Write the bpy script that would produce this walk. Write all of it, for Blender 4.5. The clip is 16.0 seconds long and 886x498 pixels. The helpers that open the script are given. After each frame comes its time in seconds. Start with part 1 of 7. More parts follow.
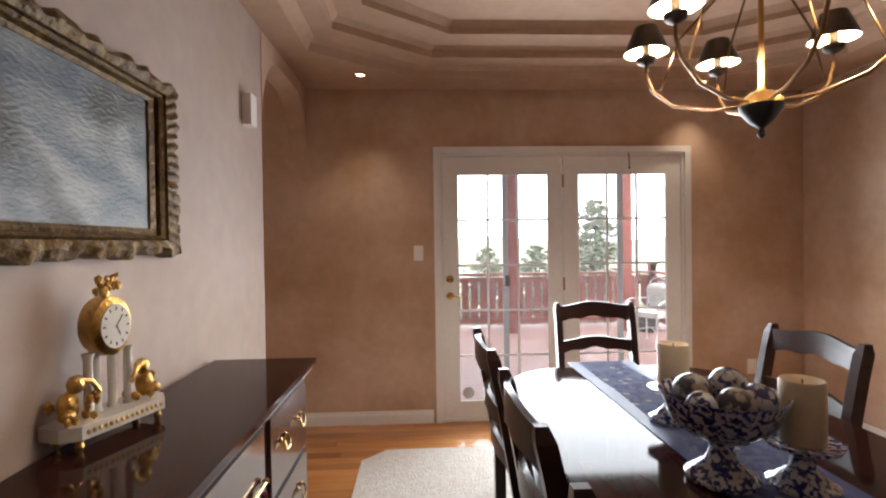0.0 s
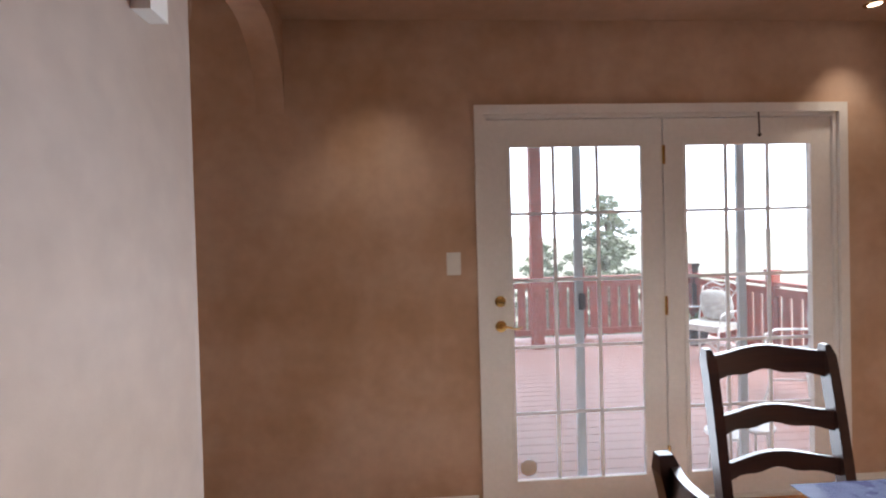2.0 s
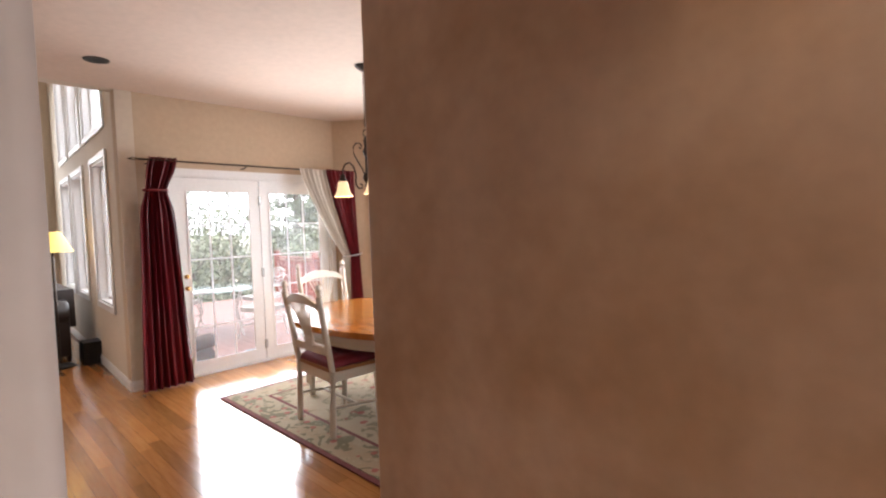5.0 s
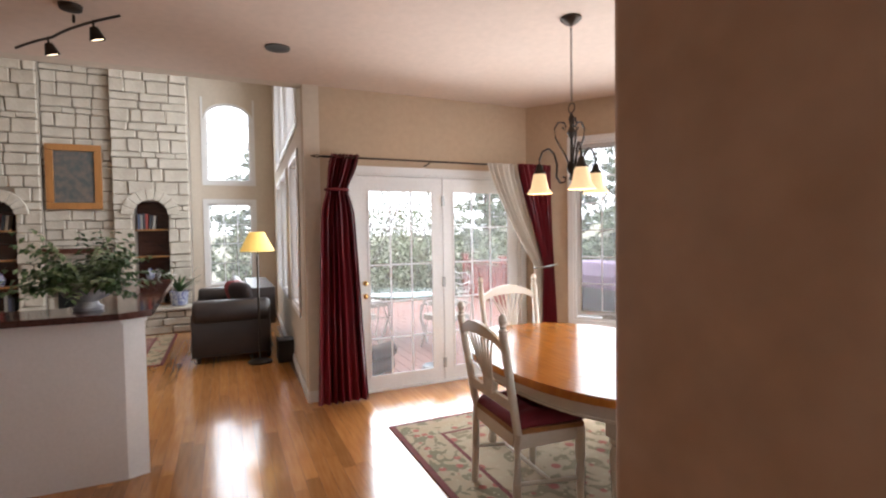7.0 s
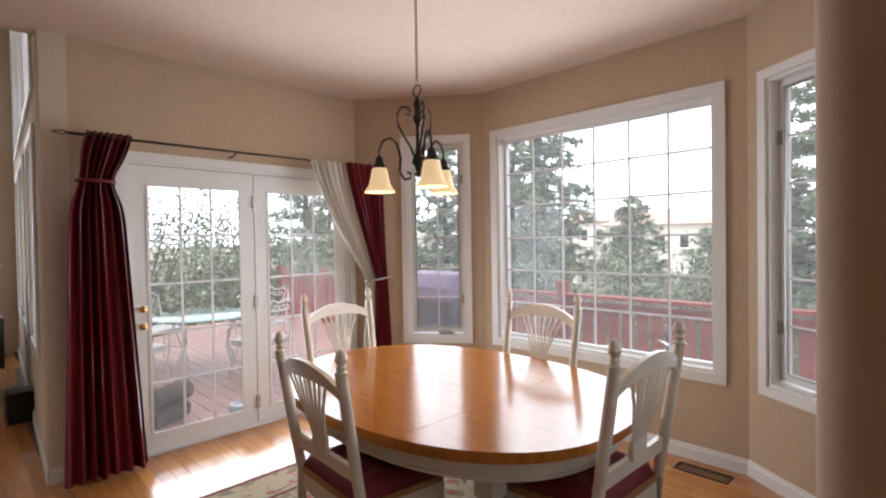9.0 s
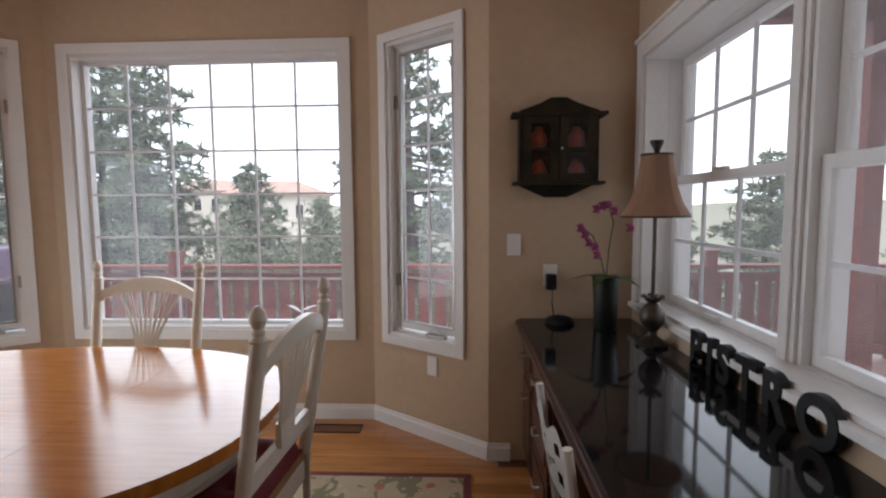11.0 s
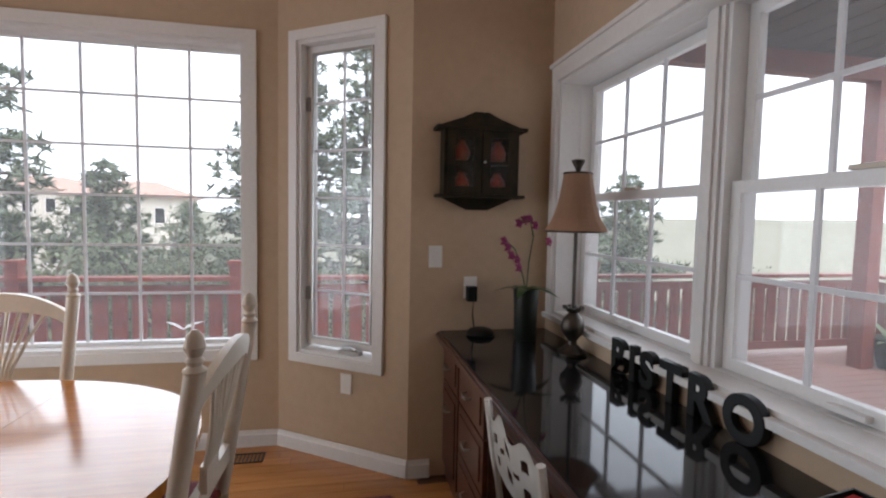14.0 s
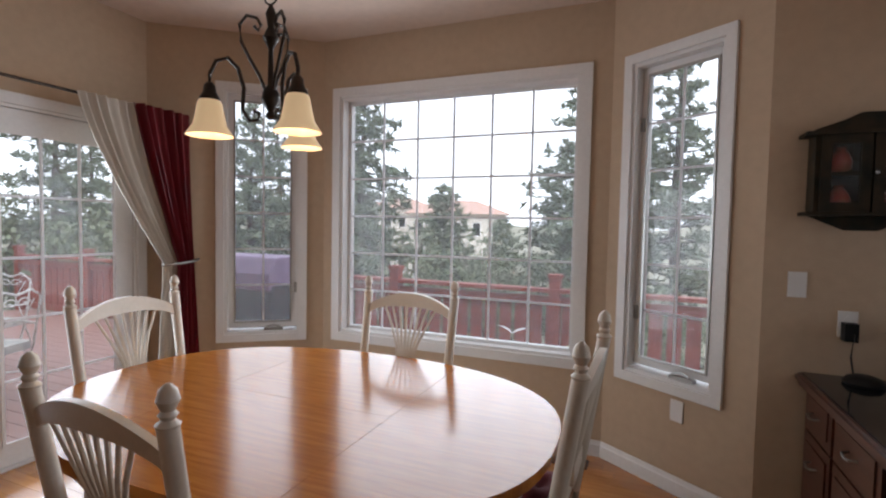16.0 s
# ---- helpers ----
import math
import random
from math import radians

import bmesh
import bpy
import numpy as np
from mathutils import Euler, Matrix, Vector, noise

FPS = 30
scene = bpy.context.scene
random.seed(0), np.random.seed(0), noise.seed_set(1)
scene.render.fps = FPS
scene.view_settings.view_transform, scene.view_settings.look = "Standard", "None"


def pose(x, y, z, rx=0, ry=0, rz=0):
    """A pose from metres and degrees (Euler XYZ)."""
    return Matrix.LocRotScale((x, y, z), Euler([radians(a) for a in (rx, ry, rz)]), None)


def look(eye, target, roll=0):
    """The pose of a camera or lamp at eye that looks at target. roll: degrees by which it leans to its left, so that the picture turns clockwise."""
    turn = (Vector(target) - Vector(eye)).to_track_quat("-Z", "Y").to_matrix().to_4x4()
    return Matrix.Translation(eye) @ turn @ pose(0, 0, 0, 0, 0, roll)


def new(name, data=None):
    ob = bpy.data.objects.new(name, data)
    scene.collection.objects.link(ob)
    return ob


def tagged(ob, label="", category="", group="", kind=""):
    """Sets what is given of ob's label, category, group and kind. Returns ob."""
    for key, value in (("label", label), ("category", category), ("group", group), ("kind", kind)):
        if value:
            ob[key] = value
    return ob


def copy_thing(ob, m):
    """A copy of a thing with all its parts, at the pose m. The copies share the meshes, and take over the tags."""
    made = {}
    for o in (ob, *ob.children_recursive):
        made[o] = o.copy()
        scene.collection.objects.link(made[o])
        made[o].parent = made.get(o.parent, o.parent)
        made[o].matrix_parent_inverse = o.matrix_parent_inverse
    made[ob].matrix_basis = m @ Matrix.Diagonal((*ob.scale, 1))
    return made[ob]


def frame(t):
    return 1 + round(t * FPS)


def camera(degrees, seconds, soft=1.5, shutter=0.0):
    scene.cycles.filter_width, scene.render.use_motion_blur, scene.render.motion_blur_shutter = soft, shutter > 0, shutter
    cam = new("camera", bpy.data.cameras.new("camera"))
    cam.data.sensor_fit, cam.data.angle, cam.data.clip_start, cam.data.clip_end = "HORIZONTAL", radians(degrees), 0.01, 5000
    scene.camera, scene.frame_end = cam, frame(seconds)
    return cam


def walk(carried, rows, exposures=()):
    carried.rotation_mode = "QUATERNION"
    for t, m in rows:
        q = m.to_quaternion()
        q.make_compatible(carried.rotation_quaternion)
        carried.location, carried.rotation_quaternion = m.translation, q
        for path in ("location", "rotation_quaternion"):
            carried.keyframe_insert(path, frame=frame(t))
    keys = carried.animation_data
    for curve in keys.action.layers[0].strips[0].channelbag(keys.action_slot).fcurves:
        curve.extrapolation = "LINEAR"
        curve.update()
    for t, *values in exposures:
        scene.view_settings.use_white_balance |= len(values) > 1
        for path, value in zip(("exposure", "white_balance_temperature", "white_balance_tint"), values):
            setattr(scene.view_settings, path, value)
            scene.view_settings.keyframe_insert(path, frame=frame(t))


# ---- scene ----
LENS = 84.2
cam = camera(LENS, 16.0, 2.2)
PATH = [
    (0, (-0.031, -3.315, 1.381), (0.059, -1.317, 1.356), -0.8),
    (0.5, (-0.093, -3.048, 1.39), (0.014, -1.051, 1.355), -0.8),
    (1, (-0.088, -2.722, 1.387), (0.002, -0.724, 1.358), -0.3),
    (1.5, (-0.118, -2.401, 1.388), (-0.053, -0.402, 1.368), -1.1),
    (2, (-0.257, -2.07, 1.419), (-0.135, -0.073, 1.39), -1.5),
    (2.5, (-0.238, -1.709, 1.451), (-0.232, 0.291, 1.415), -1.6),
    (3, (-0.049, -1.473, 1.437), (-0.46, 0.484, 1.427), -0.8),
    (3.5, (-0.088, -1.246, 1.516), (-0.703, 0.654, 1.418), 1.2),
    (4, (-0.216, -1.015, 1.497), (-1.0, 0.824, 1.435), 1.1),
    (4.5, (-0.144, -0.833, 1.473), (-1.288, 0.805, 1.372), -2.0),
    (5, (-0.306, -0.674, 1.484), (-1.7, 0.757, 1.388), -1.9),
    (7.3, (-1.271, -0.068, 1.513), (-3.104, 0.73, 1.447), -0.9),
    (7.5, (-1.342, -0.029, 1.506), (-3.163, 0.796, 1.451), -0.9),
    (8, (-1.505, 0.039, 1.506), (-3.253, 1.01, 1.467), -1.1),
    (8.2, (-1.555, 0.077, 1.504), (-3.261, 1.12, 1.473), -1.2),
    (10.3, (-1.948, 0.22, 1.443), (-2.552, 2.123, 1.324), -0.1),
    (10.5, (-1.957, 0.286, 1.43), (-2.424, 2.226, 1.293), -0.2),
    (11, (-1.958, 0.457, 1.405), (-2.047, 2.448, 1.238), -0.4),
    (11.5, (-2.003, 0.494, 1.383), (-1.687, 2.462, 1.214), 0.3),
    (12, (-2.082, 0.541, 1.38), (-1.413, 2.419, 1.217), 0.9),
    (12.5, (-2.117, 0.569, 1.373), (-1.291, 2.385, 1.23), 1.1),
    (13, (-2.121, 0.573, 1.386), (-1.321, 2.401, 1.248), 0.9),
    (13.5, (-2.122, 0.561, 1.4), (-1.49, 2.453, 1.265), 1.0),
    (14, (-2.171, 0.537, 1.41), (-1.776, 2.494, 1.285), 1.1),
    (14.5, (-2.223, 0.481, 1.43), (-2.116, 2.474, 1.306), 0.5),
    (15, (-2.271, 0.46, 1.433), (-2.443, 2.449, 1.321), 0.3),
    (15.5, (-2.322, 0.407, 1.45), (-2.797, 2.347, 1.342), 0.8),
    (16, (-2.354, 0.405, 1.442), (-3.11, 2.255, 1.349), 1.1),
]
EXPOSURES = [(0.0, 1.12, 6250, 10), (2.5, 0.95, 5700, 10), (3.5, 0.65, 5700, 10), (5.0, 1.12, 6250, 12), (7.3, 0.75, 6200, 10), (8.2, 0.62, 6200, 10), (10.3, -0.10, 6000, 10), (13.0, -0.22, 6000, 10), (14.5, 0.0, 6000, 10), (16.0, -0.27, 5950, 10)]
walk(cam, [(t, look(eye, target, roll)) for t, eye, target, roll in PATH], EXPOSURES)

# ---- light ----
world = bpy.data.worlds.new("world")
scene.world = world
world.use_nodes = True
wn, wl = world.node_tree.nodes, world.node_tree.links
sky = wn.new("ShaderNodeTexSky")
sky.sky_type, sky.sun_disc = "NISHITA", False
sky.sun_elevation, sky.sun_rotation = radians(48), radians(150)
sky.air_density, sky.dust_density, sky.ozone_density = 1.0, 6.0, 0.6
soften = wn.new("ShaderNodeMix")
soften.data_type = "RGBA"
soften.inputs[0].default_value = 0.82
soften.inputs[7].default_value = (11.0, 11.2, 11.6, 1)
wl.new(sky.outputs[0], soften.inputs[6])
wl.new(soften.outputs[2], wn["Background"].inputs[0])
wn["Background"].inputs[1].default_value = 0.25

sun = new("sun", bpy.data.lights.new("sun", "SUN"))
sun.data.energy, sun.data.angle, sun.data.color = 1.4, radians(14), (1.0, 0.96, 0.9)
sun.matrix_basis = look((0, 0, 20), (-4, 12, 0))


def window_light(name, m, w, h, watts):
    """Sky light entering through an opening; m faces -Z into the room."""
    ob = new(name, bpy.data.lights.new(name, "AREA"))
    ob.data.shape, ob.data.size, ob.data.size_y, ob.data.energy = "RECTANGLE", w, h, watts
    ob.data.color = (0.93, 0.97, 1.0)
    ob.data.spread = radians(150)
    ob.matrix_basis = m
    return ob


# ---- materials ----
def material(name, base, rough=0.6, metal=0.0, second=None, scale=6.0, amount=0.5, bump=0.0, bump_scale=60.0, coat=0.0, spec=0.5, stretch=(1, 1, 1), detail=4.0, edge=0.15):
    """A surface with two scales of colour variation and fine relief, in object metres."""
    m = bpy.data.materials.new(name)
    m.use_nodes = True
    n, l = m.node_tree.nodes, m.node_tree.links
    b = n["Principled BSDF"]
    b.inputs["Roughness"].default_value, b.inputs["Metallic"].default_value = rough, metal
    b.inputs["Coat Weight"].default_value, b.inputs["Specular IOR Level"].default_value = coat, spec
    b.inputs["Coat Roughness"].default_value = 0.08
    co = n.new("ShaderNodeTexCoord")
    mp = n.new("ShaderNodeMapping")
    mp.inputs["Scale"].default_value = stretch
    l.new(co.outputs["Object"], mp.inputs[0])
    n1 = n.new("ShaderNodeTexNoise")
    n1.inputs["Scale"].default_value, n1.inputs["Detail"].default_value = scale, detail
    n2 = n.new("ShaderNodeTexNoise")
    n2.inputs["Scale"].default_value, n2.inputs["Detail"].default_value = scale * 9, 2.0
    l.new(mp.outputs[0], n1.inputs["Vector"])
    l.new(mp.outputs[0], n2.inputs["Vector"])
    ramp = n.new("ShaderNodeMapRange")
    ramp.inputs[1].default_value, ramp.inputs[2].default_value = 0.5 - edge, 0.5 + edge
    ramp.inputs[4].default_value = amount
    l.new(n1.outputs[0], ramp.inputs[0])
    mix = n.new("ShaderNodeMix")
    mix.data_type = "RGBA"
    mix.inputs[6].default_value = (*base, 1)
    mix.inputs[7].default_value = (*(second or [c * 0.8 for c in base]), 1)
    l.new(ramp.outputs[0], mix.inputs[0])
    grain = n.new("ShaderNodeMix")
    grain.data_type, grain.blend_type = "RGBA", "MULTIPLY"
    grain.inputs[0].default_value = 0.25 * amount
    l.new(mix.outputs[2], grain.inputs[6])
    l.new(n2.outputs[0], grain.inputs[7])
    l.new(grain.outputs[2], b.inputs["Base Color"])
    if bump:
        n3 = n.new("ShaderNodeTexNoise")
        n3.inputs["Scale"].default_value, n3.inputs["Detail"].default_value = bump_scale, 3.0
        l.new(mp.outputs[0], n3.inputs["Vector"])
        bp = n.new("ShaderNodeBump")
        bp.inputs["Strength"].default_value, bp.inputs["Distance"].default_value = bump, 0.01
        l.new(n3.outputs[0], bp.inputs["Height"])
        l.new(bp.outputs[0], b.inputs["Normal"])
    return m


def glowing(name, color, strength):
    m = material(name, color, 0.6)
    b = m.node_tree.nodes["Principled BSDF"]
    b.inputs["Emission Color"].default_value, b.inputs["Emission Strength"].default_value = (*color, 1), strength
    return m


def glass(name, tint=(1, 1, 1), haze=0.06):
    m = bpy.data.materials.new(name)
    m.use_nodes = True
    n, l = m.node_tree.nodes, m.node_tree.links
    n.remove(n["Principled BSDF"])
    tr, gl, mx, fr, pw, ml = (n.new("ShaderNode" + k) for k in ("BsdfTransparent", "BsdfGlossy", "MixShader", "LayerWeight", "Math", "Math"))
    pw.operation, pw.inputs[1].default_value = "POWER", 5.0
    ml.operation, ml.inputs[1].default_value, ml.inputs[2].default_value = "MULTIPLY_ADD", 0.45, 0.02
    tr.inputs[0].default_value = (*tint, 1)
    gl.inputs["Roughness"].default_value = 0.02
    l.new(fr.outputs["Facing"], pw.inputs[0])
    l.new(pw.outputs[0], ml.inputs[0])
    l.new(ml.outputs[0], mx.inputs[0])
    l.new(tr.outputs[0], mx.inputs[1])
    l.new(gl.outputs[0], mx.inputs[2])
    # a translucent white share imitates veiling glare over the panes
    veil, add = n.new("ShaderNodeBsdfTranslucent"), n.new("ShaderNodeMixShader")
    veil.inputs[0].default_value = (0.9, 0.92, 0.95, 1)
    add.inputs[0].default_value = haze
    l.new(mx.outputs[0], add.inputs[1])
    l.new(veil.outputs[0], add.inputs[2])
    l.new(add.outputs[0], n["Material Output"].inputs[0])
    return m


M_DINING = material("mottled_tan_plaster", (0.47, 0.29, 0.175), 0.75, second=(0.62, 0.445, 0.335), scale=1.5, amount=1.0, bump=0.08, bump_scale=40)
# the painting wall's tan, with the cool daylight on it mixed into the colour
M_LEFTWALL = material("daylit_tan_plaster", (0.47, 0.38, 0.33), 0.75, second=(0.41, 0.31, 0.25), scale=1.3, amount=0.8, bump=0.08, bump_scale=40)
M_NOOK = material("beige_wall_paint", (0.56, 0.42, 0.29), 0.8, second=(0.53, 0.395, 0.27), scale=2, amount=0.7, bump=0.12, bump_scale=90)
M_CEIL = material("warm_white_ceiling_paint", (0.70, 0.56, 0.46), 0.85, second=(0.67, 0.53, 0.43), scale=2, amount=0.6, bump=0.1, bump_scale=110)
M_DCEIL = material("tan_ceiling_plaster", (0.50, 0.335, 0.235), 0.75, second=(0.45, 0.29, 0.19), scale=1.5, amount=0.9, bump=0.06, bump_scale=40)
M_TRIM = material("white_trim_paint", (0.80, 0.78, 0.76), 0.4, second=(0.76, 0.74, 0.71), scale=5, amount=0.5)
M_VINYL = material("white_vinyl", (0.82, 0.81, 0.80), 0.35, second=(0.78, 0.77, 0.75), scale=8, amount=0.4)
M_GLASS = glass("window_glass")
M_MUNTIN = material("grille_paint", (0.82, 0.82, 0.84), 0.4, scale=8, amount=0.4)
M_DARKWOOD = material("dark_cherry_wood", (0.022, 0.010, 0.009), 0.3, second=(0.045, 0.017, 0.012), scale=3, amount=0.9, stretch=(1, 1, 9), coat=0.1, spec=0.35)
M_BLACKTOP = material("black_granite", (0.008, 0.008, 0.009), 0.06, second=(0.02, 0.019, 0.02), scale=60, amount=0.7)
M_CHERRY = material("cherry_cabinet_wood", (0.085, 0.028, 0.016), 0.3, second=(0.05, 0.016, 0.010), scale=4, amount=0.9, stretch=(1, 1, 8), coat=0.2)
M_HONEY = material("honey_oak_tabletop", (0.46, 0.17, 0.03), 0.16, second=(0.33, 0.105, 0.017), scale=4, amount=0.9, stretch=(1.2, 14, 1), coat=0.05, spec=0.35)
M_CREAM = material("cream_paint", (0.66, 0.59, 0.49), 0.42, second=(0.58, 0.50, 0.40), scale=9, amount=0.6)
M_SEATWOOD = material("oak_seat_rim", (0.36, 0.16, 0.05), 0.3, scale=6, amount=0.8, stretch=(1, 8, 1))
M_RED = material("crimson_fabric", (0.20, 0.008, 0.016), 0.75, second=(0.14, 0.005, 0.011), scale=14, amount=0.7, bump=0.25, bump_scale=300)
M_REDSILK = material("crimson_silk", (0.17, 0.008, 0.016), 0.42, second=(0.11, 0.005, 0.010), scale=5, amount=0.8, stretch=(6, 6, 0.4))
M_SHEER = material("cream_sheer_fabric", (0.66, 0.61, 0.54), 0.8, second=(0.58, 0.53, 0.46), scale=6, amount=0.6, stretch=(6, 6, 0.4))
M_IRON = material("dark_bronze_iron", (0.03, 0.022, 0.018), 0.42, 0.7, second=(0.06, 0.04, 0.025), scale=18, amount=0.8)
M_BRASS = material("polished_brass", (0.70, 0.45, 0.16), 0.22, 1.0, second=(0.55, 0.33, 0.10), scale=20, amount=0.7)
M_GILT = material("gilt_bronze", (0.75, 0.48, 0.15), 0.28, 1.0, second=(0.40, 0.22, 0.05), scale=25, amount=0.9, bump=0.4, bump_scale=80)
M_DECK = material("red_stained_decking", (0.36, 0.20, 0.165), 0.55, second=(0.29, 0.15, 0.12), scale=3, amount=0.9)
M_RAIL = material("red_stained_timber", (0.27, 0.055, 0.030), 0.6, second=(0.20, 0.038, 0.022), scale=4, amount=0.9, stretch=(1, 1, 4))
M_LEATHER = material("dark_brown_leather", (0.018, 0.012, 0.011), 0.38, second=(0.03, 0.02, 0.017), scale=6, amount=0.8, bump=0.2, bump_scale=120)
M_STONE = material("pale_limestone", (0.56, 0.50, 0.42), 0.85, second=(0.44, 0.385, 0.31), scale=3.5, amount=1.0, bump=0.5, bump_scale=25)
M_MORTAR = material("grey_mortar", (0.30, 0.25, 0.20), 0.95, scale=20, amount=0.7)
M_WALLWHITE = material("pale_cream_wall_paint", (0.66, 0.57, 0.46), 0.8, second=(0.62, 0.53, 0.42), scale=2, amount=0.6)
M_BLUEPORC = material("blue_and_white_porcelain", (0.66, 0.68, 0.72), 0.1, second=(0.02, 0.04, 0.20), scale=75, amount=1.0, coat=0.5, detail=3, edge=0.03)
M_WAX = material("ivory_wax", (0.74, 0.62, 0.42), 0.45, second=(0.68, 0.55, 0.36), scale=12, amount=0.5)
M_WHITEPLASTIC = material("white_plastic", (0.78, 0.76, 0.73), 0.35, scale=10, amount=0.2)
M_BLACK = material("black_plastic", (0.010, 0.010, 0.010), 0.45, scale=10, amount=0.5, spec=0.25)
M_WHITERUG = material("ivory_wool_rug", (0.66, 0.62, 0.56), 0.95, second=(0.56, 0.51, 0.45), scale=26, amount=0.9, bump=0.9, bump_scale=70)
M_LEAF = material("green_leaf", (0.035, 0.075, 0.02), 0.45, second=(0.06, 0.11, 0.03), scale=9, amount=0.9)
M_STEEL = material("brushed_steel", (0.45, 0.44, 0.42), 0.35, 1.0, scale=20, amount=0.5)


# ---- building helpers ----
def box(bm, x0, y0, z0, x1, y1, z1, m=None):
    vs = [bm.verts.new((x, y, z)) for z in (z0, z1) for y in (y0, y1) for x in (x0, x1)]
    for f in ((0, 2, 3, 1), (4, 5, 7, 6), (0, 1, 5, 4), (2, 6, 7, 3), (0, 4, 6, 2), (1, 3, 7, 5)):
        bm.faces.new([vs[i] for i in f])
    if m is not None:
        bmesh.ops.transform(bm, matrix=m, verts=vs)
    return vs


def lathe(bm, profile, segs=20, m=None, cap=True):
    """A turned shape from (radius, z) pairs."""
    rings = []
    for r, z in profile:
        rings.append([bm.verts.new((max(r, 0.0004) * math.cos(2 * math.pi * i / segs), max(r, 0.0004) * math.sin(2 * math.pi * i / segs), z)) for i in range(segs)])
    for a, b in zip(rings, rings[1:]):
        for i in range(segs):
            j = (i + 1) % segs
            bm.faces.new((a[i], a[j], b[j], b[i]))
    if cap:
        bm.faces.new(rings[0][::-1])
        bm.faces.new(rings[-1])
    if m is not None:
        bmesh.ops.transform(bm, matrix=m, verts=[v for r in rings for v in r])


def tube(bm, pts, r, segs=8, taper=None):
    """A round bar along points; taper: the radius at the end."""
    pts = [Vector(p) for p in pts]
    rings, up = [], Vector((0, 0, 1))
    for i, p in enumerate(pts):
        d = (pts[min(i + 1, len(pts) - 1)] - pts[max(i - 1, 0)]).normalized()
        side = d.cross(up)
        if side.length < 0.05:
            side = d.cross(Vector((1, 0, 0)))
        side.normalize()
        other = side.cross(d)
        rr = r if taper is None else r + (taper - r) * i / (len(pts) - 1)
        rings.append([bm.verts.new(p + rr * (math.cos(2 * math.pi * k / segs) * side + math.sin(2 * math.pi * k / segs) * other)) for k in range(segs)])
    for a, b in zip(rings, rings[1:]):
        for i in range(segs):
            j = (i + 1) % segs
            bm.faces.new((a[i], b[i], b[j], a[j]))
    bm.faces.new(rings[0])
    bm.faces.new(rings[-1][::-1])


def prism(bm, outline, z0, z1, m=None):
    """An outline in x, y raised from z0 to z1."""
    lo = [bm.verts.new((x, y, z0)) for x, y in outline]
    hi = [bm.verts.new((x, y, z1)) for x, y in outline]
    n = len(outline)
    for i in range(n):
        j = (i + 1) % n
        bm.faces.new((lo[i], lo[j], hi[j], hi[i]))
    bm.faces.new(lo[::-1])
    bm.faces.new(hi)
    if m is not None:
        bmesh.ops.transform(bm, matrix=m, verts=lo + hi)


def ball(bm, x, y, z, r, sx=1, sy=1, sz=1, sub=2):
    g = bmesh.ops.create_icosphere(bm, subdivisions=sub, radius=r)
    bmesh.ops.transform(bm, matrix=Matrix.Translation((x, y, z)) @ Matrix.Diagonal((sx, sy, sz, 1)), verts=g["verts"])
    return g["verts"]


def mesh_of(name, bm, mat, bevel=0.0, smooth=False):
    if bevel:
        sharp = [e for e in bm.edges if len(e.link_faces) == 2 and e.calc_face_angle(0) > 0.6]
        bmesh.ops.bevel(bm, geom=sharp, offset=bevel, segments=2, affect="EDGES", profile=0.6, clamp_overlap=True)
    bmesh.ops.recalc_face_normals(bm, faces=bm.faces)
    me = bpy.data.meshes.new(name)
    bm.to_mesh(me)
    bm.free()
    me.materials.append(mat)
    if smooth:
        for p in me.polygons:
            p.use_smooth = True
        me.set_sharp_from_angle(angle=radians(40))
    return me


def part(name, bm, mat, parent, label="", bevel=0.0, smooth=False, m=None):
    ob = new(name, mesh_of(name, bm, mat, bevel, smooth))
    ob.parent = parent
    if m is not None:
        ob.matrix_basis = m
    if label:
        ob["label"] = label
    return ob


def thing(name, label, category, m=None, group="", kind=""):
    ob = tagged(new(name), label, category, group, kind)
    ob.empty_display_size = 0.1
    if m is not None:
        ob.matrix_basis = m
    return ob


def solid(name, bm, mat, label="", category="", group="", kind="", m=None, bevel=0.0, smooth=False):
    ob = tagged(new(name, mesh_of(name, bm, mat, bevel, smooth)), label, category, group, kind)
    if m is not None:
        ob.matrix_basis = m
    return ob


def arc(cx, cy, r, a0, a1, n=12):
    return [(cx + r * math.cos(radians(a0 + (a1 - a0) * i / n)), cy + r * math.sin(radians(a0 + (a1 - a0) * i / n))) for i in range(n + 1)]


def along(p0, p1):
    """A wall's own frame: x along it, y outwards, z up; and its length."""
    d = Vector((p1[0] - p0[0], p1[1] - p0[1], 0))
    return Matrix.Translation((p0[0], p0[1], 0)) @ Matrix.Rotation(math.atan2(d.y, d.x), 4, "Z"), d.length


def wall(name, p0, p1, z0, z1, thick, mat, holes=(), ext0=0.0, ext1=0.0):
    """A wall with openings (s0, s1, z0, z1) that go through it."""
    m, length = along(p0, p1)
    bm = bmesh.new()
    xs = sorted({-ext0, length + ext1, *(h[0] for h in holes), *(h[1] for h in holes)})
    for a, b in zip(xs, xs[1:]):
        zs = [z0]
        for h in sorted(holes, key=lambda h: h[2]):
            if h[0] <= a + 1e-6 and h[1] >= b - 1e-6:
                if h[2] > zs[-1]:
                    zs.append(h[2])
                else:
                    zs[-1:] = []
                zs.append(h[3])
        zs.append(z1)
        for lo, hi in zip(zs[::2], zs[1::2]):
            if hi > lo:
                box(bm, a, 0, lo, b, thick, hi)
    bmesh.ops.remove_doubles(bm, verts=bm.verts, dist=1e-5)
    return solid(name, bm, mat, kind="structure", m=m)


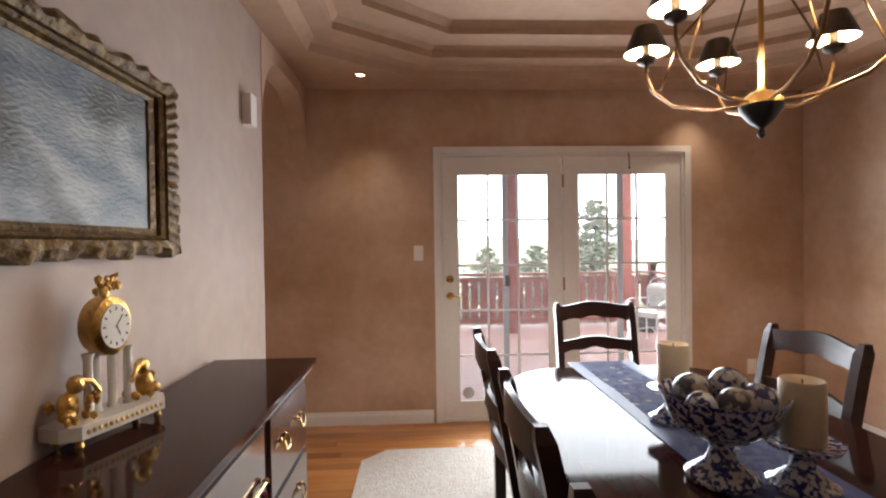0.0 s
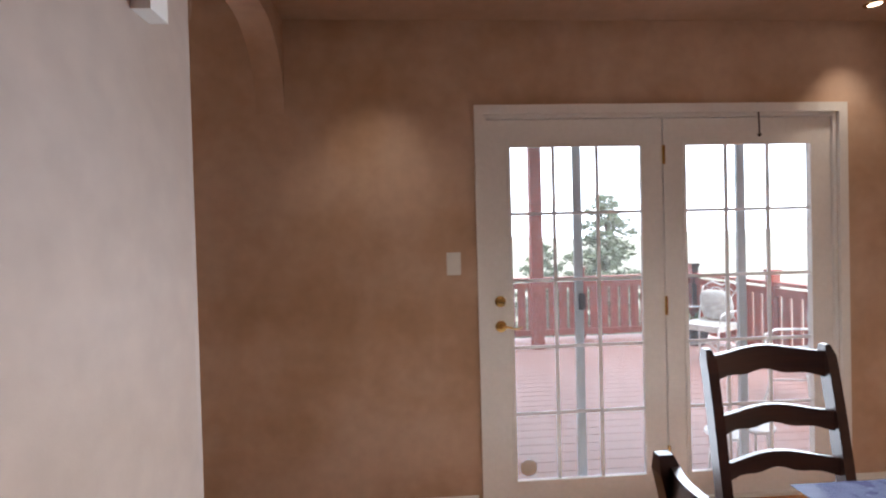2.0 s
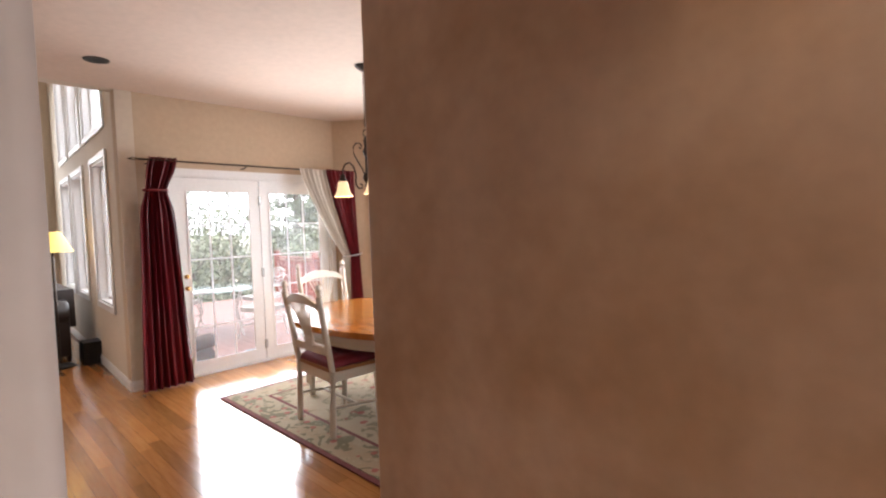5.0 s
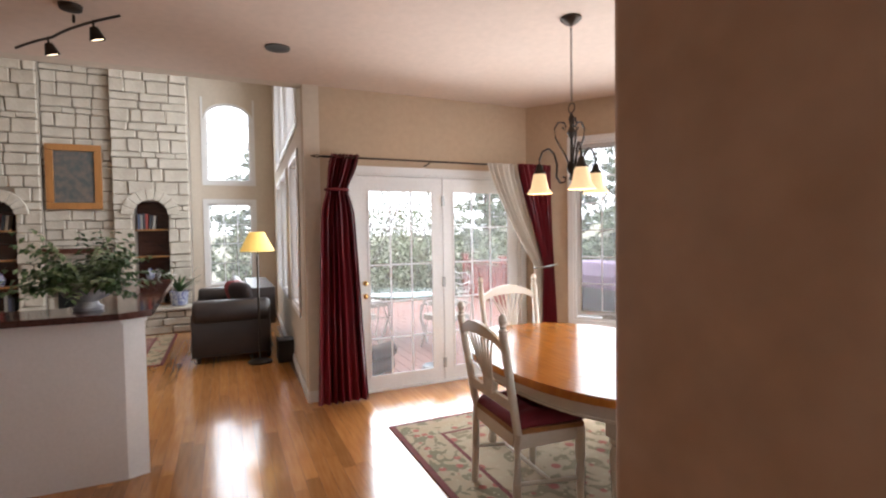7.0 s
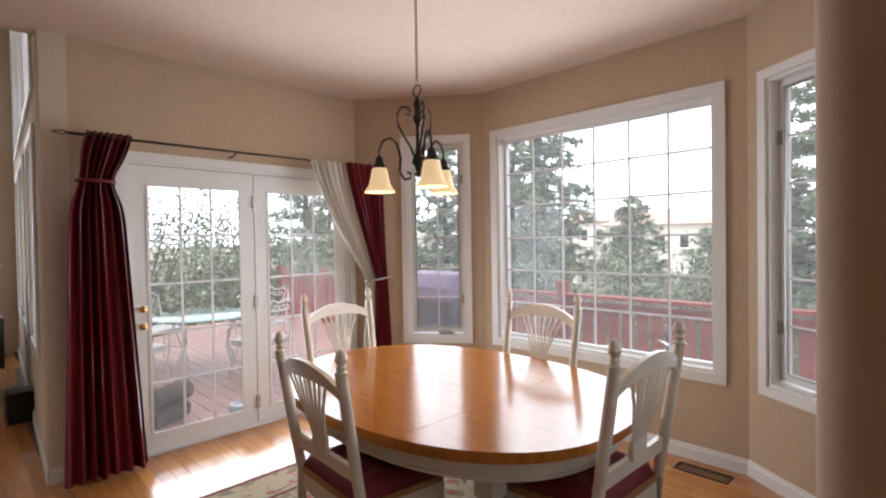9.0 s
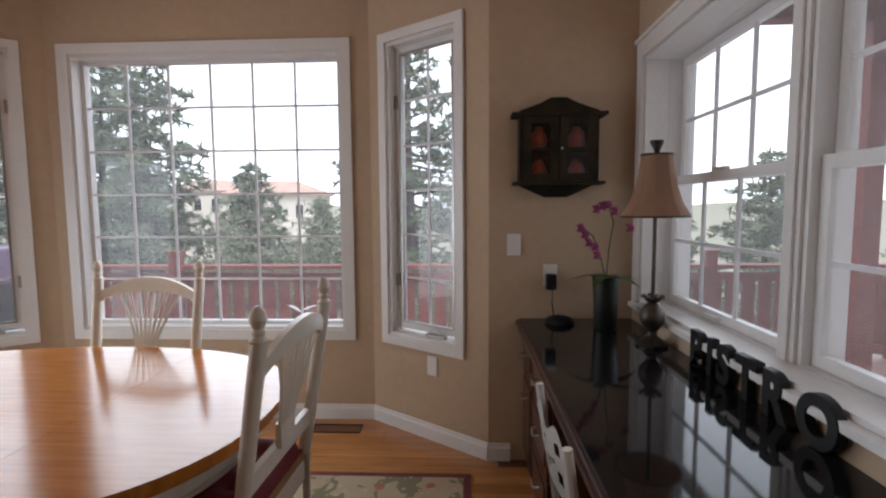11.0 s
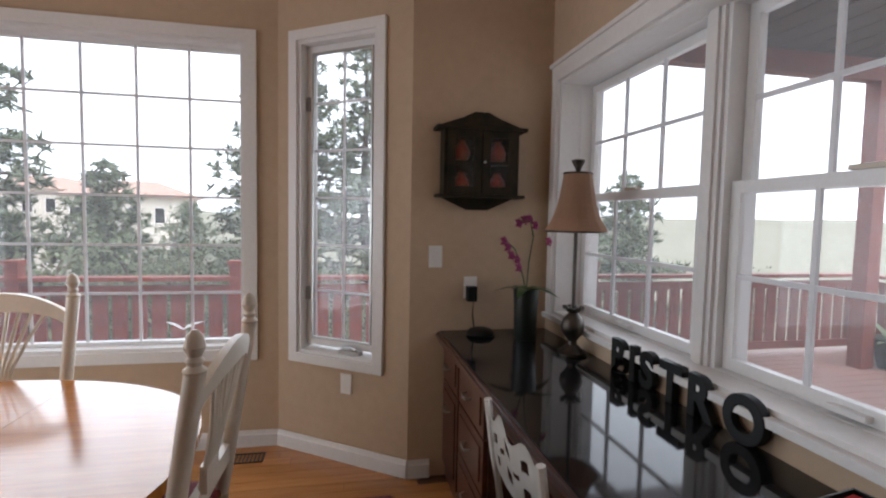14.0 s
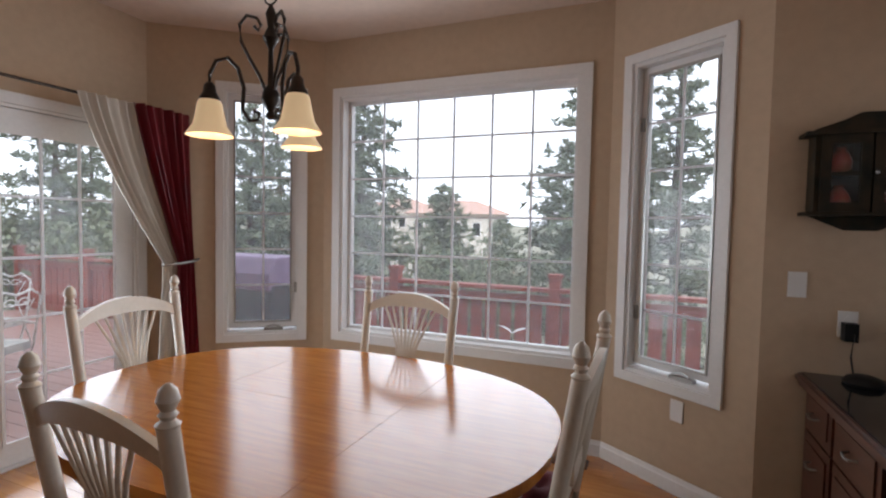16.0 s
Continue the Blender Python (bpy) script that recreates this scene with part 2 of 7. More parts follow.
def baseboard(m, s0, s1, height=0.1):
    bm = bmesh.new()
    prism(bm, [(-0.016, 0), (-0.003, 0), (-0.003, height), (-0.008, height), (-0.012, height * 0.8), (-0.016, height * 0.72)], s0, s1,
          Matrix(((0, 0, 1, 0), (1, 0, 0, 0), (0, 1, 0, 0), (0, 0, 0, 1))))
    solid("baseboard", bm, M_TRIM, kind="structure", m=m)


def ring(bm, x0, z0, x1, z1, w, y0, y1, bottom=None):
    """A rectangular frame of width w, in the plane of a wall."""
    b = w if bottom is None else bottom
    box(bm, x0, y0, z0 + b, x0 + w, y1, z1 - w)
    box(bm, x1 - w, y0, z0 + b, x1, y1, z1 - w)
    box(bm, x0, y0, z1 - w, x1, y1, z1)
    if b:
        box(bm, x0, y0, z0, x1, y1, z0 + b)


def grille(name, parent, x0, z0, x1, z1, cols, rows, y, w=0.016, mat=None):
    for i in range(1, cols):
        bm = bmesh.new()
        x = x0 + (x1 - x0) * i / cols
        box(bm, x - w / 2, y - 0.006, z0, x + w / 2, y + 0.006, z1)
        part(name, bm, mat or M_MUNTIN, parent)
    for i in range(1, rows):
        bm = bmesh.new()
        z = z0 + (z1 - z0) * i / rows
        box(bm, x0, y - 0.005, z - w / 2, x1, y + 0.005, z + w / 2)
        part(name, bm, mat or M_MUNTIN, parent)


def pane(parent, x0, z0, x1, z1, y):
    bm = bmesh.new()
    box(bm, x0, y - 0.003, z0, x1, y + 0.003, z1)
    ob = part("pane", bm, M_GLASS, parent)
    ob.visible_shadow = False
    return ob


def casing(parent, x0, z0, x1, z1, w=0.07, bottom=None):
    bm = bmesh.new()
    ring(bm, x0 - w, z0 - (w if bottom is None else bottom), x1 + w, z1 + w, w, -0.02, -0.002, bottom)
    part("casing", bm, M_TRIM, parent, bevel=0.004)


def jamb(parent, x0, z0, x1, z1, depth, w=0.02):
    bm = bmesh.new()
    ring(bm, x0, z0, x1, z1, w, -0.001, depth)
    part("jamb", bm, M_TRIM, parent)


def fixed_window(name, m, x0, z0, x1, z1, cols, rows, depth=0.14, label="", cas=0.065, mx=0.014):
    w = thing(name, label or "white-framed picture window with a thin grille", "window", m, kind="structure")
    casing(w, x0, z0, x1, z1, cas)
    jamb(w, x0, z0, x1, z1, depth)
    bm = bmesh.new()
    ring(bm, x0 + 0.02, z0 + 0.02, x1 - 0.02, z1 - 0.02, 0.022, depth - 0.06, depth - 0.01)
    part("window_frame", bm, M_VINYL, w, bevel=0.004)
    pane(w, x0 + 0.038, z0 + 0.038, x1 - 0.038, z1 - 0.038, depth - 0.03)
    grille("muntin", w, x0 + 0.04, z0 + 0.04, x1 - 0.04, z1 - 0.04, cols, rows, depth - 0.045, mx)
    return w


def casement_window(name, m, x0, z0, x1, z1, hinge_left=True):
    w = thing(name, "tall narrow casement window with a crank handle", "window", m, kind="structure")
    casing(w, x0, z0, x1, z1, 0.055)
    jamb(w, x0, z0, x1, z1, 0.14)
    bm = bmesh.new()
    ring(bm, x0 + 0.021, z0 + 0.04, x1 - 0.021, z1 - 0.021, 0.04, 0.06, 0.1)
    part("sash", bm, M_VINYL, w, bevel=0.004)
    bm = bmesh.new()
    ring(bm, x0 + 0.061, z0 + 0.08, x1 - 0.061, z1 - 0.061, 0.012, 0.05, 0.07)
    part("screen_frame", bm, M_STEEL, w, "grey metal screen frame")
    pane(w, x0 + 0.06, z0 + 0.08, x1 - 0.06, z1 - 0.06, 0.085)
    grille("muntin", w, x0 + 0.072, z0 + 0.09, x1 - 0.072, z1 - 0.07, 2, 6, 0.08, 0.012)
    xm = (x0 + x1) / 2 + 0.08
    bm = bmesh.new()
    box(bm, xm - 0.07, 0.02, z0 + 0.02, xm + 0.07, 0.058, z0 + 0.04)
    crank = part("crank", bm, M_STEEL, w, "folded metal crank", bevel=0.006)
    bm = bmesh.new()
    tube(bm, [(xm - 0.05, 0.03, z0 + 0.05), (xm, 0.025, z0 + 0.062), (xm + 0.05, 0.02, z0 + 0.05)], 0.007)
    part("crank_handle", bm, M_STEEL, crank, smooth=True)
    hx = x0 + 0.03 if hinge_left else x1 - 0.03
    for z in (z0 + 0.35, z1 - 0.35):
        bm = bmesh.new()
        box(bm, hx - 0.012, 0.045, z - 0.04, hx + 0.012, 0.062, z + 0.04)
        part("latch", bm, M_STEEL, w)
    return w


def french_door(name, m, x0, x1, top, leaf_w, glass_rows=5, label="", knob_side=1, knobs=True, casing_w=0.065):
    """A pair: a hinged leaf and a fixed leaf, in one white casing."""
    d = thing(name, label, "french door", m, kind="structure")
    casing(d, x0, 0, x1, top, casing_w, 0)
    bm = bmesh.new()
    ring(bm, x0, 0, x1, top, 0.018, 0.0, 0.14, 0)
    box(bm, x0, 0.0, 0.0, x1, 0.14, 0.02)
    part("door_frame", bm, M_TRIM, d)
    mid = (x0 + x1) / 2
    for i, (a, b) in enumerate(((x0 + 0.02, mid - 0.004), (mid + 0.004, x1 - 0.02))):
        bm = bmesh.new()
        st = 0.105
        box(bm, a, 0.015, 0.022, a + st, 0.06, top - 0.022)
        box(bm, b - st, 0.015, 0.022, b, 0.06, top - 0.022)
        box(bm, a + st, 0.015, top - 0.022 - 0.13, b - st, 0.06, top - 0.022)
        box(bm, a + st, 0.015, 0.022, b - st, 0.06, 0.14)
        leaf = part("door_leaf", bm, M_TRIM, d, bevel=0.003)
        bm = bmesh.new()
        ring(bm, a + st - 0.004, 0.136, b - st + 0.004, top - 0.148, 0.018, 0.008, 0.022)
        part("glazing_bead", bm, M_TRIM, leaf)
        p = pane(leaf, a + st - 0.004, 0.136, b - st + 0.004, top - 0.148, 0.04)
        grille("muntin", leaf, a + st + 0.01, 0.15, b - st - 0.01, top - 0.16, 3, glass_rows, 0.03, 0.015)
    return d


# ---- large structure ----
H = 2.845         # kitchen and nook ceiling
HD = 2.55         # dining ceiling
T = 0.14
XW, YW = -0.88, -0.645   # face and end of the wall with the painting
DX, DY = 0.065, 0.445   # the dining room's corner in the plan
DOORWALL = along((-1.735, DY), (3.005, DY))[0]
wall("wall_dining_north", (-1.718, DY), (3.005, DY), 0, 3.0, T, M_DINING, [(1.838, 3.753, 0, 2.065)])
bm = bmesh.new()
prism(bm, [(0, 0), *arc(-0.045, 0.025, 0.025, 270, 180, 5), *arc(-0.045, 0.115, 0.025, 180, 90, 5), (0, 0.14)], 0, 3.0)
solid("wall_end", bm, M_DINING, kind="structure", m=pose(-1.718, DY, 0), smooth=True)
wall("wall_dining_east", (3.005, DY + 0.14), (3.005, -6.2), 0, 3.0, T, M_DINING)
wall("wall_dining_south", (3.005, -6.2), (XW, -6.2), 0, 3.0, T, M_DINING)
wall("wall_dining_west", (XW, -6.2), (XW, YW), 0, 3.0, T, M_LEFTWALL)
bm = bmesh.new()
prism(bm, [(0, 0), *arc(-0.025, 0.02, 0.025, 0, 90, 5), *arc(-0.115, 0.02, 0.025, 90, 180, 5), (-0.14, 0)], 0, 3.0)
solid("wall_end", bm, M_LEFTWALL, kind="structure", m=pose(XW, YW, 0), smooth=True)

# arched header over the passage
bm = bmesh.new()
Y0, Y1, ZA = YW + 0.046, DY - 0.002, 2.08
out = [(Y0, 3.0), (Y0, ZA), *[(Y0 + 0.34 * (1 - math.cos(a)), ZA + 0.38 * math.sin(a)) for a in [i * math.pi / 20 for i in range(1, 11)]],
       *[(Y1 - 0.34 * (1 - math.cos(a)), ZA + 0.38 * math.sin(a)) for a in [i * math.pi / 20 for i in range(10, 0, -1)]], (Y1, ZA), (Y1, 3.0)]
prism(bm, out, XW - 0.14, XW, Matrix(((0, 0, 1, 0), (1, 0, 0, 0), (0, 1, 0, 0), (0, 0, 0, 1))))
solid("arch_header", bm, M_DINING, kind="structure", bevel=0.012)

# dining ceiling with a stepped octagonal tray
def octagon(inset, z):
    x0, x1, y0, y1, c = -0.70 + inset, 2.70 - inset, -4.5 + inset, 0.19 - inset, 0.66 - inset * 0.42
    return [Vector(p) for p in ((x0 + c, y1, z), (x1 - c, y1, z), (x1, y1 - c * 0.75, z), (x1, y0 + c * 0.75, z), (x1 - c, y0, z), (x0 + c, y0, z), (x0, y0 + c * 0.75, z), (x0, y1 - c * 0.75, z))]


bm = bmesh.new()
R = [bm.verts.new(p) for p in ((XW, DY, HD), (3.005, DY, HD), (3.005, -6.2, HD), (XW, -6.2, HD))]
steps = [(0, HD), (0.02, HD + 0.05), (0.05, HD + 0.075), (0.17, HD + 0.085), (0.175, HD + 0.13), (0.21, HD + 0.155), (0.36, HD + 0.165), (0.365, HD + 0.20), (0.40, HD + 0.24)]
loops = [[bm.verts.new(p) for p in octagon(*s)] for s in steps]
O = loops[0]
for f in ((R[0], R[1], O[1], O[0]), (R[1], O[2], O[1]), (R[1], R[2], O[3], O[2]), (R[2], O[4], O[3]), (R[2], R[3], O[5], O[4]), (R[3], O[6], O[5]), (R[3], R[0], O[7], O[6]), (R[0], O[0], O[7])):
    bm.faces.new(f)
for a, b in zip(loops, loops[1:]):
    for i in range(8):
        bm.faces.new((a[i], a[(i + 1) % 8], b[(i + 1) % 8], b[i]))
bm.faces.new(loops[-1])
box(bm, XW - 0.14, -6.2, 2.9, 3.005, DY, 2.99)
solid("ceiling_dining", bm, M_DCEIL, kind="structure")

# nook walls, clockwise
C_PATIO, C_BL, C_BB, C_BR, C_CAB = (-5.66, 0.53), (-5.66, 2.87), (-4.685, 3.62), (-2.56, 3.62), (-1.83, 3.10)
XD = -1.06
mP, lP = along(C_PATIO, C_BL)
mL, lL = along(C_BL, C_BB)
mB, lB = along(C_BB, C_BR)
mR, lR = along(C_BR, C_CAB)
mC, lC = along(C_CAB, (XD, C_CAB[1]))
mD, lD = along((XD, C_CAB[1]), (XD, DY + T))
PX0, PX1, PTOP = 0.45, 2.25, 2.08
wall("wall_nook_patio", C_PATIO, C_BL, 0, H + 0.2, T, M_NOOK, [(PX0, PX1, 0, PTOP)])
wall("wall_nook_bay_west", C_BL, C_BB, 0, H + 0.2, T, M_NOOK, [(0.506, 1.049, 0.59, 2.42)], 0.03, 0.04)
wall("wall_nook_bay_north", C_BB, C_BR, 0, H + 0.2, T, M_NOOK, [(0.155, 1.94, 0.605, 2.41)])
wall("wall_nook_bay_east", C_BR, C_CAB, 0, H + 0.2, T, M_NOOK, [(0.150, 0.685, 0.60, 2.41)], 0.04, 0)
wall("wall_nook_cabinet", C_CAB, (XD, C_CAB[1]), 0, H + 0.2, T, M_NOOK, (), 0.0, 0.0)
WD1, WD2 = (0.107, 1.055), (1.135, 2.042)
WZ = (0.907, 2.14)
wall("wall_nook_desk", (XD, C_CAB[1]), (XD, DY + T), 0, H + 0.2, 0.24, M_NOOK, [(WD1[0], WD2[1], *WZ)], 0.14, 0)

# living room shell, two storeys high
LW0, LW1 = (-11.0, 0.76), (-5.66, 0.53)
mV, lV = along(LW0, LW1)
LIVING = [(1.1, 2.0, 0.75, 2.3), (2.3, 3.2, 0.75, 2.3), (3.9, 4.75, 0.75, 2.3), (1.1, 2.0, 2.65, 4.6), (2.3, 3.2, 2.65, 4.6), (3.5, 4.75, 2.65, 4.6)]
wall("wall_living_north", LW0, LW1, 0, 5.4, T, M_WALLWHITE, LIVING)
mF, lF = along((-11.0, -6.2), (-11.0, 0.76))
wall("wall_living_west", (-11.0, -6.2), (-11.0, 0.76), 0, 5.4, T, M_WALLWHITE, [(5.80, 6.57, 0.62, 2.12), (5.80, 6.57, 2.5, 3.95)])
wall("wall_south", (XW - 0.14, -6.2), (-11.0, -6.2), 0, 5.4, T, M_WALLWHITE)
wall("wall_living_upper", (-5.66, -6.2), (-5.66, 0.53), H, 5.4, T, M_WALLWHITE)
for name, x0, y0, x1, y1, z in (("ceiling_nook", -5.66, -6.2, -1.05, 3.75, H), ("ceiling_living", -11.1, -6.3, -5.5, 1.2, 5.4)):
    bm = bmesh.new()
    if name == "ceiling_nook":
        prism(bm, [(-5.66, -6.2), (XW - 0.14, -6.2), (XW - 0.14, DY), (-1.06, DY), (-1.06, 3.13), (-1.83, 3.13), (-2.56, 3.65), (-4.685, 3.65), (-5.66, 2.9)], z, z + 0.04)
    else:
        box(bm, x0, y0, z, x1, y1, z + 0.1)
    solid(name, bm, M_CEIL, kind="structure")


def plank_material():
    m = material("oak_floor_varnish", (0.46, 0.205, 0.065), 0.17, second=(0.36, 0.145, 0.04), scale=3, amount=0.8, stretch=(1.2, 12, 1), coat=0.35)
    n, l = m.node_tree.nodes, m.node_tree.links
    b = n["Principled BSDF"]
    src = b.inputs["Base Color"].links[0].from_socket
    info = n.new("ShaderNodeObjectInfo")
    hsv = n.new("ShaderNodeHueSaturation")
    mr = n.new("ShaderNodeMapRange")
    mr.inputs[3].default_value, mr.inputs[4].default_value = 0.78, 1.18
    l.new(info.outputs["Random"], mr.inputs[0])
    l.new(mr.outputs[0], hsv.inputs["Value"])
    l.new(src, hsv.inputs["Color"])
    l.new(hsv.outputs[0], b.inputs["Base Color"])
    geo = n.new("ShaderNodeNewGeometry")
    hs2 = n.new("ShaderNodeHueSaturation")
    mr2 = n.new("ShaderNodeMapRange")
    mr2.inputs[3].default_value, mr2.inputs[4].default_value = 0.8, 1.15
    l.new(geo.outputs["Random Per Island"], mr2.inputs[0])
    l.new(mr2.outputs[0], hs2.inputs["Value"])
    l.new(hsv.outputs[0], hs2.inputs["Color"])
    l.new(hs2.outputs[0], b.inputs["Base Color"])
    return m


M_FLOOR = plank_material()
bm = bmesh.new()
prism(bm, [(-11.1, -6.3), (3.1, -6.3), (3.1, 0.56), (-0.9, 0.56), (-0.9, 3.2), (-1.8, 3.2), (-2.52, 3.72), (-4.72, 3.72), (-5.75, 2.9), (-5.75, 0.65), (-11.1, 1.15)], -0.12, -0.004)
floor = solid("floor", bm, material("floor_joint", (0.09, 0.035, 0.012), 0.6), kind="structure")

for m, a, b in ((mP, 0.0, PX0 - 0.07), (mL, 0.0, lL), (mB, 0.0, lB), (mR, 0.0, lR), (mC, 0.0, 0.12), (mV, 0.2, lV), (DOORWALL, 0.02, 1.785), (DOORWALL, 3.84, 4.74)):
    baseboard(m, a, b)
baseboard(along((XW, -6.2), (XW, YW))[0], 0, 5.6)
baseboard(along((3.005, DY), (3.005, -6.2))[0], 0, 6.6)

# openings
fixed_window("window_1", mB, 0.155, 0.605, 1.94, 2.41, 6, 6)
casement_window("window_2", mL, 0.506, 0.59, 1.049, 2.42, False)
casement_window("window_3", mR, 0.150, 0.60, 0.685, 2.41, True)
for i, h in enumerate(LIVING):
    fixed_window("window_%d" % (4 + i), mV, *(h[0], h[2], h[1], h[3]), 2, 3, label="white-framed living room window")
fixed_window("window_10", mF, 5.80, 0.62, 6.57, 2.12, 3, 4, label="white-framed window beside the stone chimney")
arched = fixed_window("window_11", mF, 5.80, 2.5, 6.57, 3.95, 3, 4, label="tall window with an arched head")
bm = bmesh.new()
prism(bm, [(5.77, 4.05), (5.77, 3.66), *[(6.185 - 0.40 * math.cos(a), 3.66 + 0.27 * math.sin(a)) for a in [k * math.pi / 16 for k in range(17)]], (6.60, 3.66), (6.60, 4.05)], -0.024, -0.0005,
      Matrix(((1, 0, 0, 0), (0, 0, 1, 0), (0, 1, 0, 0), (0, 0, 0, 1))))
part("arched_head", bm, M_WALLWHITE, arched, "arched wall head")
bm = bmesh.new()
tube(bm, [(6.185 - 0.40 * math.cos(a), -0.02, 3.62 + 0.28 * math.sin(a)) for a in [k * math.pi / 16 for k in range(17)]], 0.028, 6)
part("arched_casing", bm, M_TRIM, arched, smooth=True)
door_dining = french_door("door_1", DOORWALL, 1.855, 3.77, 2.065, 0.93, 5, "white french doors with gridded glass panes", casing_w=0.048)
door_patio = french_door("door_2", mP, PX0, PX1, PTOP, 0.85, 5, "white patio french doors with gridded glass panes")


def sash_window(name, s0, s1):
    """A double-hung window set deep in the desk wall."""
    w = thing(name, "white double-hung window with gridded sashes", "window", mD, kind="structure")
    z0, z1 = WZ
    zm = 1.53
    bm = bmesh.new()
    ring(bm, s0, z0, s1, z1, 0.018, 0.112, 0.24)
    part("frame", bm, M_VINYL, w, bevel=0.003)
    for n, a, b, y in (("upper_sash", zm - 0.02, z1 - 0.02, 0.175), ("lower_sash", z0 + 0.02, zm + 0.02, 0.14)):
        bm = bmesh.new()
        ring(bm, s0 + 0.02, a, s1 - 0.02, b, 0.04, y, y + 0.03)
        sash = part(n, bm, M_VINYL, w, bevel=0.004)
        pane(sash, s0 + 0.05, a + 0.03, s1 - 0.05, b - 0.03, y + 0.015)
        grille("muntin", sash, s0 + 0.06, a + 0.04, s1 - 0.06, b - 0.04, 3, 2, y + 0.008, 0.016)
    bm = bmesh.new()
    box(bm, (s0 + s1) / 2 - 0.045, 0.13, zm + 0.021, (s0 + s1) / 2 + 0.045, 0.155, zm + 0.034)
    part("sash_lock", bm, M_CREAM, w, "pale sash lock", bevel=0.005)
    bm = bmesh.new()
    box(bm, (s0 + s1) / 2 - 0.05, 0.115, z0 + 0.03, (s0 + s1) / 2 + 0.05, 0.141, z0 + 0.045)
    part("sash_lift", bm, M_VINYL, w, bevel=0.005)
    return w


sash_window("window_12", *WD1)
sash_window("window_13", *WD2)
trim = thing("window_trim", "white casing around the pair of desk windows", "trim", mD, kind="structure")
bm = bmesh.new()
for a, b in ((WD1[0] - 0.06, WD1[0]), (WD2[1], WD2[1] + 0.075)):
    box(bm, a, -0.022, WZ[0], b, -0.002, WZ[1] + 0.001)
box(bm, WD1[0] - 0.06, -0.024, WZ[1], WD2[1] + 0.075, -0.002, WZ[1] + 0.08)
box(bm, WD1[0] - 0.075, -0.034, WZ[1] + 0.08, WD2[1] + 0.09, -0.002, WZ[1] + 0.10)
part("casing", bm, M_TRIM, trim, bevel=0.005)
bm = bmesh.new()
ring(bm, WD1[0], WZ[0], WD2[1], WZ[1], 0.016, -0.001, 0.111)
part("jamb", bm, M_TRIM, trim)
bm = bmesh.new()
box(bm, WD1[1] + 0.001, 0.10, WZ[0] + 0.017, WD2[0] - 0.001, 0.24, WZ[1] - 0.017)
box(bm, WD1[1] + 0.02, 0.09, WZ[0] + 0.017, WD2[0] - 0.02, 0.0995, WZ[1] - 0.017)
part("mullion", bm, M_TRIM, trim, bevel=0.003)
bm = bmesh.new()
box(bm, WD1[0] - 0.075, -0.035, WZ[0] - 0.025, WD2[1] + 0.075, -0.002, WZ[0])
part("stool", bm, M_TRIM, trim, bevel=0.006)

for nm, m, x0, z0, x1, z1, d, watts in (
        ("light_dining_door", DOORWALL, 1.95, 0.2, 3.68, 1.95, -0.05, 38), ("light_patio_door", mP, PX0 + 0.1, 0.2, PX1 - 0.1, 1.95, -0.05, 30),
        ("light_bay", mB, 0.2, 0.65, 1.9, 2.35, -0.05, 26), ("light_bay_west", mL, 0.55, 0.65, 1.0, 2.35, -0.05, 4), ("light_bay_east", mR, 0.2, 0.65, 0.66, 2.35, -0.05, 4),
        ("light_desk", mD, WD1[0], 0.95, WD2[1], 2.08, 0.26, 4), ("light_living_low", mV, 1.1, 0.75, 4.75, 2.3, -0.05, 38), ("light_living_high", mV, 1.1, 2.65, 4.75, 4.6, -0.05, 58),
        ("light_living_west", mF, 5.80, 0.65, 6.57, 3.9, -0.05, 14)):
    window_light(nm, m @ Matrix.Translation(((x0 + x1) / 2, d, (z0 + z1) / 2)) @ Matrix.Rotation(radians(-90), 4, "X"), x1 - x0, z1 - z0, watts)

# ---- outside ----
ZD = -0.15
bm = bmesh.new()
box(bm, -12.5, 0.6, ZD - 0.2, 4.4, 5.7, ZD - 0.035)
solid("deck_base", bm, M_RAIL, kind="structure")


def rail_run(p0, p1):
    """A deck railing: posts, top board and flat pickets, one thing a run."""
    m, length = along(p0, p1)
    r = thing("deck_railing", "red-stained timber deck railing with wide boards", "railing", m @ pose(0, 0, ZD), "deck railings")
    bm = bmesh.new()
    box(bm, 0, -0.07, 0.93, length, 0.07, 0.97)
    part("top_rail", bm, M_RAIL, r, bevel=0.006)
    for z in (0.06, 0.80):
        bm = bmesh.new()
        box(bm, 0, -0.02, z, length, 0.02, z + 0.09)
        part("rail", bm, M_RAIL, r)
    n = max(1, round(length / 1.9))
    for i in range(n + 1):
        bm = bmesh.new()
        x = length * i / n
        box(bm, x - 0.055, -0.055, 0.0, x + 0.055, 0.055, 1.08)
        box(bm, x - 0.07, -0.07, 1.08, x + 0.07, 0.07, 1.12)
        part("post", bm, M_RAIL, r, bevel=0.008)
    me = None
    k = int(length / 0.165)
    for i in range(k):
        if me is None:
            bm = bmesh.new()
            box(bm, 0, -0.012, 0.1, 0.125, 0.012, 0.85)
            me = mesh_of("picket", bm, M_RAIL)
        ob = new("picket", me)
        ob.parent = r
        ob.matrix_basis = pose(0.03 + i * (length - 0.06) / k, 0.034, 0)
    return r


rail_run((-12.4, 5.5), (4.2, 5.5))
rail_run((4.2, 5.5), (4.2, 0.3))

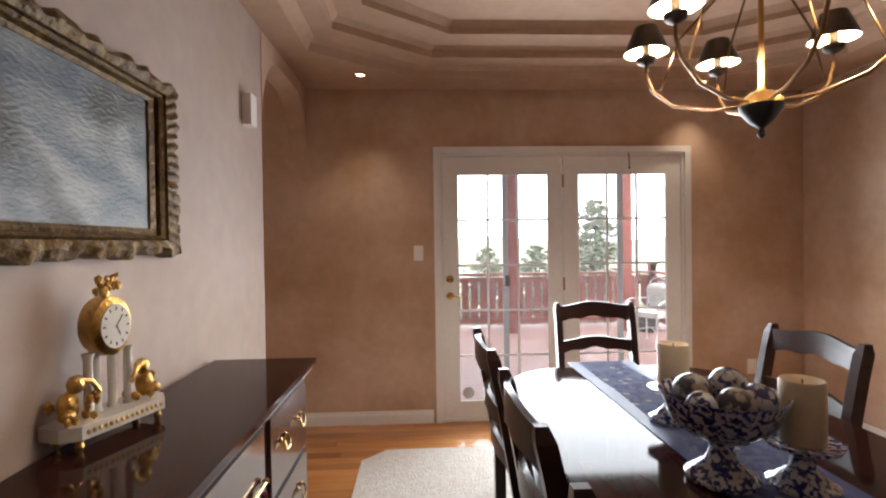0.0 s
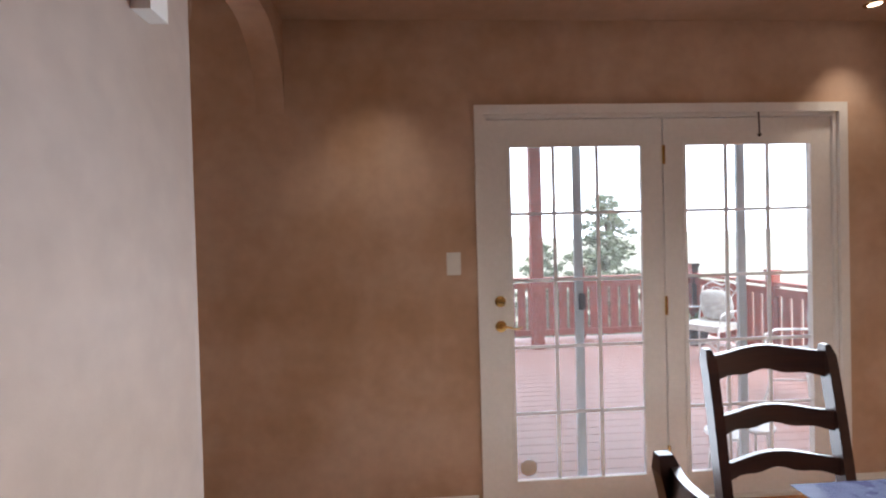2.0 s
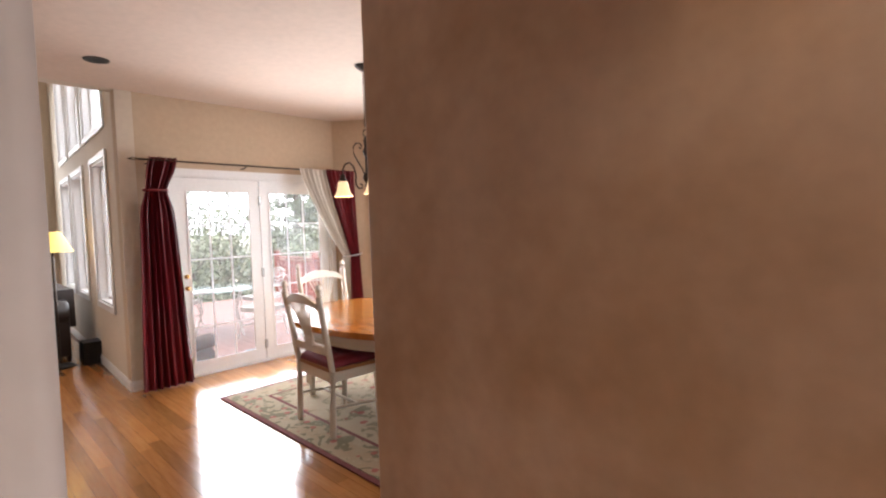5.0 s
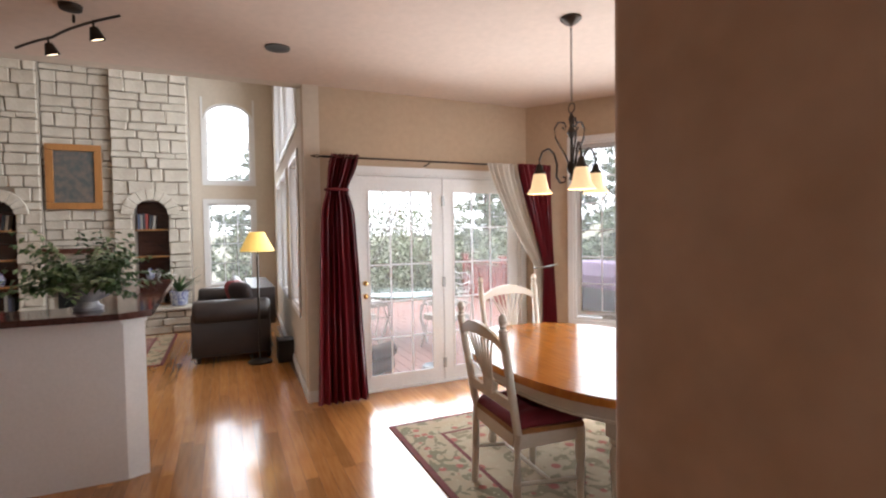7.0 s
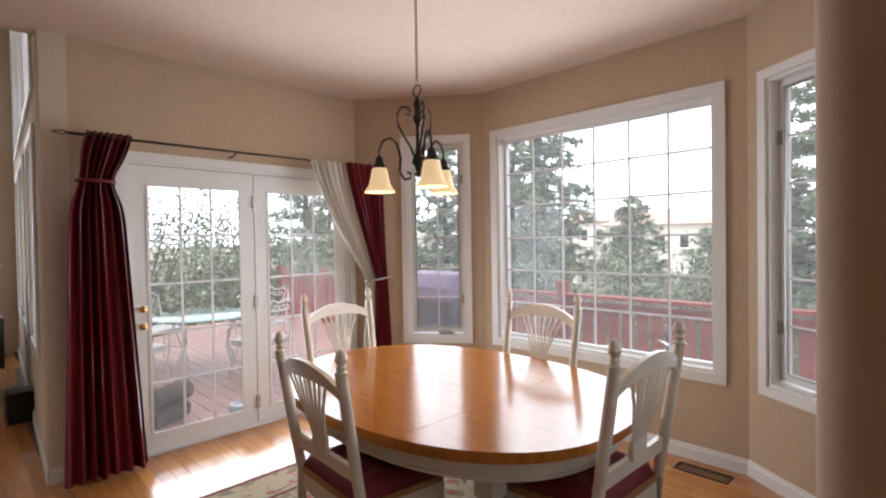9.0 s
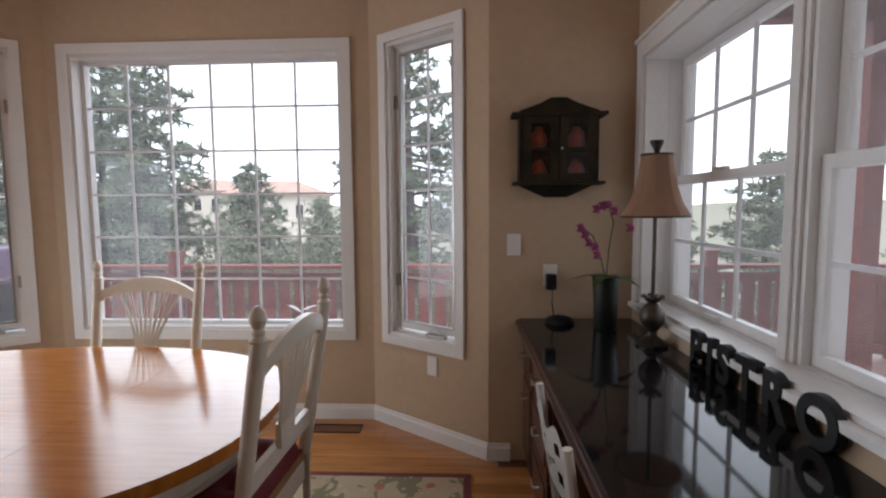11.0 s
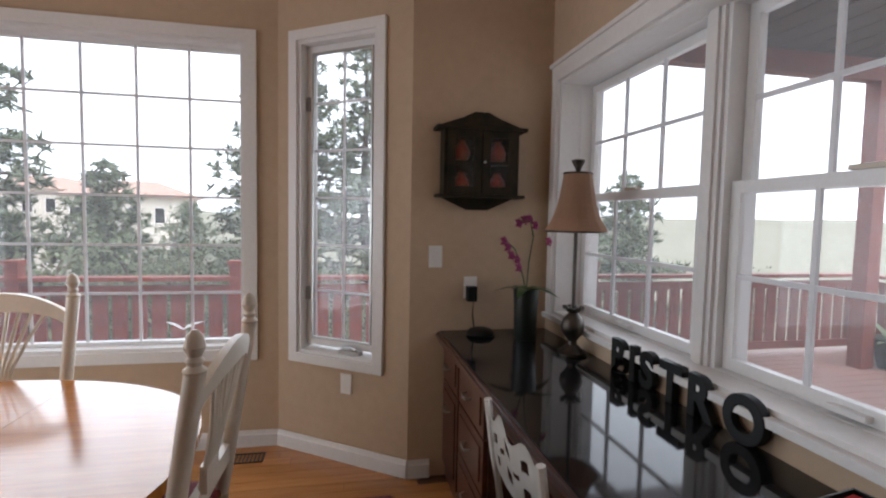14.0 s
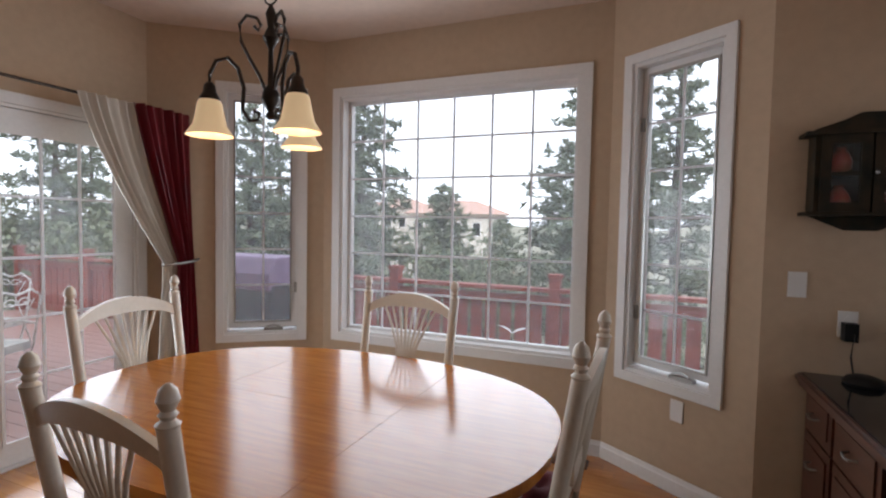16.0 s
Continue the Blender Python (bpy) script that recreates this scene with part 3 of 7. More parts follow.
# roof over the deck with a beam and posts
roof = thing("deck_roof", "brown boarded deck roof on red posts", "porch roof")
bm = bmesh.new()
box(bm, -0.80, 0.6, 3.2, 3.6, 4.98, 3.28)
part("roof_deck", bm, M_CREAM, roof, "pale boards showing in the gaps")
M_SOFFIT = material("brown_soffit_board", (0.085, 0.05, 0.034), 0.7, second=(0.06, 0.036, 0.025), scale=5, amount=0.8)
bm = bmesh.new()
box(bm, 0, 0.61, 0, 0.26, 4.85, 0.02)
slat_mesh = mesh_of("slat", bm, M_SOFFIT)
for i in range(15):
    ob = new("slat", slat_mesh)
    ob.parent = roof
    ob.matrix_basis = pose(-0.78 + i * 0.285, 0, 3.178)
for y in (4.8, 0.62):
    bm = bmesh.new()
    box(bm, -0.80, y, 2.95, 3.6, y + 0.14, 3.17)
    part("beam", bm, M_RAIL, roof, bevel=0.006)
for x, y in ((1.50, 4.87), (3.44, 4.87)):
    bm = bmesh.new()
    box(bm, x - 0.08, y - 0.08, ZD - 0.03, x + 0.08, y + 0.08, 2.955)
    part("post", bm, M_RAIL, roof, bevel=0.008)

M_GROUND = material("dry_grass_and_scrub", (0.30, 0.28, 0.21), 0.95, second=(0.20, 0.20, 0.14), scale=0.15, amount=1.0)
bm = bmesh.new()
bmesh.ops.create_grid(bm, x_segments=90, y_segments=90, size=900)
for v in bm.verts:
    v.co.y += 300
    d = math.hypot(v.co.x, v.co.y - 3)
    v.co.z = -1.2 - 0.1 * min(d, 120) + (0 if d < 25 else 2.5 * noise.noise(v.co * 0.012)) + max(0, d - 380) * 0.035 * (0.6 + noise.noise(v.co * 0.004))
solid("ground", bm, M_GROUND, kind="structure", smooth=True)


# ---- nook: rug, table, chairs ----
def rug_material(name, field, motif, motif2, ground, cell):
    """A woven floral carpet: scattered blossoms and vines over a field."""
    m = material(name, field, 0.95, second=ground, scale=9, amount=0.7, bump=0.5, bump_scale=160)
    n, l = m.node_tree.nodes, m.node_tree.links
    b = n["Principled BSDF"]
    last = b.inputs["Base Color"].links[0].from_socket
    co = n.new("ShaderNodeTexCoord")
    for color, sc, lo, hi, kind in ((motif2, cell * 0.7, 0.43, 0.47, "noise"), (motif, cell, 0.20, 0.26, "cell"), (ground, cell * 2.1, 0.16, 0.22, "cell")):
        if kind == "cell":
            t = n.new("ShaderNodeTexVoronoi")
            t.inputs["Randomness"].default_value = 0.75
        else:
            t = n.new("ShaderNodeTexNoise")
            t.inputs["Detail"].default_value, t.inputs["Distortion"].default_value = 1.0, 1.6
        t.inputs["Scale"].default_value = sc
        l.new(co.outputs["Object"], t.inputs["Vector"])
        r = n.new("ShaderNodeMapRange")
        r.inputs[1].default_value, r.inputs[2].default_value, r.inputs[3].default_value, r.inputs[4].default_value = lo, hi, 0.9, 0.0
        l.new(t.outputs[0], r.inputs[0])
        mx = n.new("ShaderNodeMix")
        mx.data_type = "RGBA"
        l.new(r.outputs[0], mx.inputs[0])
        l.new(last, mx.inputs[6])
        mx.inputs[7].default_value = (*color, 1)
        last = mx.outputs[2]
    l.new(last, b.inputs["Base Color"])
    return m


M_RUGFIELD = rug_material("floral_rug_field", (0.42, 0.31, 0.20), (0.30, 0.07, 0.05), (0.19, 0.15, 0.08), (0.42, 0.34, 0.22), 7.0)
M_RUGBORDER = rug_material("floral_rug_border", (0.38, 0.28, 0.17), (0.32, 0.08, 0.06), (0.15, 0.13, 0.07), (0.40, 0.33, 0.22), 9.0)
M_RUGEDGE = material("rug_red_binding", (0.17, 0.035, 0.03), 0.95, second=(0.12, 0.025, 0.022), scale=30, amount=0.8, bump=0.4, bump_scale=150)


def border_rug(name, label, x0, y0, x1, y1, field, border, edge, bw=0.3):
    r = thing(name, label, "rug", pose((x0 + x1) / 2, (y0 + y1) / 2, 0))
    hx, hy = (x1 - x0) / 2, (y1 - y0) / 2
    for n, i0, i1, h, mt in (("binding", 0, 0.04, 0.010, edge), ("border", 0.04, bw, 0.012, border), ("guard_stripe", bw, bw + 0.03, 0.011, edge)):
        bm = bmesh.new()
        for a in ((-hx + i0, -hy + i0, hx - i0, -hy + i1), (-hx + i0, hy - i1, hx - i0, hy - i0), (-hx + i0, -hy + i1, -hx + i1, hy - i1), (hx - i1, -hy + i1, hx - i0, hy - i1)):
            box(bm, a[0], a[1], 0, a[2], a[3], h)
        part(n, bm, mt, r)
    bm = bmesh.new()
    box(bm, -hx + bw + 0.03, -hy + bw + 0.03, 0, hx - bw - 0.03, hy - bw - 0.03, 0.012)
    part("field", bm, field, r)
    return r


border_rug("area_rug", "floral beige and red wool rug under the oval table", -4.79, 1.00, -1.93, 2.93, M_RUGFIELD, M_RUGBORDER, M_RUGEDGE)


def superellipse(a, b, n=72, p=2.35):
    return [(a * math.copysign(abs(math.cos(t)) ** (2 / p), math.cos(t)), b * math.copysign(abs(math.sin(t)) ** (2 / p), math.sin(t))) for t in [2 * math.pi * i / n for i in range(n)]]


NT = (-3.57, 1.96)
table = thing("dining_table", "oval table with a glossy honey oak top and cream base", "table", pose(NT[0], NT[1], 0.013))
# the top: two rounded ends and a leaf in two halves, each cut from the oval
for x0, x1, y0, y1 in ((-1.0, -0.40, -1, 1), (0.40, 1.0, -1, 1), (-0.40, 0.40, -1, -0.03), (-0.40, 0.40, -0.03, 1)):
    bm = bmesh.new()
    prism(bm, superellipse(0.985, 0.71), 0.716, 0.745)
    for co, no in (((x0 + 0.0008, 0, 0), (-1, 0, 0)), ((x1 - 0.0008, 0, 0), (1, 0, 0)), ((0, y0 + 0.0008, 0), (0, -1, 0)), ((0, y1 - 0.0008, 0), (0, 1, 0))):
        g = bmesh.ops.bisect_plane(bm, geom=bm.verts[:] + bm.edges[:] + bm.faces[:], plane_co=co, plane_no=no, clear_outer=True)
        cut = [e for e in g["geom_cut"] if isinstance(e, bmesh.types.BMEdge)]
        if cut:
            bmesh.ops.contextual_create(bm, geom=cut)
    part("board", bm, M_HONEY, table)
bm = bmesh.new()
prism(bm, superellipse(0.975, 0.71), 0.700, 0.716)
part("edge_moulding", bm, M_HONEY, table, "darker oak edge moulding", bevel=0.006)
bm = bmesh.new()
prism(bm, superellipse(0.89, 0.625), 0.60, 0.70)
part("apron", bm, M_CREAM, table)
bm = bmesh.new()
prism(bm, superellipse(0.9, 0.635), 0.60, 0.612)
part("apron_bead", bm, M_CREAM, table)
for x in (-0.62, 0.62):
    for y in (-0.38, 0.38):
        bm = bmesh.new()
        lathe(bm, [(0.026, 0), (0.034, 0.04), (0.022, 0.07), (0.042, 0.34), (0.046, 0.42), (0.03, 0.46), (0.052, 0.48), (0.03, 0.50)], 16, pose(x, y, 0))
        box(bm, x - 0.045, y - 0.045, 0.50, x + 0.045, y + 0.045, 0.60)
        part("leg", bm, M_CREAM, table, smooth=True)


def nook_chair():
    """A sheaf-back chair facing +y, with turned posts and a tufted cushion."""
    c = thing("dining_chair", "cream-painted sheaf-back chair with a tufted red cushion", "chair", group="chairs round the oval table")
    bm = bmesh.new()
    prism(bm, [(-0.235, -0.2), (0.235, -0.2), (0.25, 0.0), (0.265, 0.2), (0.2, 0.235), (-0.2, 0.235), (-0.265, 0.2), (-0.25, 0.0)], 0.435, 0.46)
    part("seat", bm, M_SEATWOOD, c, "honey-stained wooden seat", bevel=0.008)
    bm = bmesh.new()
    for a, b in (((-0.22, -0.205), (0.22, -0.19)), ((-0.24, 0.19), (0.24, 0.205)), ((-0.252, -0.2), (-0.238, 0.2)), ((0.238, -0.2), (0.252, 0.2))):
        box(bm, a[0], a[1], 0.37, b[0], b[1], 0.435)
    part("seat_frame", bm, M_CREAM, c)
    bm = bmesh.new()
    bmesh.ops.create_grid(bm, x_segments=22, y_segments=20, size=0.5)
    tufts = [(x, y) for x in (-0.1, 0, 0.1) for y in (-0.1, 0.02, 0.13)]
    for v in bm.verts:
        x, y = v.co.x * 0.46, v.co.y * 0.42 + 0.015
        edge = min(1, (0.5 - max(abs(v.co.x), abs(v.co.y))) * 7)
        z = 0.468 + 0.055 * math.sqrt(max(0, edge * (2 - edge)))
        for tx, ty in tufts:
            z -= 0.026 * math.exp(-((x - tx) ** 2 + (y - ty) ** 2) / 0.0011)
        v.co = (x, y, z)
    bmesh.ops.solidify(bm, geom=bm.faces[:], thickness=0.012)
    cushion = part("cushion", bm, M_RED, c, "tufted crimson cushion", smooth=True)
    for tx, ty in tufts:
        bm = bmesh.new()
        ball(bm, tx, ty, 0.501, 0.009, sz=0.5, sub=1)
        part("button", bm, M_RED, cushion)
    def back(x, z):
        return (x * (1 + 0.1 * max(0, z - 0.45)), -0.195 - 0.17 * max(0, z - 0.45), z)
    for x in (-0.25, 0.25):
        bm = bmesh.new()
        tube(bm, [(x, -0.21, 0.0), (x, -0.2, 0.2), back(x, 0.45), back(x, 0.7), back(x, 0.96)], 0.021, 10, 0.023)
        top = back(x, 0.955)
        lathe(bm, [(0.022, 0), (0.026, 0.008), (0.014, 0.018), (0.020, 0.028), (0.014, 0.036), (0.024, 0.056), (0.018, 0.078), (0.005, 0.09)], 12, pose(*top))
        part("back_post", bm, M_CREAM, c, smooth=True)
        bm = bmesh.new()
        lathe(bm, [(0.014, 0), (0.02, 0.06), (0.024, 0.2), (0.018, 0.24), (0.026, 0.27), (0.026, 0.435)], 12, pose(x * 0.98, 0.19, 0))
        part("front_leg", bm, M_CREAM, c, smooth=True)
        bm = bmesh.new()
        tube(bm, [(x, -0.2, 0.2), (x * 0.98, 0.19, 0.16)], 0.011)
        part("stretcher", bm, M_CREAM, c, smooth=True)
    bm = bmesh.new()
    tube(bm, [(-0.245, 0.0, 0.18), (0.245, 0.0, 0.18)], 0.011)
    part("stretcher", bm, M_CREAM, c, smooth=True)
    # arched top rail
    bm = bmesh.new()
    rows = []
    for i in range(17):
        u = -1 + i / 8
        zt = 0.895 + 0.075 * math.cos(u * math.pi / 2) ** 0.8
        hgt = 0.055 + 0.012 * math.cos(u * math.pi)
        rows.append([bm.verts.new((back(u * 0.245, z)[0], back(0, z)[1] + dy - 0.018 * (1 - u * u), z)) for z in (zt - hgt, zt) for dy in (-0.011, 0.011)])
    for a, b in zip(rows, rows[1:]):
        for i, j in ((0, 1), (1, 3), (3, 2), (2, 0)):
            bm.faces.new((a[i], a[j], b[j], b[i]))
    bm.faces.new(rows[0])
    bm.faces.new(rows[-1][::-1])
    part("top_rail", bm, M_CREAM, c, smooth=True)
    bm = bmesh.new()
    a, b = back(0, 0.56), back(0, 0.61)
    box(bm, -0.245, a[1] - 0.011, 0.555, 0.245, a[1] + 0.011, 0.605)
    part("lower_rail", bm, M_CREAM, c, bevel=0.005)
    bm = bmesh.new()
    box(bm, -0.055, back(0, 0.65)[1] - 0.012, 0.60, 0.055, back(0, 0.65)[1] + 0.006, 0.67)
    part("splat_block", bm, M_CREAM, c, bevel=0.004)
    for i in range(8):
        u = (i - 3.5) / 3.5
        bm = bmesh.new()
        zt = 0.90 + 0.04 * math.cos(u * 1.2)
        pts = [back(u * 0.045, 0.61), (u * 0.055, back(0, 0.7)[1] - 0.006, 0.7), (u * 0.10, back(0, 0.8)[1] - 0.014, 0.8), (u * 0.165, back(0, zt)[1] - 0.016, zt)]
        tube(bm, pts, 0.0075, 6, 0.0065)
        part("spindle", bm, M_CREAM, c, smooth=True)
    return c


base_chair = nook_chair()
TALL = Matrix.Diagonal((1, 1, 1.047, 1))
base_chair.matrix_basis = pose(-3.50, 1.41, 0.013, 0, 0, -3) @ TALL
copy_thing(base_chair, pose(-3.523, 2.50, 0.013, 0, 0, 178) @ TALL)
copy_thing(base_chair, pose(-2.76, 1.945, 0.013, 0, 0, 88) @ TALL)
copy_thing(base_chair, pose(-4.335, 2.0, 0.013, 0, 0, -87) @ TALL)

# chandelier over the table
M_SHADE = glowing("amber_glass_shade", (0.80, 0.56, 0.30), 0.55)
chand = thing("chandelier", "dark bronze scroll chandelier with amber glass shades", "chandelier", pose(-3.67, 1.885, 0))
bm = bmesh.new()
lathe(bm, [(0.065, H - 0.002), (0.065, H - 0.012), (0.04, H - 0.035), (0.012, H - 0.05)], 20)
part("canopy", bm, M_IRON, chand, smooth=True)
for i in range(22):
    bm = bmesh.new()
    z = H - 0.06 - i * 0.021
    pts = [(0.007 * math.cos(a) * (i % 2), 0.007 * math.cos(a) * (1 - i % 2), z + 0.014 * math.sin(a)) for a in [k * math.pi / 4 for k in range(9)]]
    tube(bm, pts, 0.0022, 5)
    part("chain_link", bm, M_IRON, chand, smooth=True)
bm = bmesh.new()
tube(bm, [(0.03 * math.cos(a), 0, 2.285 + 0.03 * math.sin(a)) for a in [k * math.pi / 8 for k in range(17)]], 0.004, 6)
part("ring", bm, M_IRON, chand, smooth=True)
bm = bmesh.new()
lathe(bm, [(0.008, 1.83), (0.022, 1.84), (0.012, 1.86), (0.034, 1.90), (0.03, 1.93), (0.012, 1.96), (0.009, 2.09), (0.03, 2.13), (0.012, 2.17), (0.02, 2.22), (0.006, 2.255)], 16)
part("stem", bm, M_IRON, chand, smooth=True)
for k in range(3):
    rot = Matrix.Rotation(radians(216 + 120 * k), 4, "Z")
    bm = bmesh.new()
    arm = [(0.06, 1.86), (0.04, 1.85), (0.045, 1.825), (0.075, 1.82), (0.1, 1.86), (0.095, 1.94), (0.115, 2.01), (0.15, 2.045), (0.19, 2.03), (0.212, 1.98), (0.212, 1.94)]
    tube(bm, [rot @ Vector((r, 0, z)) for r, z in arm], 0.0075, 8)
    part("arm", bm, M_IRON, chand, smooth=True)
    bm = bmesh.new()
    sc = [(0.06, 2.17), (0.045, 2.155), (0.035, 2.175), (0.05, 2.2), (0.085, 2.205), (0.11, 2.17), (0.105, 2.11), (0.075, 2.05), (0.04, 1.99), (0.02, 1.94)]
    rot2 = Matrix.Rotation(radians(216 + 120 * k), 4, "Z")
    tube(bm, [rot2 @ Vector((r, 0, z)) for r, z in sc], 0.0065, 8)
    part("scroll", bm, M_IRON, chand, smooth=True)
    p = rot @ Vector((0.212, 0, 0))
    bm = bmesh.new()
    lathe(bm, [(0.012, 1.95), (0.02, 1.94), (0.024, 1.915), (0.035, 1.895), (0.036, 1.885)], 16, pose(p.x, p.y, 0))
    holder = part("socket", bm, M_IRON, chand, smooth=True)
    bm = bmesh.new()
    prof = [(0.033, 1.89), (0.042, 1.875), (0.048, 1.84), (0.058, 1.795), (0.078, 1.765), (0.083, 1.757)]
    lathe(bm, prof + [(r - 0.004, z) for r, z in prof[::-1]], 24, pose(p.x, p.y, 0), cap=False)
    part("shade", bm, M_SHADE, chand, "amber frosted bell shade", smooth=True)
    lamp = new("chandelier_bulb", bpy.data.lights.new("bulb", "POINT"))
    lamp.data.energy, lamp.data.color, lamp.data.shadow_soft_size = 1.6, (1.0, 0.76, 0.5), 0.02
    lamp.matrix_basis = pose(-3.67 + p.x, 1.885 + p.y, 1.80)

# ---- patio door hardware and curtains ----
for z in (1.83, 1.02, 0.2):
    bm = bmesh.new()
    box(bm, (PX0 + PX1) / 2 - 0.014, -0.004, z - 0.05, (PX0 + PX1) / 2 + 0.014, 0.014, z + 0.05)
    part("hinge", bm, M_STEEL, door_patio, "dark steel hinge")
bm = bmesh.new()
for z in (1.05, 0.93):
    tube(bm, [(PX0 + 0.075, 0.015, z), (PX0 + 0.075, -0.045, z)], 0.012)
    ball(bm, PX0 + 0.075, -0.05, z, 0.026)
part("knob", bm, M_BRASS, door_patio, "brass knob and deadbolt", smooth=True)

rod = thing("curtain_rod", "thin dark curtain rod with leaf finials", "curtain rod", mP)
bm = bmesh.new()
tube(bm, [(0.12, -0.18, 2.19), (lP - 0.1, -0.18, 2.19)], 0.009, 8)
part("pole", bm, M_IRON, rod, smooth=True)
for x, s in ((0.12, -1), (lP - 0.1, 1)):
    bm = bmesh.new()
    for a in (-1, 1):
        tube(bm, [(x, -0.18, 2.19), (x + s * 0.03, -0.18 + a * 0.012, 2.19 + a * 0.014), (x + s * 0.085, -0.18, 2.19)], 0.004, 6)
    part("finial", bm, M_IRON, rod, smooth=True)
for x in (0.22, 1.15, lP - 0.2):
    bm = bmesh.new()
    tube(bm, [(x, -0.004, 2.17), (x, -0.09, 2.17), (x, -0.18, 2.195)], 0.006, 6)
    part("bracket", bm, M_IRON, rod, smooth=True)


def drape(name, label, mat, centre, width, z_top, z_bot, folds, m, seed, depth=0.035, y=-0.10):
    """Hanging cloth: centre(u) and width(u) along the wall, u from 0 at the top to 1 at the bottom."""
    c = thing(name, label, "curtain", m)
    bm = bmesh.new()
    nu, nv = 44, folds * 8
    grid = []
    for i in range(nu + 1):
        u = i / nu
        row = []
        for j in range(nv + 1):
            v = j / nv - 0.5
            ph = v * folds * 2 * math.pi + 0.5 * math.sin(seed + 3 * u) + 0.7 * math.sin(seed + 9 * v)
            w = width(u)
            d = depth * (0.45 + 0.55 * min(1, w / 0.3)) * (0.8 + 0.35 * math.sin(seed * 3 + v * 11))
            row.append(bm.verts.new((centre(u) + v * w, y + d * math.sin(ph), z_top + (z_bot - z_top) * u)))
        grid.append(row)
    for a, b in zip(grid, grid[1:]):
        for j in range(nv):
            bm.faces.new((a[j], a[j + 1], b[j + 1], b[j]))
    part("cloth", bm, mat, c, smooth=True)
    return c


c1 = drape("curtain", "floor-length crimson silk curtain gathered by a tie near the top", M_REDSILK, lambda u: 0.335 - 0.085 * min(1, u / 0.14) + 0.03 * u,
           lambda u: 0.25 + 0.21 * u - 0.09 * math.exp(-((u - 0.14) / 0.06) ** 2), 2.22, 0.015, 7, mP, 1.0, 0.042, -0.17)
bm = bmesh.new()
tube(bm, [(0.253 + 0.1 * math.cos(a), -0.17 + 0.05 * math.sin(a), 1.905) for a in [k * math.pi / 8 for k in range(17)]], 0.012, 8)
part("tie_band", bm, M_REDSILK, c1, smooth=True)
UT = 0.48
c2 = drape("curtain", "crimson silk curtain swept aside by a tieback", M_REDSILK, lambda u: 2.27 + 0.17 * min(1, u / UT) ** 1.2 + 0.03 * max(0, u - UT),
           lambda u: 0.42 * (1 - 0.70 * min(1, u / UT)) + max(0, u - UT) * 0.2, 2.20, 0.015, 6, mP, 2.2, 0.03, -0.26)
c3 = drape("curtain", "cream sheer curtain swept aside beside the crimson one", M_SHEER, lambda u: 1.92 + 0.44 * min(1, u / UT) ** 1.35 - 0.03 * max(0, u - UT),
           lambda u: 0.36 * (1 - 0.62 * min(1, u / UT)) + max(0, u - UT) * 0.22, 2.20, 0.015, 6, mP, 3.1, 0.028, -0.21)
bm = bmesh.new()
tube(bm, [(2.41 + 0.14 * math.cos(a), -0.245 + 0.055 * math.sin(a), 1.15 + 0.015 * math.cos(a)) for a in [k * math.pi / 10 for k in range(21)]], 0.009, 8)
part("tieback", bm, M_STEEL, c2, "beaded grey tieback", smooth=True)


# ---- small wall fittings ----
def wall_plate(name, label, category, m, x, z, kind):
    p = thing(name, label, category, m)
    bm = bmesh.new()
    box(bm, x - 0.036, -0.008, z - 0.058, x + 0.036, -0.0005, z + 0.058)
    part("plate", bm, M_WHITEPLASTIC, p, bevel=0.003)
    if kind == "switch":
        bm = bmesh.new()
        box(bm, x - 0.017, -0.012, z - 0.033, x + 0.017, -0.0085, z + 0.033)
        part("rocker", bm, M_WHITEPLASTIC, p, bevel=0.002)
    if kind == "outlet":
        for dz in (-0.02, 0.02):
            bm = bmesh.new()
            lathe(bm, [(0.016, 0), (0.016, 0.003)], 14, pose(x, -0.0083, z + dz, 90))
            part("socket", bm, M_WHITEPLASTIC, p)
    return p


wall_plate("light_switch", "white rocker light switch beside the french doors", "light switch", DOORWALL, 1.685, 1.305, "switch")
wall_plate("light_switch", "white rocker light switch on the beige wall", "light switch", mC, 0.135, 1.206, "switch")
ol = wall_plate("outlet", "white outlet with a black plug above the desk", "outlet", mC, 0.33, 1.04, "outlet")
bm = bmesh.new()
box(bm, 0.305, -0.06, 0.97, 0.355, -0.009, 1.05)
part("plug", bm, M_BLACK, ol, "black charger plug", bevel=0.006)
wall_plate("outlet", "blank white cover plate low on the wall", "outlet", mR, 0.5, 0.46, "blank")
wall_plate("outlet", "white outlet on the tan dining room wall", "outlet", DOORWALL, 4.31, 0.37, "outlet")
vent = thing("floor_vent", "dark brown metal floor register in the oak floor", "floor vent", pose(-2.78, 3.46, 0))
bm = bmesh.new()
ring(bm, -0.16, -0.06, 0.16, 0.06, 0.012, 0, 0.004)
bmesh.ops.transform(bm, matrix=Matrix(((1, 0, 0, 0), (0, 0, 1, 0), (0, 1, 0, 0.0005), (0, 0, 0, 1))), verts=bm.verts)
part("frame", bm, M_IRON, vent)
for i in range(14):
    bm = bmesh.new()
    box(bm, -0.145 + i * 0.021, -0.046, 0.0005, -0.136 + i * 0.021, 0.046, 0.003)
    part("slat", bm, M_IRON, vent)


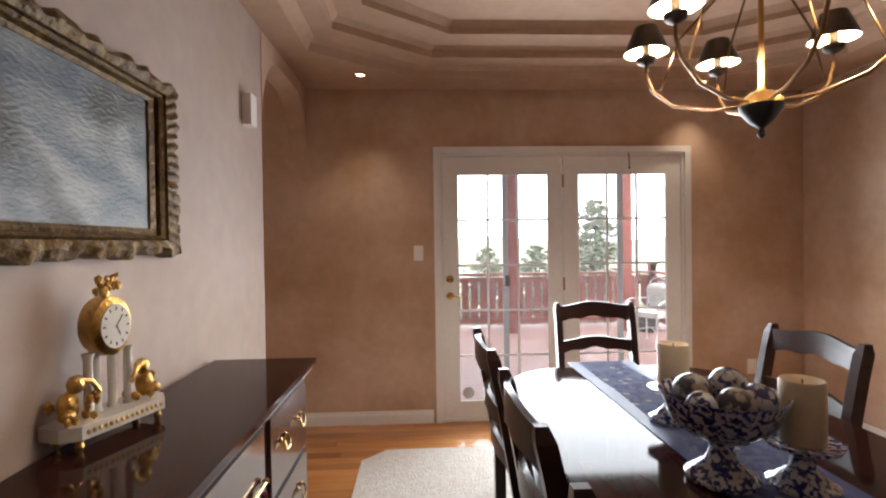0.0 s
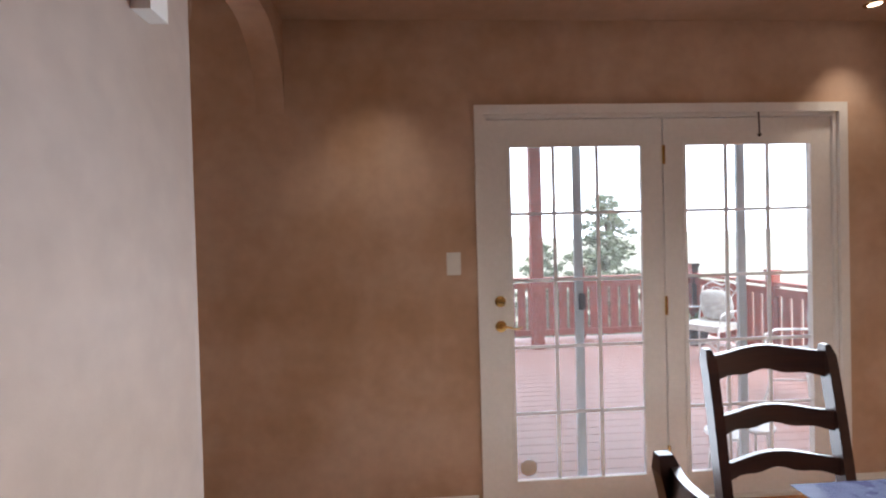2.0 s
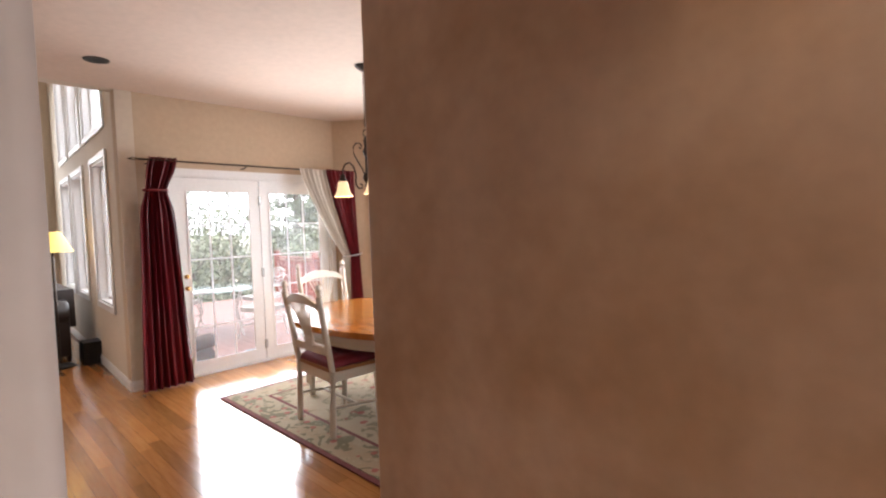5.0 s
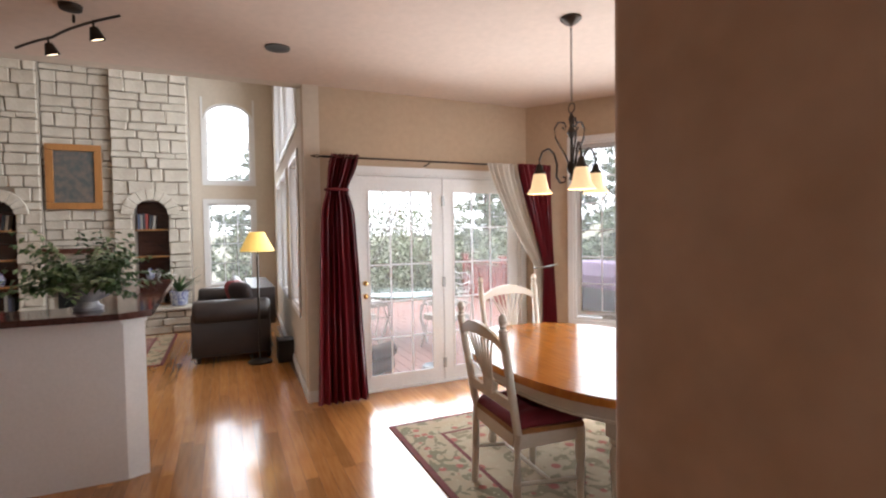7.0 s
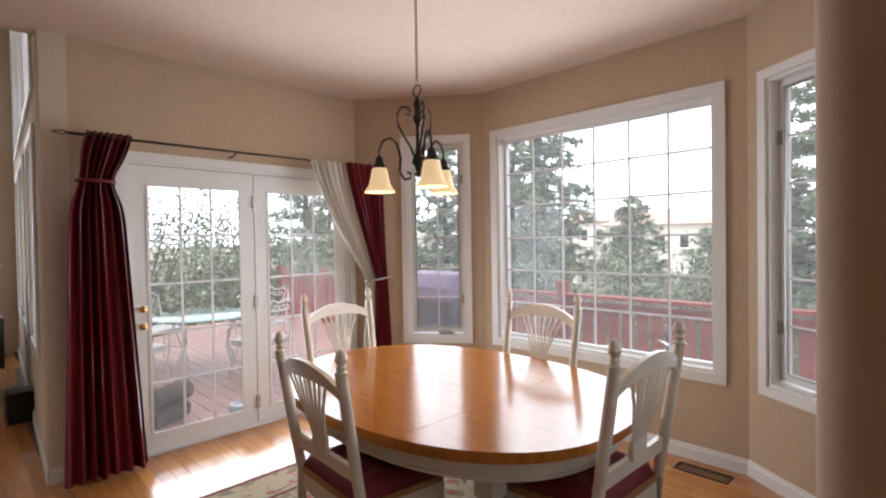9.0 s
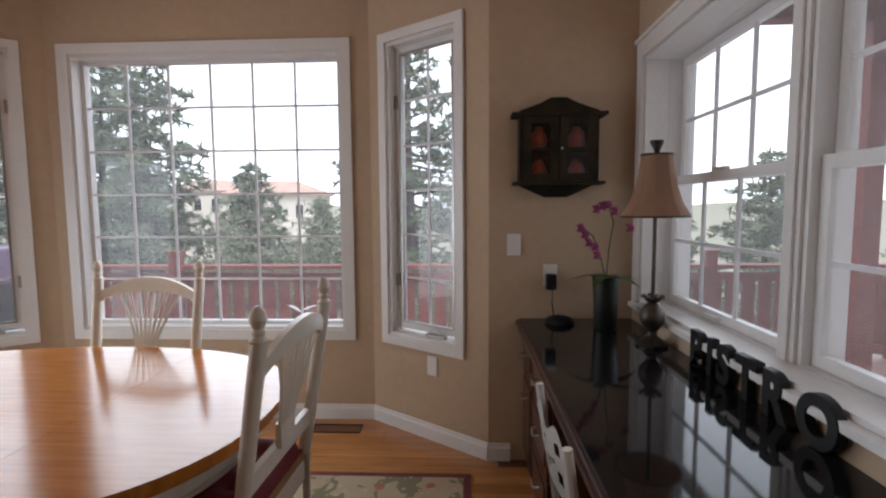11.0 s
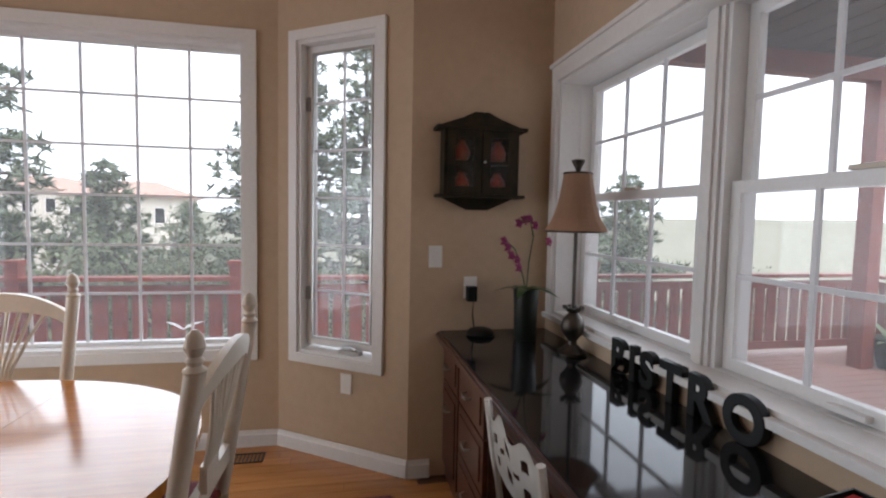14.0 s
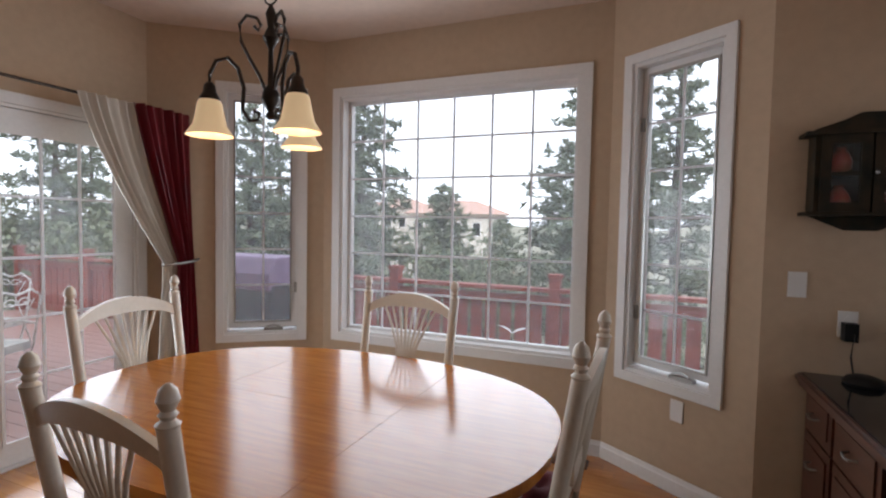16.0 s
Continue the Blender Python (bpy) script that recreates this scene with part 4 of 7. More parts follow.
def downlight(x, y, z, label, trim_mat, lit, r=0.085):
    d = thing("recessed_light", label, "recessed light", pose(x, y, z))
    bm = bmesh.new()
    lathe(bm, [(0.7 * r, -0.006), (r, -0.006), (r + 0.003, -0.001), (0.7 * r, -0.001)], 24, cap=False)
    part("trim_ring", bm, trim_mat, d, smooth=True)
    bm = bmesh.new()
    lathe(bm, [(0.69 * r, -0.004), (0.4 * r, -0.0035), (0.001, -0.003)], 20, cap=False)
    part("lens", bm, lit, d)
    return d


M_BULB = glowing("warm_bulb", (1.0, 0.78, 0.5), 3.0)
downlight(-4.86, 0.25, H, "dark bronze recessed ceiling light in the kitchen ceiling", M_IRON, M_BLACK)
for x, y in ((-0.432, 0.10), (2.07, 0.25), (2.8, -1.2)):
    downlight(x, y, HD, "small lit recessed spotlight in the tan ceiling", M_BRASS, M_BULB, 0.045)
    sp = new("recessed_spot", bpy.data.lights.new("spot", "SPOT"))
    sp.data.energy, sp.data.color, sp.data.spot_size, sp.data.spot_blend, sp.data.shadow_soft_size = 7, (1.0, 0.8, 0.58), radians(85), 0.8, 0.04
    sp.matrix_basis = pose(x, y, HD - 0.02)


# ---- dining room, laid out from its own corner and set in the plan below ----
elsewhere = set(scene.objects)
DT = (0.80, -3.05)
dt = thing("long_dining_table", "long dark cherry dining table with a polished top", "table", pose(DT[0], DT[1], 0.012))


def rounded_rect(hx, hy, r, n=8):
    out = []
    for cx, cy, a in ((hx - r, hy - r, 0), (-hx + r, hy - r, 90), (-hx + r, -hy + r, 180), (hx - r, -hy + r, 270)):
        out += arc(cx, cy, r, a, a + 90, n)
    return out


M_TABLETOP = material("polished_dark_cherry", (0.030, 0.012, 0.010), 0.07, second=(0.055, 0.020, 0.014), scale=3, amount=0.9, stretch=(7, 1, 1), coat=0.0, spec=0.12)
cuts = [-1.66, -0.95, -0.3, 0.35, 1.0, 1.66]
for y0, y1 in zip(cuts, cuts[1:]):
    bm = bmesh.new()
    prism(bm, rounded_rect(0.52, 1.65, 0.30), 0.72, 0.752)
    for co, no in (((0, y0 + 0.001, 0), (0, -1, 0)), ((0, y1 - 0.001, 0), (0, 1, 0))):
        g = bmesh.ops.bisect_plane(bm, geom=bm.verts[:] + bm.edges[:] + bm.faces[:], plane_co=co, plane_no=no, clear_outer=True)
        cut = [e for e in g["geom_cut"] if isinstance(e, bmesh.types.BMEdge)]
        if cut:
            bmesh.ops.contextual_create(bm, geom=cut)
    part("table_leaf", bm, M_TABLETOP, dt)
bm = bmesh.new()
prism(bm, rounded_rect(0.50, 1.63, 0.29), 0.70, 0.72)
part("edge_moulding", bm, M_DARKWOOD, dt, bevel=0.006)
bm = bmesh.new()
prism(bm, rounded_rect(0.44, 1.5, 0.2), 0.62, 0.70)
part("apron", bm, M_DARKWOOD, dt)
for x in (-0.36, 0.36):
    for y in (-1.4, 1.4):
        bm = bmesh.new()
        lathe(bm, [(0.03, 0), (0.045, 0.06), (0.03, 0.1), (0.05, 0.4), (0.055, 0.5), (0.035, 0.56), (0.06, 0.62)], 16, pose(x, y, 0))
        part("leg", bm, M_DARKWOOD, dt, smooth=True)


def ladder_chair():
    """A dark chair with two bowed ladder rails, facing +y."""
    c = thing("ladderback_chair", "dark cherry ladder-back chair at the long table", "chair", group="chairs at the long table")
    bm = bmesh.new()
    prism(bm, [(-0.22, -0.2), (0.22, -0.2), (0.25, 0.22), (-0.25, 0.22)], 0.44, 0.475)
    part("seat", bm, M_DARKWOOD, c, bevel=0.012)
    def lean(z):
        return -0.2 - 0.16 * max(0, z - 0.45) - 0.12 * max(0, z - 0.8) ** 1.5
    for x in (-0.225, 0.225):
        bm = bmesh.new()
        rows = []
        for z in (0, 0.2, 0.45, 0.6, 0.75, 0.9, 0.96, 0.985, 0.995):
            w = 0.019 if z < 0.96 else 0.019 - (z - 0.96) * 0.25
            y = lean(z)
            rows.append([bm.verts.new((x + dx * w, y + dy * (w + 0.004), z)) for dx, dy in ((-1, -1), (1, -1), (1, 1), (-1, 1))])
        for a, b in zip(rows, rows[1:]):
            for i in range(4):
                bm.faces.new((a[i], a[(i + 1) % 4], b[(i + 1) % 4], b[i]))
        bm.faces.new(rows[0][::-1])
        bm.faces.new(rows[-1])
        part("back_post", bm, M_DARKWOOD, c, bevel=0.007)
        bm = bmesh.new()
        prism(bm, rounded_rect(0.02, 0.02, 0.006, 3), 0, 0.44, pose(x, 0.19, 0))
        part("front_leg", bm, M_DARKWOOD, c)
        bm = bmesh.new()
        box(bm, x - 0.009, -0.19, 0.19, x + 0.009, 0.18, 0.215)
        part("stretcher", bm, M_DARKWOOD, c)
    for zc, hh in ((0.93, 0.045), (0.735, 0.034), (0.58, 0.03)):
        bm = bmesh.new()
        rows = []
        for i in range(15):
            u = -1 + i / 7
            bow = 0.035 * (1 - u * u)
            up = 0.022 * math.cos(u * math.pi * 0.5) ** 2
            rows.append([bm.verts.new((u * 0.21, lean(zc) - bow + dy, z)) for z in (zc - hh + up * 0.9 + 0.006 * math.cos(u * 9), zc + hh + up) for dy in (-0.009, 0.009)])
        for a, b in zip(rows, rows[1:]):
            for i, j in ((0, 1), (1, 3), (3, 2), (2, 0)):
                bm.faces.new((a[i], a[j], b[j], b[i]))
        bm.faces.new(rows[0])
        bm.faces.new(rows[-1][::-1])
        part("ladder_rail", bm, M_DARKWOOD, c, smooth=True)
    return c


lc = ladder_chair()
lc.matrix_basis = pose(0.955, -1.10, 0.012, 0, 0, 180)
for y in (-1.84, -2.55, -3.25):
    copy_thing(lc, pose(0.44, y, 0.012, 0, 0, -90))
    copy_thing(lc, pose(1.15, y - 0.06, 0.012, 0, 0, 90))

# runner, bowl, candles
M_RUNNER = rug_material("blue_floral_brocade", (0.10, 0.12, 0.24), (0.36, 0.36, 0.38), (0.05, 0.06, 0.16), (0.16, 0.19, 0.32), 17.0)
M_BLUE = material("navy_satin", (0.035, 0.05, 0.16), 0.5, second=(0.05, 0.07, 0.2), scale=20, amount=0.7)
run = thing("table_runner", "blue floral brocade runner with navy borders on the table", "table runner", pose(0.80, -2.5, 0.7645))
for n, x0, x1, mt in (("panel", -0.11, 0.11, M_RUNNER), ("border", -0.165, -0.1101, M_BLUE), ("border", 0.1101, 0.165, M_BLUE)):
    bm = bmesh.new()
    bmesh.ops.create_grid(bm, x_segments=4, y_segments=60, size=0.5)
    for v in bm.verts:
        v.co = (x0 + (v.co.x + 0.5) * (x1 - x0), v.co.y * 2.38, 0.002 + 0.0012 * math.sin(v.co.y * 26))
    bmesh.ops.solidify(bm, geom=bm.faces[:], thickness=0.0012)
    part(n, bm, mt, run, smooth=True)

bowl = thing("footed_bowl", "blue and white porcelain footed bowl on the runner", "bowl", pose(0.665, -2.545, 0.769))
bm = bmesh.new()
lathe(bm, [(0.085, 0), (0.088, 0.012), (0.075, 0.025), (0.04, 0.05), (0.028, 0.08), (0.034, 0.10)], 32)
part("foot", bm, M_BLUEPORC, bowl, smooth=True)
bm = bmesh.new()
lathe(bm, [(0.03, 0.10), (0.08, 0.115), (0.125, 0.155), (0.147, 0.215), (0.15, 0.222), (0.143, 0.22), (0.12, 0.165), (0.075, 0.128), (0.02, 0.12)], 40, cap=False)
part("basin", bm, M_BLUEPORC, bowl, smooth=True)
M_BALL = material("patterned_porcelain_ball", (0.03, 0.04, 0.14), 0.2, second=(0.55, 0.54, 0.55), scale=42, amount=1.0, coat=0.3, edge=0.03)
M_BALL2 = material("dark_patterned_ball", (0.03, 0.025, 0.04), 0.3, second=(0.40, 0.34, 0.28), scale=36, amount=0.8, coat=0.3, edge=0.04)
for x, y, z, r, mt in ((-0.06, 0.03, 0.215, 0.048, M_BALL2), (0.05, 0.05, 0.22, 0.05, M_BALL), (0.0, -0.06, 0.205, 0.045, M_BALL2), (0.075, -0.03, 0.205, 0.045, M_BALL), (-0.01, 0.075, 0.2, 0.042, M_BALL), (-0.075, -0.04, 0.2, 0.038, M_BALL)):
    bm = bmesh.new()
    bmesh.ops.create_uvsphere(bm, u_segments=20, v_segments=12, radius=r)
    solid("decorative_ball", bm, mt, "patterned blue and white decorative ball in the bowl", "ornament", "balls in the bowl", m=pose(0.665 + x, -2.545 + y, 0.769 + z, 40 * x * 50, 30, 0), smooth=True)
for x, y, h in ((0.755, -2.135, 0.15), (0.835, -2.60, 0.155)):
    ch = thing("candle_holder", "blue and white porcelain candle stand on the runner", "candle holder", pose(x, y, 0.769), "candle stands")
    bm = bmesh.new()
    lathe(bm, [(0.075, 0), (0.078, 0.01), (0.06, 0.02), (0.03, 0.05), (0.026, 0.075), (0.05, 0.09), (0.082, 0.103), (0.085, 0.112), (0.075, 0.11)], 28)
    part("stand", bm, M_BLUEPORC, ch, smooth=True)
    cn = thing("pillar_candle", "thick ivory pillar candle on a porcelain stand", "candle", pose(x, y, 0.879), "pillar candles")
    bm = bmesh.new()
    lathe(bm, [(0.048, 0.0), (0.05, 0.004), (0.05, h - 0.006), (0.047, h), (0.04, h - 0.002), (0.03, h - 0.012), (0.001, h - 0.016)], 28)
    part("wax", bm, M_WAX, cn, smooth=True)
    bm = bmesh.new()
    tube(bm, [(0, 0, h - 0.016), (0.001, 0, h)], 0.0015, 5)
    part("wick", bm, M_BLACK, cn)

# buffet
bf = thing("buffet", "glossy dark sideboard with drawers and brass pulls", "sideboard", pose(-0.945, -1.783, 0))
BW, BD = 0.40, 2.0
bm = bmesh.new()
box(bm, 0.02, -BD, 0.885, BW + 0.005, 0.005, 0.905)
part("cornice", bm, M_DARKWOOD, bf, bevel=0.008)
bm = bmesh.new()
box(bm, 0.02, -BD - 0.01, 0.905, BW + 0.02, 0.02, 0.925)
part("top", bm, M_TABLETOP, bf, "mirror-polished black top", bevel=0.006)
bm = bmesh.new()
box(bm, 0.022, -BD + 0.02, 0.08, BW - 0.02, -0.02, 0.885)
part("body", bm, M_DARKWOOD, bf)
bm = bmesh.new()
box(bm, 0.02, -BD, 0.0, BW + 0.012, 0.01, 0.08)
part("plinth", bm, M_DARKWOOD, bf, bevel=0.01)
M_DRAWER = material("figured_mahogany", (0.075, 0.028, 0.018), 0.16, second=(0.045, 0.015, 0.010), scale=4, amount=0.9, stretch=(1, 1, 6), coat=0.6)
def brass_pull(parent, x, y, z):
    bm = bmesh.new()
    for dy in (-0.025, 0.025):
        lathe(bm, [(0.009, 0), (0.009, 0.004), (0.004, 0.008), (0.004, 0.014)], 10, pose(x, y + dy, z, 0, 90))
    tube(bm, [(x + 0.014, y - 0.025, z), (x + 0.02, y - 0.022, z - 0.03), (x + 0.02, y + 0.022, z - 0.03), (x + 0.014, y + 0.025, z)], 0.0035, 6)
    part("pull", bm, M_BRASS, parent, "ornate brass drop pull", smooth=True)
for k, z0 in enumerate((0.11, 0.36, 0.62)):
    bm = bmesh.new()
    box(bm, BW - 0.0195, -0.5, z0, BW - 0.006, -0.06, z0 + (0.235 if k < 2 else 0.24))
    dr = part("drawer", bm, M_DRAWER, bf, bevel=0.004)
    for y in (-0.38, -0.18):
        brass_pull(dr, BW - 0.006, y, z0 + 0.14)
for y0, y1 in ((-1.02, -0.56), (-1.5, -1.04)):
    bm = bmesh.new()
    box(bm, BW - 0.0195, y0, 0.11, BW - 0.006, y1, 0.86)
    dd = part("door", bm, M_DRAWER, bf, bevel=0.004)
    bm = bmesh.new()
    tube(bm, [(BW + 0.006, y1 - 0.15, 0.72), (BW + 0.006, y1 - 0.03, 0.72)], 0.006, 8)
    ball(bm, BW + 0.006, y1 - 0.03, 0.72, 0.012, sub=1)
    part("key_pull", bm, M_BRASS, dd, "brass lock bar", smooth=True)
    bm = bmesh.new()
    for i in range(7):
        tube(bm, [(BW + 0.012, y1 - 0.07, 0.70), (BW + 0.012 + 0.006 * math.sin(i), y1 - 0.07 + 0.008 * math.cos(i * 2), 0.58)], 0.004, 5)
    ball(bm, BW + 0.013, y1 - 0.07, 0.70, 0.012, sub=1)
    part("tassel", bm, M_RED, dd, "dark tassel", smooth=True)

# mantel clock
ck = thing("mantel_clock", "gilt bronze and white marble mantel clock on the sideboard", "clock", pose(-0.865, -2.525, 0.926, 0, 0, 72) @ Matrix.Diagonal((0.70, 0.72, 0.96, 1)))
M_MARBLE = material("white_marble", (0.70, 0.67, 0.62), 0.25, second=(0.58, 0.54, 0.49), scale=9, amount=0.6)
for x in (-0.15, 0.15):
    for y in (-0.05, 0.05):
        bm = bmesh.new()
        lathe(bm, [(0.008, 0), (0.014, 0.012), (0.01, 0.022), (0.016, 0.03)], 12, pose(x, y, 0))
        part("foot", bm, M_GILT, ck, smooth=True)
bm = bmesh.new()
prism(bm, [(-0.2, -0.03), (-0.16, -0.075), (0.16, -0.075), (0.2, -0.03), (0.2, 0.075), (-0.2, 0.075)], 0.03, 0.062)
part("base", bm, M_MARBLE, ck, "white marble base", bevel=0.004)
bm = bmesh.new()
for i in range(15):
    ball(bm, -0.14 + i * 0.02, -0.078, 0.046, 0.007, sy=0.4, sub=1)
part("frieze", bm, M_GILT, ck, smooth=True)
for x in (-0.075, -0.03, 0.03, 0.075):
    bm = bmesh.new()
    lathe(bm, [(0.019, 0.062), (0.015, 0.07), (0.014, 0.2), (0.02, 0.215)], 14, pose(x, 0.02 if abs(x) < 0.05 else 0.0, 0))
    part("column", bm, M_MARBLE, ck, smooth=True)
bm = bmesh.new()
lathe(bm, [(0.05, -0.045), (0.07, -0.04), (0.078, -0.02), (0.075, 0.03), (0.05, 0.045)], 28, pose(0, 0.01, 0.275, 90))
drum = part("drum", bm, M_GILT, ck, smooth=True)
bm = bmesh.new()
lathe(bm, [(0.056, 0), (0.056, 0.003)], 28, pose(0, -0.034, 0.275, 90))
dial = part("dial", bm, material("white_enamel", (0.78, 0.77, 0.74), 0.2, scale=20, amount=0.2), ck, "white enamel dial")
for i in range(12):
    a = i * math.pi / 6
    bm = bmesh.new()
    box(bm, -0.002, -0.0385, 0.041, 0.002, -0.0373, 0.05, Matrix.Translation((0, 0, 0.275)) @ Matrix.Rotation(a, 4, "Y"))
    part("hour_mark", bm, M_BLACK, dial)
for a, ln in ((0.7, 0.036), (2.6, 0.026)):
    bm = bmesh.new()
    box(bm, -0.0016, -0.0395, -0.004, 0.0016, -0.0387, ln, Matrix.Translation((0, 0, 0.275)) @ Matrix.Rotation(a, 4, "Y"))
    part("hand", bm, M_BLACK, dial)
random.seed(4)
bm = bmesh.new()
for i in range(16):
    ball(bm, random.uniform(-0.035, 0.035), random.uniform(-0.02, 0.03), 0.35 + random.uniform(0, 0.045), random.uniform(0.008, 0.017), sub=1)
tube(bm, [(0.0, 0, 0.36), (0.02, 0, 0.40), (0.035, -0.01, 0.405)], 0.006, 6)
part("crest", bm, M_GILT, ck, smooth=True)
for sx in (-1, 1):
    bm = bmesh.new()
    ball(bm, sx * 0.145, 0, 0.1, 0.034, 1, 0.9, 1.1)
    ball(bm, sx * 0.125, -0.01, 0.15, 0.025, 1.2, 0.9, 0.9)
    ball(bm, sx * 0.165, -0.02, 0.085, 0.022, 1.3, 1, 0.7)
    for i in range(12):
        ball(bm, sx * random.uniform(0.07, 0.19), random.uniform(-0.05, 0.04), 0.07 + random.uniform(0, 0.045), random.uniform(0.01, 0.018), sub=1)
    tube(bm, [(sx * 0.12, -0.02, 0.16), (sx * 0.085, -0.03, 0.15), (sx * 0.06, -0.03, 0.12)], 0.008, 6)
    part("gilt_ornament", bm, M_GILT, ck, smooth=True)

# painting
def painted(name):
    m = material(name, (0.10, 0.125, 0.15), 0.5, second=(0.34, 0.35, 0.34), scale=5, amount=1.0, bump=0.5, bump_scale=50, stretch=(1, 1.0, 2.2), detail=8)
    n, l = m.node_tree.nodes, m.node_tree.links
    b = n["Principled BSDF"]
    src = b.inputs["Base Color"].links[0].from_socket
    co, sep, t, r, mx = (n.new("ShaderNode" + k) for k in ("TexCoord", "SeparateXYZ", "TexNoise", "MapRange", "Mix"))
    mx.data_type = "RGBA"
    t.inputs["Scale"].default_value, t.inputs["Detail"].default_value = 3.2, 6
    l.new(co.outputs["Object"], t.inputs["Vector"])
    r.inputs[1].default_value, r.inputs[2].default_value = 0.52, 0.64
    l.new(t.outputs[0], r.inputs[0])
    l.new(r.outputs[0], mx.inputs[0])
    l.new(src, mx.inputs[6])
    mx.inputs[7].default_value = (0.07, 0.065, 0.06, 1)
    l.new(mx.outputs[2], b.inputs["Base Color"])
    return m


pt = thing("framed_painting", "stormy blue-grey seascape painting in an ornate dark gilt frame", "painting", pose(-0.945, -2.66, 1.632))
PW, PH = 0.62, 0.32
bm = bmesh.new()
box(bm, 0.012, -0.44, -0.20, 0.018, 0.44, 0.20)
part("canvas", bm, painted("seascape_paint"), pt, "blue-grey painted canvas")
M_FRAME = material("antique_gilt_frame", (0.22, 0.13, 0.03), 0.5, 0.3, second=(0.09, 0.048, 0.014), scale=22, amount=1.0, bump=1.0, bump_scale=60)
for (w0, w1, x1, wav) in ((0.44, 0.475, 0.03, 0), (0.475, 0.50, 0.045, 0), (0.50, 0.572, 0.06, 1)):
    h0, h1 = 0.195 + (w0 - 0.44) * 0.605, 0.195 + (w1 - 0.44) * 0.605
    bm = bmesh.new()
    n = 110
    for side in range(4):
        rows = []
        for i in range(n + 1):
            u = -1 + 2 * i / n
            amp = wav * (0.007 * math.sin(i * 0.55) + 0.006 * math.sin(i * 0.23 + side))
            hgt = x1 + wav * 0.006 * math.sin(i * 0.9 + side)
            if side % 2 == 0:
                s = 1 if side == 0 else -1
                pi, po = (u * w0, s * h0), (u * w1, s * (h1 + amp))
            else:
                s = 1 if side == 1 else -1
                pi, po = (s * w0, u * h0), (s * (w1 + amp), u * h1)
            pm = ((pi[0] + po[0]) / 2, (pi[1] + po[1]) / 2)
            rows.append([bm.verts.new((0.002, *pi)), bm.verts.new((x1 * 0.8, *pi)), bm.verts.new((hgt, *pm)), bm.verts.new((hgt * 0.75, *po)), bm.verts.new((0.002, *po))])
        for a, b in zip(rows, rows[1:]):
            for i in range(4):
                bm.faces.new((a[i], a[i + 1], b[i + 1], b[i]))
    part("frame_moulding", bm, M_FRAME, pt, smooth=True)
th = thing("wall_chime", "small white wall chime box high on the wall", "chime box", pose(-0.945, -1.32, 2.04))
bm = bmesh.new()
box(bm, 0.001, -0.04, -0.075, 0.045, 0.04, 0.075)
part("cover", bm, M_WHITEPLASTIC, th, bevel=0.008)

# ivory rug with clipped corners
bm = bmesh.new()
prism(bm, [(-0.49, -0.66), (-0.34, -0.50), (1.9, -0.50), (2.08, -0.66), (2.08, -5.0), (-0.49, -5.0)], 0.0, 0.011)
solid("shag_rug", bm, M_WHITERUG, "ivory wool rug under the long table", "rug")

# dining chandelier
M_GLOWSHADE = glowing("lit_shade_lining", (1.0, 0.86, 0.55), 2.2)
M_ROD = material("antique_brass_rod", (0.30, 0.17, 0.075), 0.35, 0.9, second=(0.16, 0.09, 0.04), scale=15, amount=0.8)
CX, CY, CZ = 0.847, -2.445, 1.742
dc = thing("dining_chandelier", "brass-armed chandelier with dark shades and a black ball", "chandelier", pose(CX, CY, CZ))
bm = bmesh.new()
lathe(bm, [(0.004, -0.085), (0.011, -0.075), (0.006, -0.058), (0.03, -0.04), (0.052, -0.01), (0.056, 0.005)], 24)
part("ball_lower", bm, M_BLACK, dc, "glossy black lower ball", smooth=True)
bm = bmesh.new()
lathe(bm, [(0.056, 0.005), (0.05, 0.022), (0.03, 0.04), (0.012, 0.046), (0.008, 0.06), (0.006, 0.5)], 24)
part("ball_upper", bm, M_BRASS, dc, smooth=True)
bm = bmesh.new()
tube(bm, [(0, 0, 0.46), (0, 0, HD + 0.24 - CZ)], 0.008, 8)
part("down_rod", bm, M_IRON, dc, smooth=True)
